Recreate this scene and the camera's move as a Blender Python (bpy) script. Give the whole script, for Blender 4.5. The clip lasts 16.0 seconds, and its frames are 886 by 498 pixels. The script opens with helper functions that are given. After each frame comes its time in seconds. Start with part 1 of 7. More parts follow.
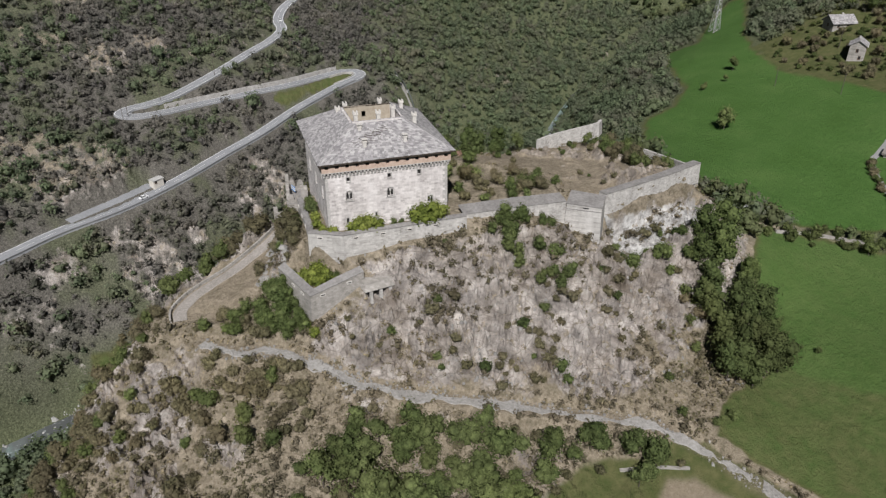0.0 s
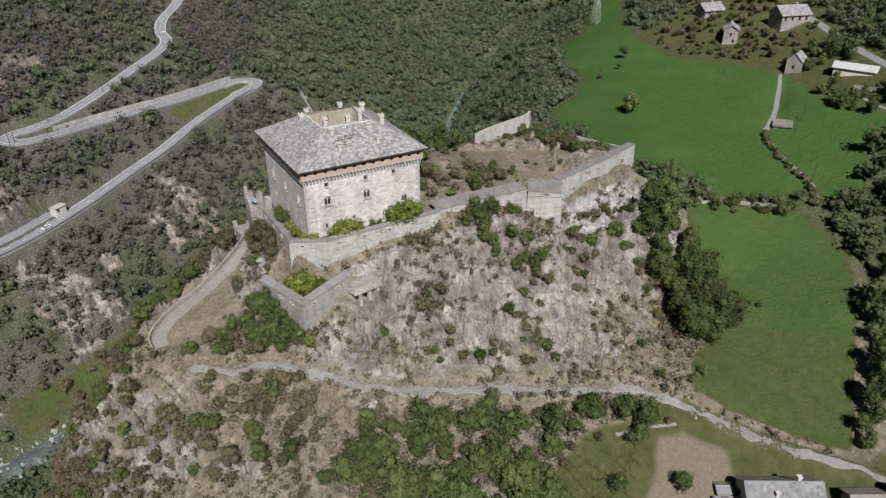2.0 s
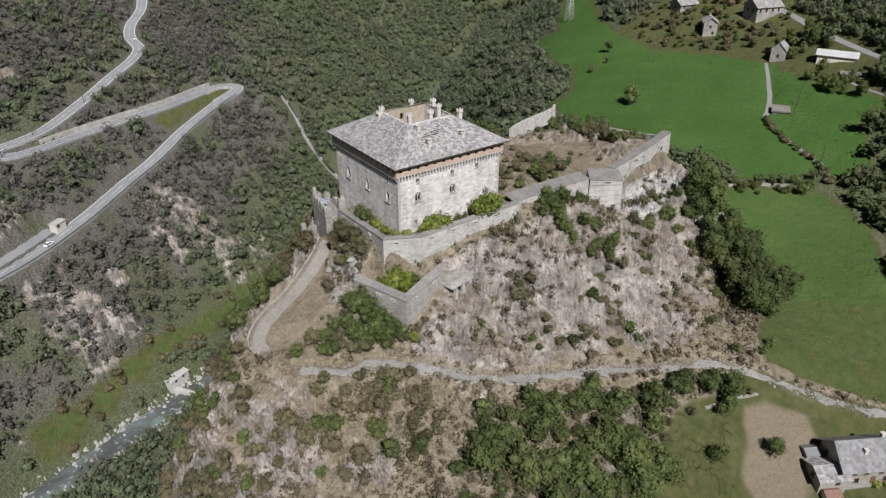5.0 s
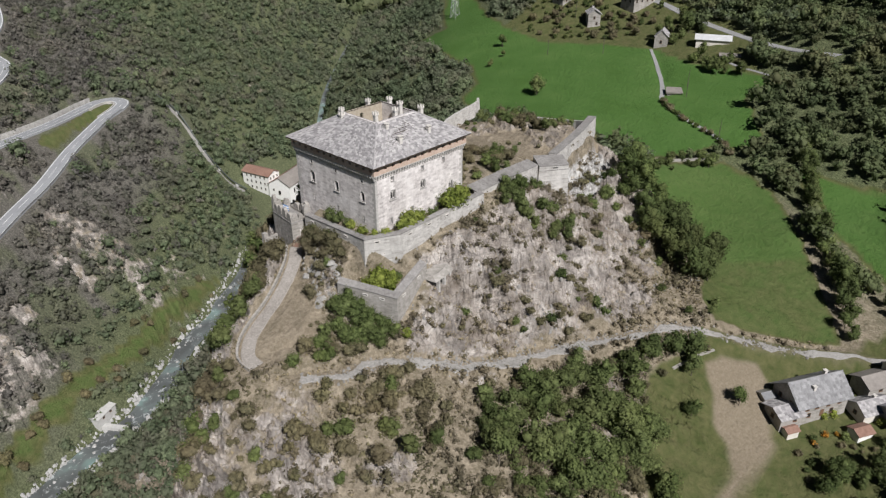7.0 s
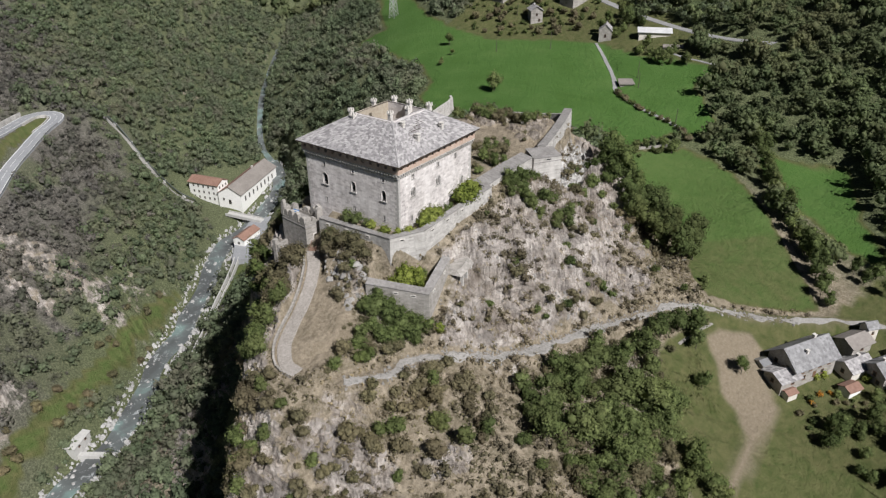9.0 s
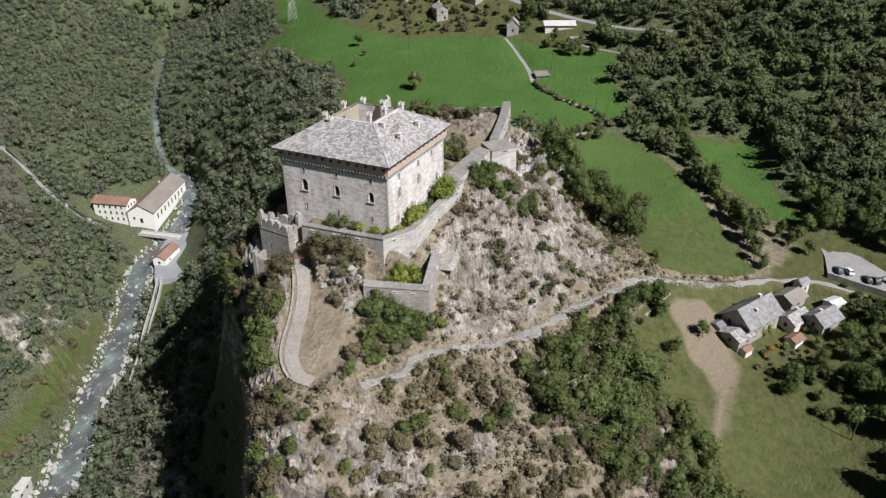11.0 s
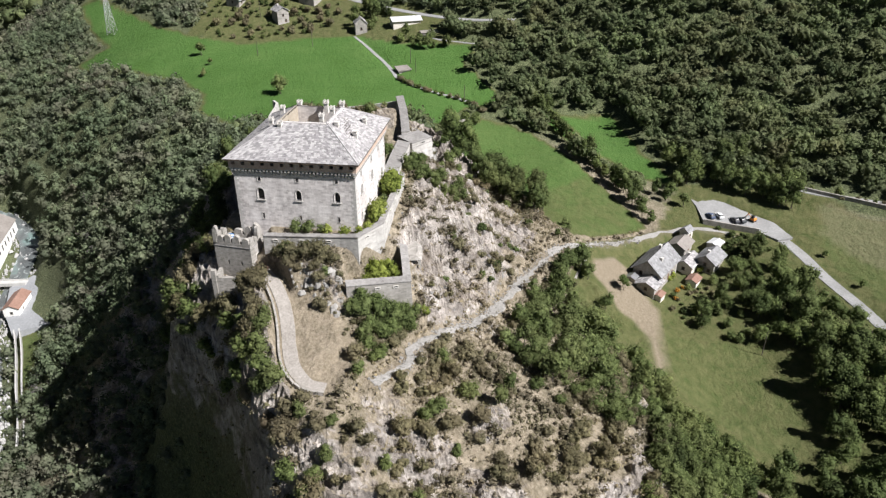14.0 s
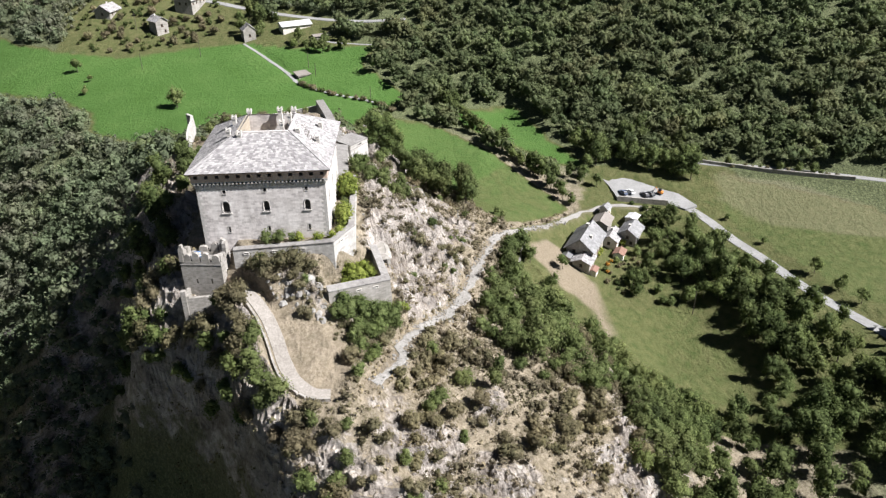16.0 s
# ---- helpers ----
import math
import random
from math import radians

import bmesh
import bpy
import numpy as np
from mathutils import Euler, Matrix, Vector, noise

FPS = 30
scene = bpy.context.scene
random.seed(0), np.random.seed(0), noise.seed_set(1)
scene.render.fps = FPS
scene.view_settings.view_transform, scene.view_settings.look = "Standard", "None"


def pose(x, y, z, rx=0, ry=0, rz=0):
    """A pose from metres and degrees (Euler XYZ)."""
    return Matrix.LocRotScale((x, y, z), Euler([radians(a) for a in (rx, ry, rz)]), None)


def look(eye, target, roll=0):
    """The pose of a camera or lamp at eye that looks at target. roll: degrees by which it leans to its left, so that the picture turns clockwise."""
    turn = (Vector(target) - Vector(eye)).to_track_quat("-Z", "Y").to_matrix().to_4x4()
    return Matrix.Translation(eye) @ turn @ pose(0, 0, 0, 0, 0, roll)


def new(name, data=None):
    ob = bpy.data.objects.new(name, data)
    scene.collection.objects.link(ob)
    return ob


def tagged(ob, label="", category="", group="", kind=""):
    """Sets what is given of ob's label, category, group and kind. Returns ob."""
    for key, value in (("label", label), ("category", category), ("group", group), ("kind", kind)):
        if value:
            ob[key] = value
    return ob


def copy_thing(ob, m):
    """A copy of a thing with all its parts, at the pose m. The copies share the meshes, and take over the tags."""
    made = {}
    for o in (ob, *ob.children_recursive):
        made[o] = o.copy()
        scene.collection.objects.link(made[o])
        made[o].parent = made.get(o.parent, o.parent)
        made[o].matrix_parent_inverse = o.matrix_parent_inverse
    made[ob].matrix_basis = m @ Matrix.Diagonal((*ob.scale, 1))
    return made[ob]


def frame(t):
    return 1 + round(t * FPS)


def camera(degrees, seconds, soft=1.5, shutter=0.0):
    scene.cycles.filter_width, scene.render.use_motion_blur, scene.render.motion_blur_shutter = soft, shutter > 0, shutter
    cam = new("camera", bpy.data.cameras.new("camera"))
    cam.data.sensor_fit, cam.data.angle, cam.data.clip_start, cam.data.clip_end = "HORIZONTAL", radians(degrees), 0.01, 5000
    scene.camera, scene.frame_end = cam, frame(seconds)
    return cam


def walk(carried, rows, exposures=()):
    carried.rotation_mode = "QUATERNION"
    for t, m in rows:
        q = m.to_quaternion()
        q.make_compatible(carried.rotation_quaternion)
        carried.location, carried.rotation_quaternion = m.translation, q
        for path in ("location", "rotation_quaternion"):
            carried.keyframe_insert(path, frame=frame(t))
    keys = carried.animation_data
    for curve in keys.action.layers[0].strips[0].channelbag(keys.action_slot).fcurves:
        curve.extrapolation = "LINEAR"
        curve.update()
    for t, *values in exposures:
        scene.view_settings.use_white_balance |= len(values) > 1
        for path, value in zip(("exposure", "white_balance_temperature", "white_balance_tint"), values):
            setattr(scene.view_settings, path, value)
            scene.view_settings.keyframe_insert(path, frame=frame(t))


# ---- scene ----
cam = camera(63.8, 16.0, 1.3)
METRES, EYE, TILT, LEAN, TURN = 200.0, 200.0, -29.25, 0.0, -19.0
ROWS = [
    (0.0, 0.0, 0.0, 0.0, 0.0, 0.0, 0.0),
    (0.5, -0.03, -0.0034, -0.0018, -2.77, -0.01, 1.62),
    (1.0, -0.0618, -0.0063, -0.0023, -5.55, -0.12, 3.22),
    (1.5, -0.0924, -0.0078, -0.0021, -8.14, -0.26, 4.69),
    (2.0, -0.1246, -0.0074, -0.0012, -9.87, -0.36, 5.64),
    (2.5, -0.155, -0.005, -0.0001, -10.48, -0.37, 6.02),
    (3.0, -0.1867, -0.0014, 0.0017, -11.22, -0.43, 6.48),
    (3.5, -0.2166, 0.0032, 0.0035, -11.99, -0.49, 6.91),
    (6.0, -0.3686, 0.0363, 0.0169, -19.86, -1.6, 10.9),
    (6.5, -0.398, 0.0445, 0.0213, -23.02, -2.22, 12.44),
    (7.0, -0.4279, 0.0546, 0.0266, -25.87, -2.85, 13.82),
    (7.5, -0.4562, 0.0652, 0.0322, -28.43, -3.49, 15.01),
    (8.0, -0.4851, 0.0779, 0.0386, -29.67, -3.79, 15.56),
    (10.5, -0.6162, 0.1507, 0.0804, -40.62, -7.13, 20.06),
    (11.0, -0.6414, 0.1676, 0.0916, -43.3, -8.09, 21.05),
    (11.5, -0.6643, 0.1849, 0.1025, -45.91, -9.03, 21.95),
    (12.0, -0.6874, 0.2042, 0.1133, -48.85, -10.14, 22.9),
    (12.5, -0.7085, 0.2239, 0.1241, -52.17, -11.44, 23.94),
    (13.0, -0.7296, 0.2454, 0.1349, -55.06, -12.64, 24.7),
    (13.5, -0.7484, 0.2674, 0.1452, -57.78, -13.75, 25.37),
    (14.0, -0.7673, 0.2909, 0.157, -61.11, -15.2, 26.15),
    (14.5, -0.7844, 0.3139, 0.1695, -64.69, -16.8, 26.87),
    (15.0, -0.801, 0.3386, 0.1842, -67.8, -18.21, 27.47),
    (15.5, -0.8146, 0.3614, 0.1984, -70.9, -19.66, 28.06),
    (16.0, -0.8267, 0.3839, 0.2119, -74.33, -21.24, 28.6),
]
walk(cam, [(t, pose(0, 0, EYE, TILT, LEAN, TURN) @ pose(METRES * x, METRES * y, METRES * z, 90 + pitch, roll, yaw)) for t, x, y, z, yaw, pitch, roll in ROWS],
     [(0.0, 0.04), (3.5, 0.06), (7.0, 0.2), (10.5, 0.36), (12.5, 0.62), (14.5, 0.94), (16.0, 1.1)])

# ---- world, sun ----
SUN_EL, SUN_AZ = 45.5, 201.0          # degrees; azimuth from +y, clockwise
world = bpy.data.worlds.new("world")
scene.world = world
world.use_nodes = True
sky = world.node_tree.nodes.new("ShaderNodeTexSky")
sky.sky_type = "NISHITA"
sky.sun_disc = False
sky.air_density, sky.dust_density, sky.altitude = 0.3, 0.1, 1500.0
sky.sun_elevation, sky.sun_rotation = radians(SUN_EL), radians(SUN_AZ)
back = world.node_tree.nodes["Background"]
back.inputs["Strength"].default_value = 0.034
world.node_tree.links.new(sky.outputs[0], back.inputs[0])
sun = new("sun", bpy.data.lights.new("sun", "SUN"))
sun.data.energy, sun.data.angle, sun.data.color = 5.0, radians(0.55), (1.0, 0.985, 0.985)
sun.matrix_basis = look((0, 0, 0), (-math.sin(radians(SUN_AZ)) * math.cos(radians(SUN_EL)), -math.cos(radians(SUN_AZ)) * math.cos(radians(SUN_EL)), -math.sin(radians(SUN_EL))))

# ---- lie of the land ----
RIVER = [(-140, 225, -6), (-70, 258, -3), (-37, 269, -2), (-20, 274, -1), (0, 279, 0), (20, 289, 1), (44, 306, 2), (62, 314, 3), (79, 325, 5), (102, 340, 8), (125, 355, 10), (155, 362, 12), (190, 377, 17), (212, 407, 20), (226, 432, 22), (262, 470, 31), (315, 515, 40), (420, 590, 60)]
ROAD = [(-200, 215, 48), (-140, 258, 51), (-89, 298, 54), (-70, 313, 55), (-48, 325, 56), (-32, 335, 57.5), (-14, 349, 59.5), (6, 367, 62), (26, 383, 65), (48, 405, 68.5), (64, 418, 71), (80, 431, 73), (91, 437.5, 74.2), (97, 444, 75), (95, 451, 75.6), (86, 451.5, 76), (74, 444, 76.4), (60, 434, 77), (45, 425, 77.5), (28, 417, 78), (11, 408, 78.6), (-4, 400, 79.2), (-18, 391, 80), (-29, 385.5, 80.6), (-37, 384, 81.2), (-41.5, 388, 81.8), (-38, 393.5, 82.3), (-29, 397, 82.8), (-17, 404, 83.6), (-4, 417.5, 85), (15, 439, 88), (30, 456, 91), (47, 475, 94), (56, 491, 96.5)]
ROAD_TOP = [(56, 491, 96.5), (56, 507, 99.5), (63, 529, 103), (80, 560, 108), (95, 610, 116)]
TRAIL = [(-9, 141, 102.7), (-5, 137, 102.4), (1, 134.5, 102.2), (7, 133, 101.6), (12, 130, 100.6), (17, 126, 99), (23, 122, 97), (34, 117, 94.6), (45, 113.2, 93.4), (56, 109.5, 91.2), (66, 106, 89.2), (78, 102, 87.2), (86, 98, 86.2), (92, 91, 84), (97, 85, 81.8), (102, 79, 79.8), (110, 68, 78.2), (118, 58, 77.6), (122, 47, 77.4), (120, 33, 77)]
RAMP = [(14.8, 171.2, 113.6), (11.2, 167.5, 112.6), (5.2, 163.6, 110.4), (-0.5, 161.1, 108.1), (-6, 159.2, 106.4), (-10.1, 157, 105.3), (-13.2, 153.4, 104.4), (-13.4, 149.6, 103.9)]
LANE = [(136, 36, 79), (128, 26, 77.8), (124, 19.4, 77), (112, 12, 75), (97, 7.3, 73.4), (81, 2, 72.8), (63, -3, 72), (46, -11, 71), (20, -24, 70), (-20, -45, 68)]
LANE_UPPER = [(150, 8, 85), (144, -1, 84.6), (137, -22, 84.8), (123, -53, 85.2), (100, -95, 86)]
FARM_TRACK = [(274, 209, 111), (262, 200, 108.8), (248, 190, 106), (234, 181, 103.7), (226, 177, 102.4), (222, 173, 101.5), (214, 160, 99.6), (204, 140, 97.8), (196, 132, 96)]
LAYBY = [(-66, 321.5, 55.9), (-56, 328, 56.7), (-47, 333.6, 57.4), (-38, 339.5, 58.3), (-31, 344.5, 59)]
HIGH_ROAD = [(345, 262, 126), (332, 235, 123.8), (318, 211, 121.4), (305, 188, 119.9), (290, 162.5, 119.6), (281, 142, 120.2), (275, 120, 122)]
BARN_TRACK = [(269, 172, 113.4), (266, 166, 113.2), (262.5, 156.4, 112.6), (258.3, 140.2, 112.4), (256, 130, 112.6)]
PENSTOCK = [(120, 452, 68), (124, 442, 61), (126.3, 433, 55), (126.6, 422, 45.5), (129.5, 413.5, 34.5), (134.5, 405.5, 24), (140, 398, 17)]
FAR_BANK = [(-60, 285, 22), (-43, 293, 25), (-19, 308, 35), (20, 340, 37), (41, 339, 32), (92, 371, 32), (113, 419, 52), (202, 454, 42), (140, 405, 19), (158, 380, 15), (200, 412, 23)]
FAR_SLOPE = [(-150, 420, 120), (-18, 430, 96), (-250, 500, 200), (-100, 600, 190), (50, 620, 140), (103, 502, 89), (152, 507, 85), (116, 440, 72), (200, 600, 110), (300, 650, 110), (400, 700, 140), (0, 800, 260), (300, 900, 220), (600, 800, 240)]
GORGE_EAST = [(180, 290, 85), (230, 350, 85), (283, 380, 88), (330, 440, 92), (150, 310, 45), (220, 390, 50), (280, 450, 60), (60, 205, 108), (75, 250, 60), (110, 215, 105), (130, 340, 12), (150, 345, 13), (122, 320, 12), (100, 316, 10.3), (84, 308, 8.6), (175, 345, 30)]
CASTLE_ROCK = [(20, 148, 121), (56, 148, 121), (56, 182, 121), (25, 182, 119.5), (19, 179, 110.5), (13.5, 178, 106), (15, 187, 103), (38, 165, 121), (40, 142, 117.5), (15, 133.5, 104.3), (22, 133.8, 104.8), (12, 141, 105.5), (8, 150, 107.8), (28, 135.8, 108), (34, 136.4, 109.3), (33, 139.4, 113.2), (37, 140, 114), (60, 143.2, 118.8), (70, 143.8, 118.3), (80, 142.6, 115.5), (110, 149.6, 117.6), (124, 152.4, 117.8), (85, 145, 112.5), (100, 170, 116), (130, 155, 116), (120, 190, 116), (140, 175, 104), (69, 125, 101), (73.5, 115, 92.6), (110, 125, 89), (12, 172, 112), (-7, 155, 106.8), (-15, 154, 104), (-7, 136, 101), (3, 128, 98)]
SOUTH_RISE = [(-21, 126, 88), (-12, 126, 95), (3, 114, 95), (-1, 105, 90), (10, 83, 80), (-7, 86, 81), (-36, 138, 89), (15, 126, 99), (30, 118, 94), (60, 105, 89), (91, 96, 87)]
CLIFF_TOP = [(8, 183, 99), (16, 197, 96), (-5, 171, 102), (-15, 165, 99.5), (-26, 159, 95), (-38, 149, 88), (-49, 133, 78)]
CLIFF_FOOT = [(5, 197, 46), (-8, 184, 40), (-20, 175, 36), (-32, 167, 32), (-45, 156, 28), (-58, 139, 28), (24, 213, 54), (50, 218, 66)]
WEST_FOOT = [(-40, 212, 12), (-10, 232, 16), (30, 250, 25), (60, 275, 18), (-60, 100, 65), (-80, 60, 45), (-75, 145, 24), (-100, 180, 10), (-300, 100, 0), (-300, 300, 60), (-300, -200, 40)]
VALE = [(95, 64.8, 72.6), (85, 67.6, 71.4), (103, 51.5, 70.8), (94, 50.5, 69.3), (-17, 73, 65), (-22, 25, 60), (10, 40, 60), (61, 38, 64.6), (39, 53, 62), (64, 78, 71), (79, 77, 75), (76, 51, 68), (128, 38, 78), (125, 21, 78), (111, -1, 75), (72, -1, 73.5), (52, 3, 71), (0, -20, 68), (100, -60, 80), (150, 60, 82), (112, 83, 81)]
MEADOWS = [(100, 98, 86), (135, 90, 84), (140, 130, 88), (156, 94, 89), (203, 232, 98), (225, 168, 102), (268, 173, 113), (293, 257, 112), (180, 180, 97)]
WOOD_SLOPE = [(173, 45, 92), (200, 31, 100), (179, -16, 98), (197, 76, 90), (260, 60, 125), (300, -50, 170), (250, -150, 150), (400, 0, 220), (350, 120, 150), (450, 150, 190), (340, 220, 125), (400, 300, 160), (450, 400, 170), (600, 100, 320), (600, -300, 330)]


class Land:
    """A smooth sheet through the lines of the plan."""

    def __init__(self, *lines):
        p = np.array([q for line in lines for q in line], float)
        self.xy = p[:, :2]
        d = np.hypot(*(self.xy[:, None] - self.xy[None]).transpose(2, 0, 1))
        n = len(p)
        a = np.zeros((n + 3, n + 3))
        a[:n, :n] = -d + 0.5 * np.eye(n)
        a[:n, n], a[:n, n + 1:] = 1, self.xy
        a[n:, :n] = a[:n, n:].T
        self.w = np.linalg.solve(a, np.concatenate([p[:, 2], np.zeros(3)]))

    def __call__(self, x, y):
        x, y = np.broadcast_arrays(np.asarray(x, float), np.asarray(y, float))
        out = self.w[-3] + self.w[-2] * x + self.w[-1] * y
        for (px, py), w in zip(self.xy, self.w):
            out = out - w * np.hypot(x - px, y - py)
        return out


land = Land(RIVER, ROAD, ROAD_TOP[1:], FAR_BANK, FAR_SLOPE, GORGE_EAST, CASTLE_ROCK, SOUTH_RISE, CLIFF_TOP, CLIFF_FOOT, WEST_FOOT, VALE, MEADOWS, WOOD_SLOPE)


# ---- lie of the land in detail ----
UPPER_WARD = [(19.3, 153.5), (18.8, 149.4), (25.6, 145.2), (55.8, 145.2), (60, 147.8), (84, 148.8), (88, 160), (70, 178), (56, 184), (25, 184), (24, 172.5), (20, 171)]
LOWER_WARD = [(11.3, 150), (16.2, 137), (27.5, 140.2), (24, 145), (18, 148), (17, 152)]
FIELD_NORTH = [(284, 386), (292, 368), (318, 392), (352, 420), (356, 408), (322, 366), (299, 338), (283, 310), (268, 275), (272, 248), (275, 208), (263, 183), (256, 138), (240, 145), (208, 122), (195, 140), (171, 152), (160, 165), (150, 185), (156, 215), (172, 240), (188, 265), (208, 272), (230, 292), (252, 340)]
FIELD_MID = [(172, 146), (189, 131), (182, 110), (151, 85), (120, 64), (108, 80), (97, 93), (104, 101), (124, 108), (138, 128), (146, 142), (155, 152)]
FIELD_RIGHT = [(200, 106), (203, 72), (171, 61), (151, 50), (150, 56), (164, 77), (180, 94)]
FIELD_EAST = [(139, -2), (104, -52), (60, -60), (40, -30), (58, -12), (82, -5), (116, 6)]
LAWN = [(63, 34), (40, 31), (28, 33), (20, 42), (28, 53), (33, 62), (42, 67), (58, 67), (68, 65), (66, 55), (67, 42)]
PLOUGHED = [(139, -3), (126, -28), (104, -52), (80, -58), (92, -30), (104, -10), (122, 2)]
VALE_GREEN = [(42, 88), (66, 97), (95, 93), (112, 72), (120, 62), (152, 50), (146, -4), (60, -62), (-20, -40), (0, 20), (12, 58), (34, 78)]
HAMLET_GREEN = [(252, 146), (292, 160), (320, 190), (360, 240), (340, 320), (282, 312), (268, 274), (264, 190)]
ROUGH_GRASS = [(47, 70), (60, 71), (74, 79), (80, 86), (68, 88), (54, 92), (42, 84)]
MILL_GREEN = [(66, 304), (82, 307), (103, 315), (127, 321), (123, 329), (114, 333), (95, 321), (78, 310)]
HAIRPIN = [(93, 444), (80, 436), (60, 423), (42, 410), (34, 411), (46, 419), (62, 430), (76, 441), (88, 447)]
YARD = [(82, 88), (88, 86.5), (94.5, 79), (91, 74), (84, 69.6), (75, 66.5), (60, 66.5), (48, 67.3), (41, 68), (41, 69.6), (50, 69.6), (62, 70.5), (68, 75), (70, 79.5), (76, 83)]
BANK_GREEN = [(-62, 270), (-45, 277), (-13, 291), (20, 304), (42, 317), (62, 326), (80, 337), (60, 331), (42, 323), (20, 311), (-12, 297), (-45, 282), (-62, 276)]
CAR_PARK = [(147, 47), (136, 44), (127, 43), (122, 24), (117.5, 18), (119.7, 12.3), (133.7, 19.5), (144, 34)]
CLEARING = [(9, 164), (10, 160), (8, 155), (4, 149), (-3, 144.5), (-9, 145), (-12.5, 150), (-11, 155), (-5, 158.5), (3, 161.5)]
CRAG = [(10, 163), (15, 166), (16, 158), (13, 151.5), (7, 150), (6, 155)]
CLIFF = [(-62, 126), (-50, 132), (-39, 149), (-27, 160), (-15, 167), (-5, 174), (8, 186), (16, 200), (30, 213), (46, 216), (40, 236), (4, 216), (-30, 196), (-70, 168)]
PLATEAU = [(60, 185), (72, 178), (90, 163), (98, 152), (132, 158), (136, 172), (128, 203), (102, 200), (84, 192)]

# pale bluffs on the far side of the valley: place and reach
OUTCROPS = [(-46, 428, 17), (-24, 446, 13), (-39, 302, 10), (-28, 310, 8), (-13, 322, 7), (-19, 303, 8), (-34, 313, 7), (14, 344, 6), (18, 336, 5), (170, 550, 9), (208, 556, 8), (216, 490, 12), (207, 500, 8), (331, 531, 10), (-70, 300, 12), (-95, 320, 10)]
NOSE = [(97, 149.2), (110, 151.2), (122, 153.6), (133, 156.6), (133, 149), (122, 144), (109, 142), (98, 143)]

TABLE = np.random.RandomState(11).rand(1024) * 2 - 1
SHUFFLE = np.random.RandomState(12).permutation(1024)


def grain(x, y, seed=0):
    """Smooth noise in -1 .. 1 with cells 1 wide."""
    xi, yi = np.floor(x).astype(int), np.floor(y).astype(int)
    u, v = x - xi, y - yi
    u, v = u * u * (3 - 2 * u), v * v * (3 - 2 * v)
    value = lambda a, b: TABLE[SHUFFLE[(SHUFFLE[(a + 131 * seed) & 1023] + b) & 1023]]
    low = value(xi, yi) * (1 - u) + value(xi + 1, yi) * u
    high = value(xi, yi + 1) * (1 - u) + value(xi + 1, yi + 1) * u
    return low * (1 - v) + high * v


def fbm(x, y, size, octaves=4, seed=0, sharp=False):
    out, amp, total = 0.0, 1.0, 0.0
    for k in range(octaves):
        c, s = math.cos(0.9 * k + 0.4), math.sin(0.9 * k + 0.4)
        n = grain((c * x - s * y) * 2 ** k / size, (s * x + c * y) * 2 ** k / size, seed + 7 * k)
        out = out + amp * ((1 - 2 * np.abs(n)) if sharp else n)
        total, amp = total + amp, amp * 0.52
    return out / total


def smooth(a, b, v):
    k = np.clip((v - a) / (b - a), 0, 1)
    return k * k * (3 - 2 * k)


def edge_distance(x, y, poly):
    """Distance to a polygon's edge, negative inside."""
    x, y = np.asarray(x, float), np.asarray(y, float)
    best, inside = np.full(x.shape, 1e9), np.zeros(x.shape, bool)
    for (ax, ay), (bx, by) in zip(poly, poly[1:] + poly[:1]):
        k = np.clip(((x - ax) * (bx - ax) + (y - ay) * (by - ay)) / ((bx - ax) ** 2 + (by - ay) ** 2), 0, 1)
        best = np.minimum(best, np.hypot(x - ax - k * (bx - ax), y - ay - k * (by - ay)))
        if ay != by:
            inside ^= ((ay > y) != (by > y)) & (x < (bx - ax) * (y - ay) / (by - ay) + ax)
    return np.where(inside, -best, best)


def line_distance(x, y, line):
    """Distance to a line of the plan, and the line's height there."""
    x, y = np.asarray(x, float), np.asarray(y, float)
    best, height = np.full(x.shape, 1e9), np.zeros(x.shape)
    for (ax, ay, az), (bx, by, bz) in zip(line, line[1:]):
        k = np.clip(((x - ax) * (bx - ax) + (y - ay) * (by - ay)) / ((bx - ax) ** 2 + (by - ay) ** 2), 0, 1)
        d = np.hypot(x - ax - k * (bx - ax), y - ay - k * (by - ay))
        height = np.where(d < best, az + k * (bz - az), height)
        best = np.minimum(best, d)
    return best, height


# each way with half its width, the reach of its banks and its bed below the surface
WAYS = [(ROAD, 4.4, 4.5, 0.6), (ROAD_TOP, 4.4, 4.5, 0.6), (TRAIL, 1.6, 2.5, 0.12), (RAMP, 2.3, 1.5, 0.12), (LANE, 2.6, 4.0, 0.15), (LANE_UPPER, 2.2, 4.0, 0.15), (FARM_TRACK, 1.5, 3.0, 0.1), (LAYBY, 3.2, 3.0, 0.2), (HIGH_ROAD, 3.0, 4.0, 0.2), (BARN_TRACK, 1.5, 3.0, 0.1), (RIVER[:14], 6.2, 7.0, 1.6), (RIVER[13:], 2.4, 5.0, 1.4)]


WALL_FEET = [[(10.3, 150.4, 0), (15.5, 136.3, 0), (28.6, 139.4, 0)], [(18.9, 172, 0), (18.4, 153.3, 0), (17.9, 148.9, 0), (25.3, 144.3, 0), (84.6, 146.8, 0)], [(13.6, 184, 0), (16.4, 174.5, 0), (23, 173, 0)], [(97, 149.6, 0), (133.6, 157.8, 0)]]


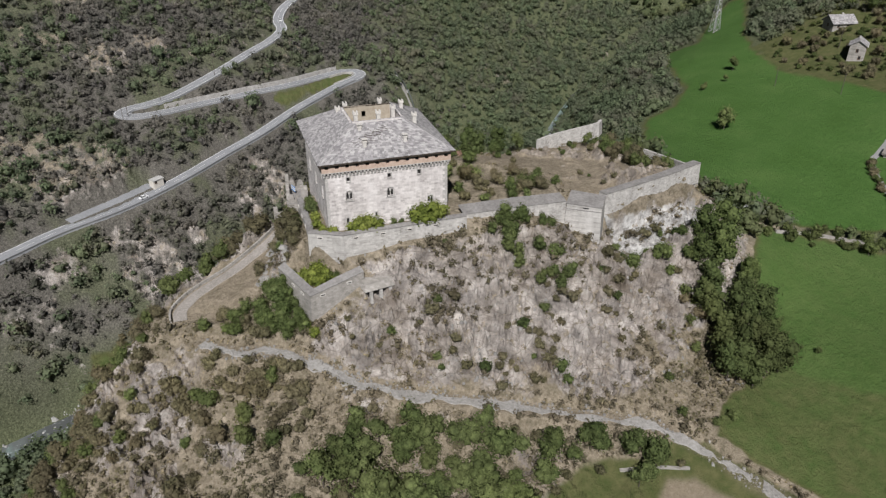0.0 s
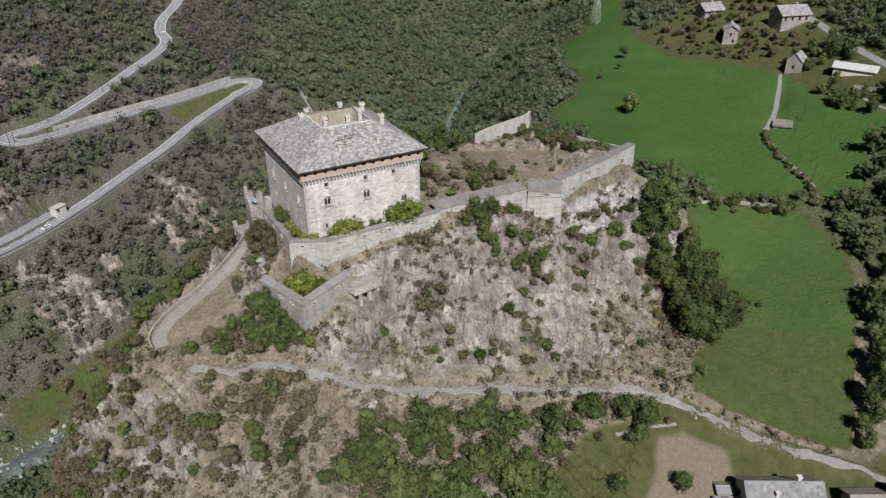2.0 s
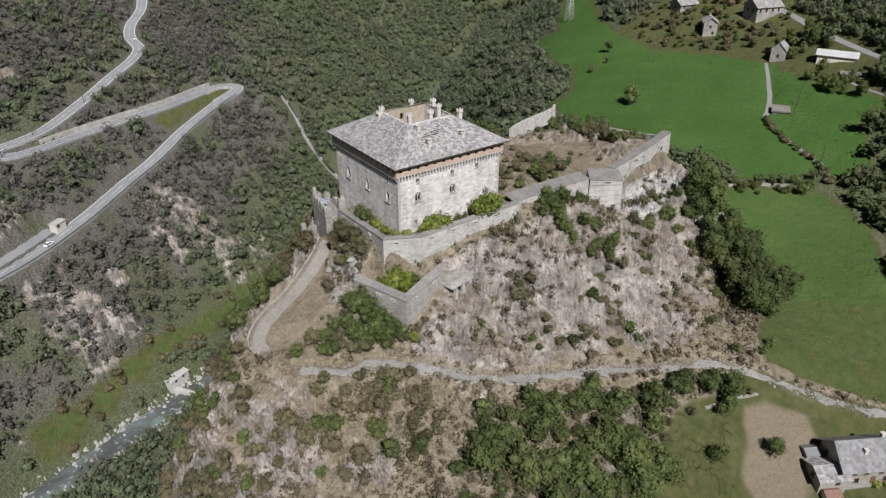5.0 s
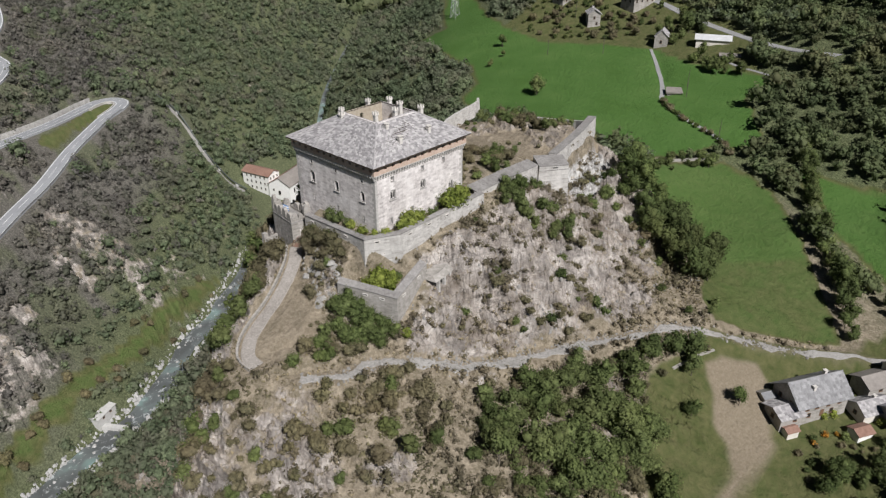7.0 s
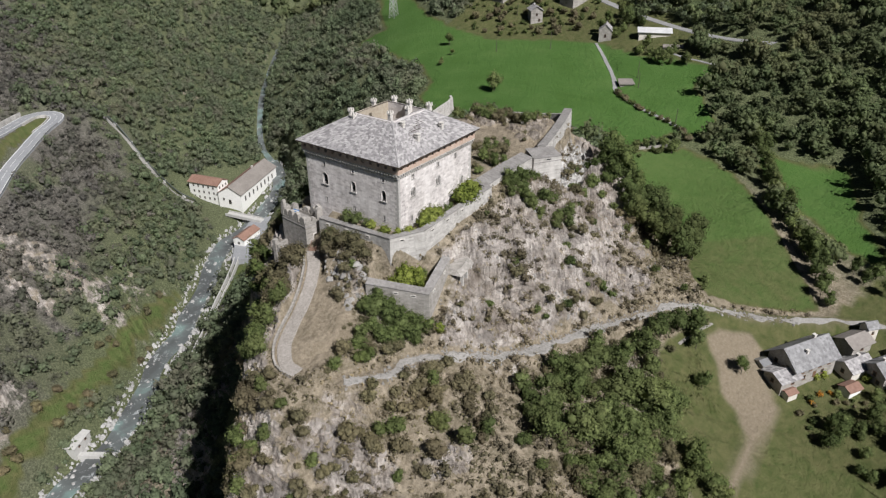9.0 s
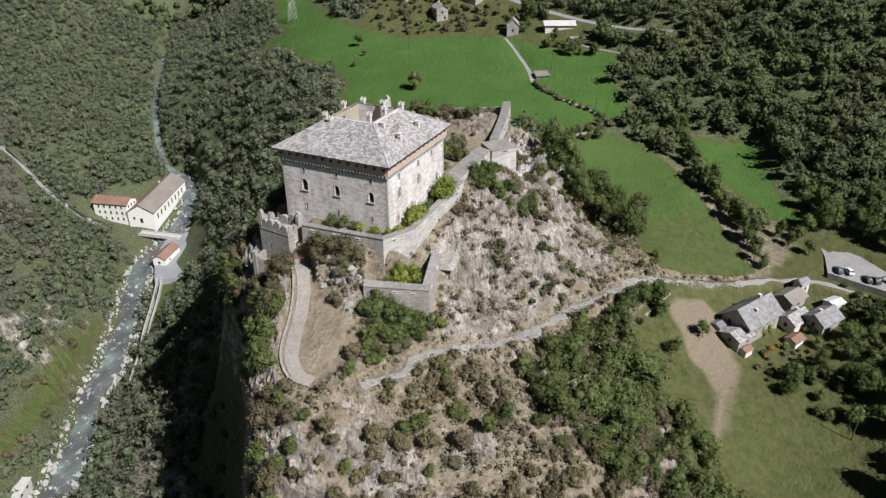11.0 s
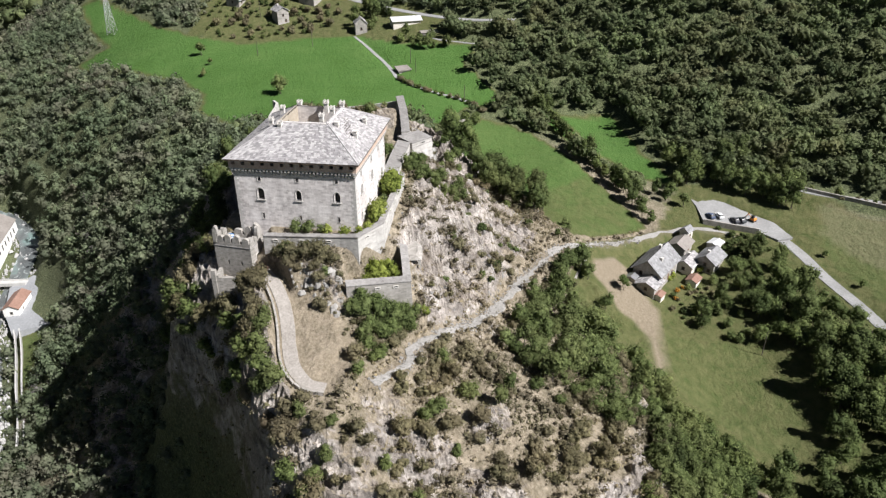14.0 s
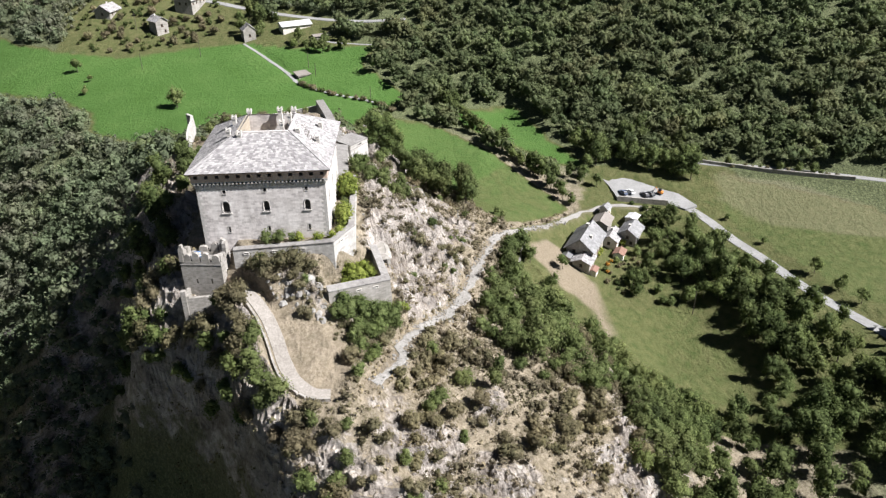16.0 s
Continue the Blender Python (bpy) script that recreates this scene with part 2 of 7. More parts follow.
def roughness_of(x, y, z0, slope):
    """How far the ground is bare rock, 0 .. 1."""
    near = smooth(135, 95, np.hypot(x - 48, y - 138))
    crag = smooth(0.42, 0.85, slope + 0.22 * fbm(x, y, 14, 3, 21)) * near
    face = smooth(3, -7, edge_distance(x, y, [(22, 143), (56, 143.5), (92, 144), (104, 150), (128, 153), (122, 132), (108, 116), (86, 104), (62, 109), (38, 119), (20, 128), (12, 134)])) * smooth(-0.22, 0.14, fbm(x + 0.35 * y, 0.55 * y, 13, 5, 31))
    west = smooth(5, -9, edge_distance(x, y, [(-38, 165), (-28, 170), (-22, 150), (-12, 132), (2, 116), (-8, 98), (-34, 108), (-52, 140)])) * smooth(-0.2, 0.5, fbm(x, 0.6 * y, 9, 5, 35))
    top = 0.95 * smooth(2, -4, edge_distance(x, y, PLATEAU)) * smooth(-0.02, 0.26, fbm(x, 1.6 * y, 15, 4, 33))
    ledge = smooth(1.5, -1.5, edge_distance(x, y, CRAG)) * smooth(-0.5, 0.1, fbm(x, y, 6, 3, 37))
    far = 0.48 * smooth(0.1, 0.34, fbm(x, y, 42, 4, 41)) * smooth(0.2, 0.5, slope) * smooth(250, 300, y) * smooth(140, 60, x)
    ragged = 4.5 * fbm(x, y, 9, 4, 43)
    for ox, oy, reach in OUTCROPS:
        far = np.maximum(far, 0.56 * smooth(reach, 0.45 * reach, np.hypot(x - ox, y - oy) + ragged))
    nose = smooth(1.0, -1.0, edge_distance(x, y, NOSE))
    return np.clip(np.maximum.reduce([crag, face, west, top, far, ledge, nose]), 0, 1)


def lay(x, y):
    """Height of the ground, and its shares of rock, meadow, bare earth and dry grass."""
    x, y = np.broadcast_arrays(np.asarray(x, float), np.asarray(y, float))
    z = land(x, y)
    slope = np.hypot(land(x + 2, y) - z, land(x, y + 2) - z) / 2
    rock = roughness_of(x, y, z, slope)
    calm = np.ones(x.shape)
    for poly in (UPPER_WARD, LOWER_WARD, FIELD_NORTH, FIELD_MID, FIELD_RIGHT, FIELD_EAST, LAWN, YARD, CAR_PARK, CLEARING):
        calm = np.minimum(calm, smooth(-0.5, 6, edge_distance(x, y, poly)))
    for line, half, reach, bed in WAYS:
        d, h = line_distance(x, y, line)
        calm = np.minimum(calm, smooth(half, half + reach, d))
    for line in WALL_FEET:
        calm = np.minimum(calm, 0.12 + 0.88 * smooth(0.5, 5, line_distance(x, y, line)[0]))
    bluff = smooth(0.5, -0.5, edge_distance(x, y, NOSE))
    # the cliff loses its pale rock: darker wooded cover deepens the shade there
    rock = np.maximum(rock * (0.15 + 0.85 * calm), bluff) * smooth(-6, 3, edge_distance(x, y, CLIFF))
    z = z + calm * (fbm(x, y, 30, 4, 1) * 1.6 + fbm(x, y, 6, 3, 2) * 0.35)
    gully = fbm(x + 0.35 * y, 0.45 * y, 17, 5, 3, True)
    z = z + calm * rock * ((gully - 0.15) * 6.0 + (np.abs(fbm(x, y, 5, 4, 4)) - 0.25) * 2.8 + fbm(x, y, 2.2, 3, 5) * 0.55) * (1 - 0.7 * smooth(2, -4, edge_distance(x, y, PLATEAU)))
    # tilted beds of rock break into steps
    bed = (z + 0.55 * x - 0.25 * y + 2.2 * fbm(x, y, 9, 4, 8)) / 3.4
    step = bed - np.floor(bed)
    z = z + calm * rock * 1.8 * (smooth(0.0, 0.75, step) * (1 - smooth(0.86, 1.0, step)) - 0.5)
    # smaller beds across them
    bed = (z - 0.3 * x - 0.2 * y + 2.6 * fbm(x, y, 7, 4, 9)) / 2.4
    step = bed - np.floor(bed)
    z = z + calm * rock * 0.8 * (smooth(0.0, 0.7, step) * (1 - smooth(0.84, 1.0, step)) - 0.5)
    # the bluff under the ridge wall
    drop = 149.6 + (x - 97) * 0.224 - y
    z = z - 8.5 * smooth(0.2, 2.0, drop) * smooth(15, 8, drop) * smooth(97, 100, x) * smooth(136, 131, x)
    inner = np.clip(line_distance(x, y, WALL_FEET[0])[0] - 2.0, 0, 9)
    for poly, level, rim in ((UPPER_WARD, 121.0, 0.9), (LOWER_WARD, 110.3 + 0.48 * inner, 0.9)):
        k = smooth(rim, -rim, edge_distance(x, y, poly))
        z = z * (1 - k) + k * (level + 0.25 * fbm(x, y, 5, 3, 6))
    d, h = line_distance(x, y, RAMP)
    k = smooth(2.0, -1.5, edge_distance(x, y, CLEARING))
    z = z * (1 - k) + k * np.minimum(z, h - 0.1 + 0.05 * d)
    for line, half, reach, bed in WAYS:
        d, h = line_distance(x, y, line)
        k = smooth(half + reach, half + 0.3, d)
        z = z * (1 - k) + k * (h - bed)
    meadow, earth = np.zeros(x.shape), np.zeros(x.shape)
    ragged = 2.0 * fbm(x, y, 7, 3, 51)
    for poly, share in ((FIELD_NORTH, 1), (FIELD_MID, 0.84), (FIELD_RIGHT, 0.97), (FIELD_EAST, 0.55), (LAWN, 0.5), (ROUGH_GRASS, 0.42), (MILL_GREEN, 0.6), (BANK_GREEN, 0.64), (HAIRPIN, 0.55), (VALE_GREEN, 0.36), (HAMLET_GREEN, 0.36)):
        meadow = np.maximum(meadow, share * smooth(1.2, -1.2, edge_distance(x, y, poly) + ragged))
    rough = smooth(1.5, -1.5, 0.7 * (x - 127.6) + 0.715 * (y - 106.8) + 0.5 * ragged) * (edge_distance(x, y, FIELD_MID) < 3)
    meadow = meadow * (1 - rough * (0.27 + 0.16 * fbm(x, y, 5, 4, 57)))
    for poly, share in ((YARD, 0.92), (CLEARING, 0.45), (PLATEAU, 0.38), (PLOUGHED, 0.28)):
        earth = np.maximum(earth, share * smooth(1.0, -1.0, edge_distance(x, y, poly) + 0.6 * ragged))
    for line, half in ((RAMP, 2.6), (TRAIL, 1.6)):
        earth = np.maximum(earth, 0.4 * smooth(half + 1.2, half - 0.6, line_distance(x, y, line)[0] + 0.5 * ragged))
    # no dry grass on the cliff, so its ground colour adds to the shade
    dry = smooth(150, 110, np.hypot(x - 45, y - 140)) * smooth(-6, 4, edge_distance(x, y, CLIFF))
    return z, rock, meadow, earth, dry


def brownness(x, y):
    """Share of dry scrub against green wood on the valley's sides, 0 .. 1."""
    z = land(x, y)
    high = smooth(30, 56, z + 11 * fbm(x, y, 30, 3, 61) + 30 * smooth(70, -30, x))
    patch = smooth(0.02, 0.3, fbm(x, y, 26, 4, 63) + 0.25 * fbm(x, y, 7, 2, 64))
    return np.clip(smooth(150, 75, x - 0.25 * (y - 400)) * high * (1 - 0.72 * patch) + 0.1, 0, 1) * smooth(240, 290, y)


def H(x, y):
    return lay(x, y)[0]


def ground_z(x, y):
    return float(lay(np.array([x]), np.array([y]))[0][0])

# ---- materials ----
def shader(name):
    m = bpy.data.materials.new(name)
    m.use_nodes = True
    return m, m.node_tree, m.node_tree.nodes["Principled BSDF"]


def node(tree, kind, **values):
    n = tree.nodes.new("ShaderNode" + kind)
    for key, v in values.items():
        n.inputs[key.replace("_", " ")].default_value = v
    return n


def place_of(tree, world_space):
    return tree.nodes.new("ShaderNodeNewGeometry").outputs["Position"] if world_space else tree.nodes.new("ShaderNodeTexCoord").outputs["Object"]


def noise_of(tree, where, scale, detail=4.0, rough=0.6, distort=0.0):
    n = node(tree, "TexNoise", Scale=scale, Detail=detail, Roughness=rough, Distortion=distort)
    tree.links.new(where, n.inputs["Vector"])
    return n.outputs["Fac"]


def ramp_of(tree, fac, *stops):
    n = tree.nodes.new("ShaderNodeValToRGB")
    e = n.color_ramp.elements
    while len(e) < len(stops):
        e.new(0.5)
    for el, (at, colour) in zip(e, stops):
        el.position, el.color = at, (*colour, 1)
    tree.links.new(fac, n.inputs[0])
    return n.outputs["Color"]


def blend(tree, fac, a, b, mode="MIX"):
    n = tree.nodes.new("ShaderNodeMix")
    n.data_type, n.blend_type = "RGBA", mode
    for slot, v in ((0, fac), (6, a), (7, b)):
        if isinstance(v, (int, float)):
            n.inputs[slot].default_value = v
        elif isinstance(v, tuple):
            n.inputs[slot].default_value = (*v, 1)
        else:
            tree.links.new(v, n.inputs[slot])
    return n.outputs[2]


def bump_of(tree, height, strength, distance, bsdf, under=None):
    n = node(tree, "Bump", Strength=strength, Distance=distance)
    tree.links.new(height, n.inputs["Height"])
    if under is not None:
        tree.links.new(under, n.inputs["Normal"])
    tree.links.new(n.outputs[0], bsdf.inputs["Normal"])
    return n.outputs[0]


def surface(name, dark, mid, pale, size=1.0, rough=0.85, metal=0.0, bump=0.3, world_space=True, blotch=0.25, blotch_size=9.0, piece=0.0):
    """A weathered surface: grain of about `size` metres, blotches of `blotch_size`; piece: how far single pieces differ."""
    m, t, b = shader(name)
    p = place_of(t, world_space)
    fine = noise_of(t, p, 1.0 / size, 6, 0.68)
    colour = ramp_of(t, fine, (0.3, dark), (0.5, mid), (0.7, pale))
    big = noise_of(t, p, 1.0 / blotch_size, 4, 0.6)
    colour = blend(t, blotch, colour, ramp_of(t, big, (0.35, dark), (0.65, pale)))
    if piece:
        g = t.nodes.new("ShaderNodeNewGeometry").outputs["Random Per Island"]
        colour = blend(t, piece, colour, ramp_of(t, g, (0.0, dark), (0.5, mid), (1.0, pale)))
    t.links.new(colour, b.inputs["Base Color"])
    b.inputs["Roughness"].default_value, b.inputs["Metallic"].default_value = rough, metal
    if bump:
        bump_of(t, fine, bump, size * 0.25, b)
    return m


def masonry(name, dark, mid, pale, course=0.35, stain=0.5, stone=0.55):
    """Rubble masonry in rough courses, with rain streaks."""
    m, t, b = shader(name)
    p = place_of(t, True)
    sep = t.nodes.new("ShaderNodeSeparateXYZ")
    t.links.new(p, sep.inputs[0])
    add = t.nodes.new("ShaderNodeMath")
    add.operation = "ADD"
    t.links.new(sep.outputs[0], add.inputs[0]), t.links.new(sep.outputs[1], add.inputs[1])
    flat = t.nodes.new("ShaderNodeCombineXYZ")
    t.links.new(add.outputs[0], flat.inputs[0]), t.links.new(sep.outputs[2], flat.inputs[1])
    warp = node(t, "TexNoise", Scale=1.1, Detail=3.0)
    t.links.new(p, warp.inputs["Vector"])
    bent = blend(t, 0.12, flat.outputs[0], warp.outputs["Color"], "ADD")
    brick = node(t, "TexBrick", Scale=1.0, Mortar_Size=0.03, Brick_Width=stone, Row_Height=course)
    brick.inputs["Color1"].default_value, brick.inputs["Color2"].default_value, brick.inputs["Mortar"].default_value = (0.15, 0.15, 0.15, 1), (0.85, 0.85, 0.85, 1), (0.5, 0.5, 0.5, 1)
    brick.inputs["Bias"].default_value = 0.0
    t.links.new(bent, brick.inputs["Vector"])
    stones = ramp_of(t, brick.outputs["Color"], (0.1, dark), (0.45, mid), (0.9, pale))
    fine = noise_of(t, p, 1.6, 6, 0.7)
    colour = blend(t, 0.25, stones, ramp_of(t, fine, (0.34, dark), (0.5, mid), (0.64, pale)))
    stretch = t.nodes.new("ShaderNodeMapping")
    stretch.inputs["Scale"].default_value = (0.55, 0.55, 0.1)
    t.links.new(p, stretch.inputs["Vector"])
    streak = noise_of(t, stretch.outputs[0], 1.0, 5, 0.6)
    worn = noise_of(t, p, 0.22, 5, 0.7, 0.5)
    colour = blend(t, 0.25, colour, ramp_of(t, worn, (0.4, dark), (0.5, mid), (0.6, pale)))
    colour = blend(t, stain, colour, ramp_of(t, streak, (0.34, dark), (0.5, mid), (0.64, pale)))
    t.links.new(colour, b.inputs["Base Color"])
    b.inputs["Roughness"].default_value = 0.92
    n1 = bump_of(t, fine, 0.5, 0.12, b)
    bump_of(t, brick.outputs["Fac"], -0.9, 0.09, b, n1)
    return m


def foliage(name, dark, mid, pale, tint=(0.16, 0.12, 0.05), tint_share=0.0, through_light=0.25):
    """Leaves: each one differs a little, and each tree too; shaded gaps and bright tips are painted in."""
    m, t, b = shader(name)
    g = t.nodes.new("ShaderNodeNewGeometry")
    leaf = ramp_of(t, g.outputs["Random Per Island"], (0.0, dark), (0.55, mid), (1.0, pale))
    cell = node(t, "TexVoronoi", Scale=0.13)
    t.links.new(g.outputs["Position"], cell.inputs["Vector"])
    sep = t.nodes.new("ShaderNodeSeparateColor")
    t.links.new(cell.outputs["Color"], sep.inputs[0])
    tree_tone = ramp_of(t, sep.outputs[0], (0.0, dark), (0.5, mid), (1.0, pale))
    colour = blend(t, 0.55, leaf, tree_tone)
    # this noise paints shaded gaps between leaves and sunlit tips into the colour
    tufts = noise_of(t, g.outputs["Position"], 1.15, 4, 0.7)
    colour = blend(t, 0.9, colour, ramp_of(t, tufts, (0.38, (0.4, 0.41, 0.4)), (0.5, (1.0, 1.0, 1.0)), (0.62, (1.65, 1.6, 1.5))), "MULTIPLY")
    if tint_share:
        region = noise_of(t, g.outputs["Position"], 0.02, 4, 0.6)
        share = t.nodes.new("ShaderNodeMath")
        share.operation = "MULTIPLY"
        t.links.new(sep.outputs[1], share.inputs[0])
        t.links.new(ramp_of(t, region, (0.35, (0, 0, 0)), (0.65, (tint_share * 2, tint_share * 2, tint_share * 2))), share.inputs[1])
        colour = blend(t, share.outputs[0], colour, tint)
    colour = blend(t, 1.0, colour, ramp_of(t, noise_of(t, g.outputs["Position"], 0.035, 5, 0.65), (0.34, (0.68, 0.7, 0.72)), (0.5, (1.0, 1.0, 1.0)), (0.66, (1.38, 1.34, 1.22))), "MULTIPLY")
    own = t.nodes.new("ShaderNodeObjectInfo").outputs["Random"]
    colour = blend(t, 0.3, colour, ramp_of(t, own, (0.0, dark), (0.5, mid), (1.0, pale)))
    t.links.new(colour, b.inputs["Base Color"])
    b.inputs["Roughness"].default_value = 0.8
    b.inputs["Specular IOR Level"].default_value = 0.12
    bump_of(t, tufts, 0.5, 0.6, b)
    lucent = t.nodes.new("ShaderNodeBsdfTranslucent")
    t.links.new(colour, lucent.inputs["Color"])
    mix = node(t, "MixShader", Fac=through_light)
    out = t.nodes["Material Output"]
    t.links.new(b.outputs[0], mix.inputs[1]), t.links.new(lucent.outputs[0], mix.inputs[2])
    t.links.new(mix.outputs[0], out.inputs["Surface"])
    return m


def ground_material():
    m, t, b = shader("ground")
    p = place_of(t, True)
    cover = t.nodes.new("ShaderNodeAttribute")
    cover.attribute_name = "cover"
    sep = t.nodes.new("ShaderNodeSeparateColor")
    t.links.new(cover.outputs["Color"], sep.inputs[0])
    rock_share, meadow_share, earth_share = sep.outputs
    fine = noise_of(t, p, 1.3, 7, 0.7)
    coarse = noise_of(t, p, 0.11, 6, 0.65)
    patch = noise_of(t, p, 0.33, 5, 0.65, 0.4)
    scrub = ramp_of(t, fine, (0.32, (0.09, 0.077, 0.054)), (0.5, (0.235, 0.2, 0.146)), (0.66, (0.41, 0.352, 0.275)))
    dry = ramp_of(t, patch, (0.34, (0.12, 0.104, 0.064)), (0.5, (0.265, 0.22, 0.158)), (0.64, (0.42, 0.355, 0.268)))
    low = blend(t, 0.5, scrub, dry)
    forest = ramp_of(t, fine, (0.32, (0.058, 0.054, 0.046)), (0.52, (0.132, 0.122, 0.105)), (0.68, (0.22, 0.205, 0.18)))
    leafy = ramp_of(t, fine, (0.32, (0.04, 0.05, 0.024)), (0.52, (0.1, 0.115, 0.056)), (0.68, (0.19, 0.205, 0.105)))
    wooded = t.nodes.new("ShaderNodeAttribute")
    wooded.attribute_name = "wooded"
    forest = blend(t, wooded.outputs["Fac"], forest, leafy)
    base = blend(t, cover.outputs["Alpha"], forest, low)
    # rock: pale faces, darker joints, a little lichen
    split = node(t, "TexVoronoi", Scale=0.3)
    split.feature = "DISTANCE_TO_EDGE"
    bent = blend(t, 1.0, p, node_colour(t, p, 0.25), "ADD")
    t.links.new(bent, split.inputs["Vector"])
    stone = ramp_of(t, noise_of(t, p, 0.2, 12, 0.66, 1.2), (0.35, (0.085, 0.072, 0.062)), (0.44, (0.235, 0.21, 0.188)), (0.54, (0.395, 0.358, 0.326)), (0.65, (0.64, 0.6, 0.56)))
    joints = ramp_of(t, split.outputs["Distance"], (0.0, (0.3, 0.28, 0.26)), (0.05, (1, 1, 1)))
    # angular broken facets, in two sizes
    facet_height = None
    for size, share in ((0.55, 0.2), (1.5, 0.12)):
        facet = node(t, "TexVoronoi", Scale=size)
        t.links.new(bent, facet.inputs["Vector"])
        tone = t.nodes.new("ShaderNodeSeparateColor")
        t.links.new(facet.outputs["Color"], tone.inputs[0])
        stone = blend(t, share, stone, ramp_of(t, tone.outputs[0], (0.0, (0.14, 0.125, 0.112)), (0.45, (0.29, 0.265, 0.245)), (0.8, (0.5, 0.465, 0.43)), (1.0, (0.7, 0.665, 0.625))))
        facet_height = facet_height or tone.outputs[1]
    stone = blend(t, 0.6, stone, joints, "MULTIPLY")
    stone = blend(t, 0.85, stone, ramp_of(t, noise_of(t, p, 0.13, 4, 0.6, 0.8), (0.36, (0.5, 0.46, 0.42)), (0.5, (1.0, 0.98, 0.95)), (0.62, (1.3, 1.27, 1.24))), "MULTIPLY")
    stone = blend(t, 0.3, stone, ramp_of(t, coarse, (0.38, (0.15, 0.112, 0.075)), (0.6, (0.42, 0.39, 0.37))))
    pale = t.nodes.new("ShaderNodeAttribute")
    pale.attribute_name = "pale_rock"
    chalk = ramp_of(t, noise_of(t, p, 0.35, 9, 0.68, 0.8), (0.34, (0.17, 0.165, 0.16)), (0.48, (0.42, 0.41, 0.395)), (0.62, (0.68, 0.67, 0.65)))
    stone = blend(t, pale.outputs["Fac"], stone, chalk)
    where = t.nodes.new("ShaderNodeMath")
    where.operation = "ADD"
    t.links.new(rock_share, where.inputs[0])
    broken = t.nodes.new("ShaderNodeMath")
    broken.operation, broken.inputs[1].default_value = "SUBTRACT", 0.5
    t.links.new(noise_of(t, p, 0.2, 8, 0.7), broken.inputs[0])
    wide = t.nodes.new("ShaderNodeMath")
    wide.operation, wide.inputs[1].default_value = "MULTIPLY", 1.9
    t.links.new(broken.outputs[0], wide.inputs[0])
    t.links.new(wide.outputs[0], where.inputs[1])
    # dry grass holds on the ledges
    lie = t.nodes.new("ShaderNodeSeparateXYZ")
    t.links.new(t.nodes.new("ShaderNodeNewGeometry").outputs["Normal"], lie.inputs[0])
    ledge = t.nodes.new("ShaderNodeMath")
    ledge.operation = "ADD"
    t.links.new(lie.outputs[2], ledge.inputs[0]), t.links.new(broken.outputs[0], ledge.inputs[1])
    stone = blend(t, ramp_of(t, ledge.outputs[0], (0.74, (0, 0, 0)), (0.9, (0.9, 0.9, 0.9))), stone, low)
    base = blend(t, ramp_of(t, where.outputs[0], (0.36, (0, 0, 0)), (0.56, (1, 1, 1))), base, stone)
    soil = ramp_of(t, fine, (0.3, (0.205, 0.166, 0.12)), (0.5, (0.25, 0.204, 0.149)), (0.7, (0.3, 0.25, 0.19)))
    lawn = ramp_of(t, noise_of(t, p, 0.05, 5, 0.6), (0.3, (0.045, 0.106, 0.018)), (0.5, (0.058, 0.13, 0.028)), (0.7, (0.086, 0.156, 0.041)))
    lawn = blend(t, 0.35, lawn, ramp_of(t, fine, (0.3, (0.04, 0.095, 0.016)), (0.7, (0.115, 0.19, 0.05))))
    stripe = node(t, "TexWave", Scale=0.055, Distortion=1.2, Detail=2.0)
    t.links.new(p, stripe.inputs["Vector"])
    lawn = blend(t, 0.03, lawn, ramp_of(t, stripe.outputs["Fac"], (0.3, (0.04, 0.1, 0.012)), (0.7, (0.10, 0.19, 0.03))))
    poor = ramp_of(t, patch, (0.3, (0.062, 0.08, 0.024)), (0.7, (0.132, 0.127, 0.056)))
    lush = t.nodes.new("ShaderNodeMapRange")
    lush.inputs[1].default_value, lush.inputs[2].default_value = 0.45, 1.0
    t.links.new(meadow_share, lush.inputs[0])
    sward = blend(t, lush.outputs[0], poor, lawn)
    base = blend(t, ramp_of(t, meadow_share, (0.12, (0, 0, 0)), (0.34, (1, 1, 1))), base, sward)
    base = blend(t, earth_share, base, soil)
    t.links.new(base, b.inputs["Base Color"])
    b.inputs["Roughness"].default_value = 0.93
    b.inputs["Specular IOR Level"].default_value = 0.2
    n1 = bump_of(t, fine, 0.55, 0.35, b)
    n2 = bump_of(t, noise_of(t, p, 0.4, 9, 0.72), 0.9, 1.3, b, n1)
    rough = t.nodes.new("ShaderNodeMath")
    rough.operation = "MULTIPLY"
    t.links.new(facet_height, rough.inputs[0]), t.links.new(rock_share, rough.inputs[1])
    bump_of(t, rough.outputs[0], 0.9, 0.8, b, n2)
    return m


def node_colour(tree, where, scale):
    n = node(tree, "TexNoise", Scale=scale, Detail=3.0)
    tree.links.new(where, n.inputs["Vector"])
    return n.outputs["Color"]


def water_material():
    m, t, b = shader("river water")
    p = place_of(t, True)
    foam = noise_of(t, p, 0.35, 7, 0.72, 0.6)
    pool = noise_of(t, p, 0.07, 3, 0.6)
    still = ramp_of(t, pool, (0.4, (0.085, 0.09, 0.09)), (0.54, (0.125, 0.14, 0.138)), (0.66, (0.17, 0.235, 0.22)))
    colour = blend(t, ramp_of(t, foam, (0.57, (0, 0, 0)), (0.72, (1, 1, 1))), still, (0.66, 0.69, 0.69))
    t.links.new(colour, b.inputs["Base Color"])
    b.inputs["Roughness"].default_value = 0.3
    bump_of(t, noise_of(t, p, 1.2, 5, 0.6), 0.5, 0.2, b)
    return m


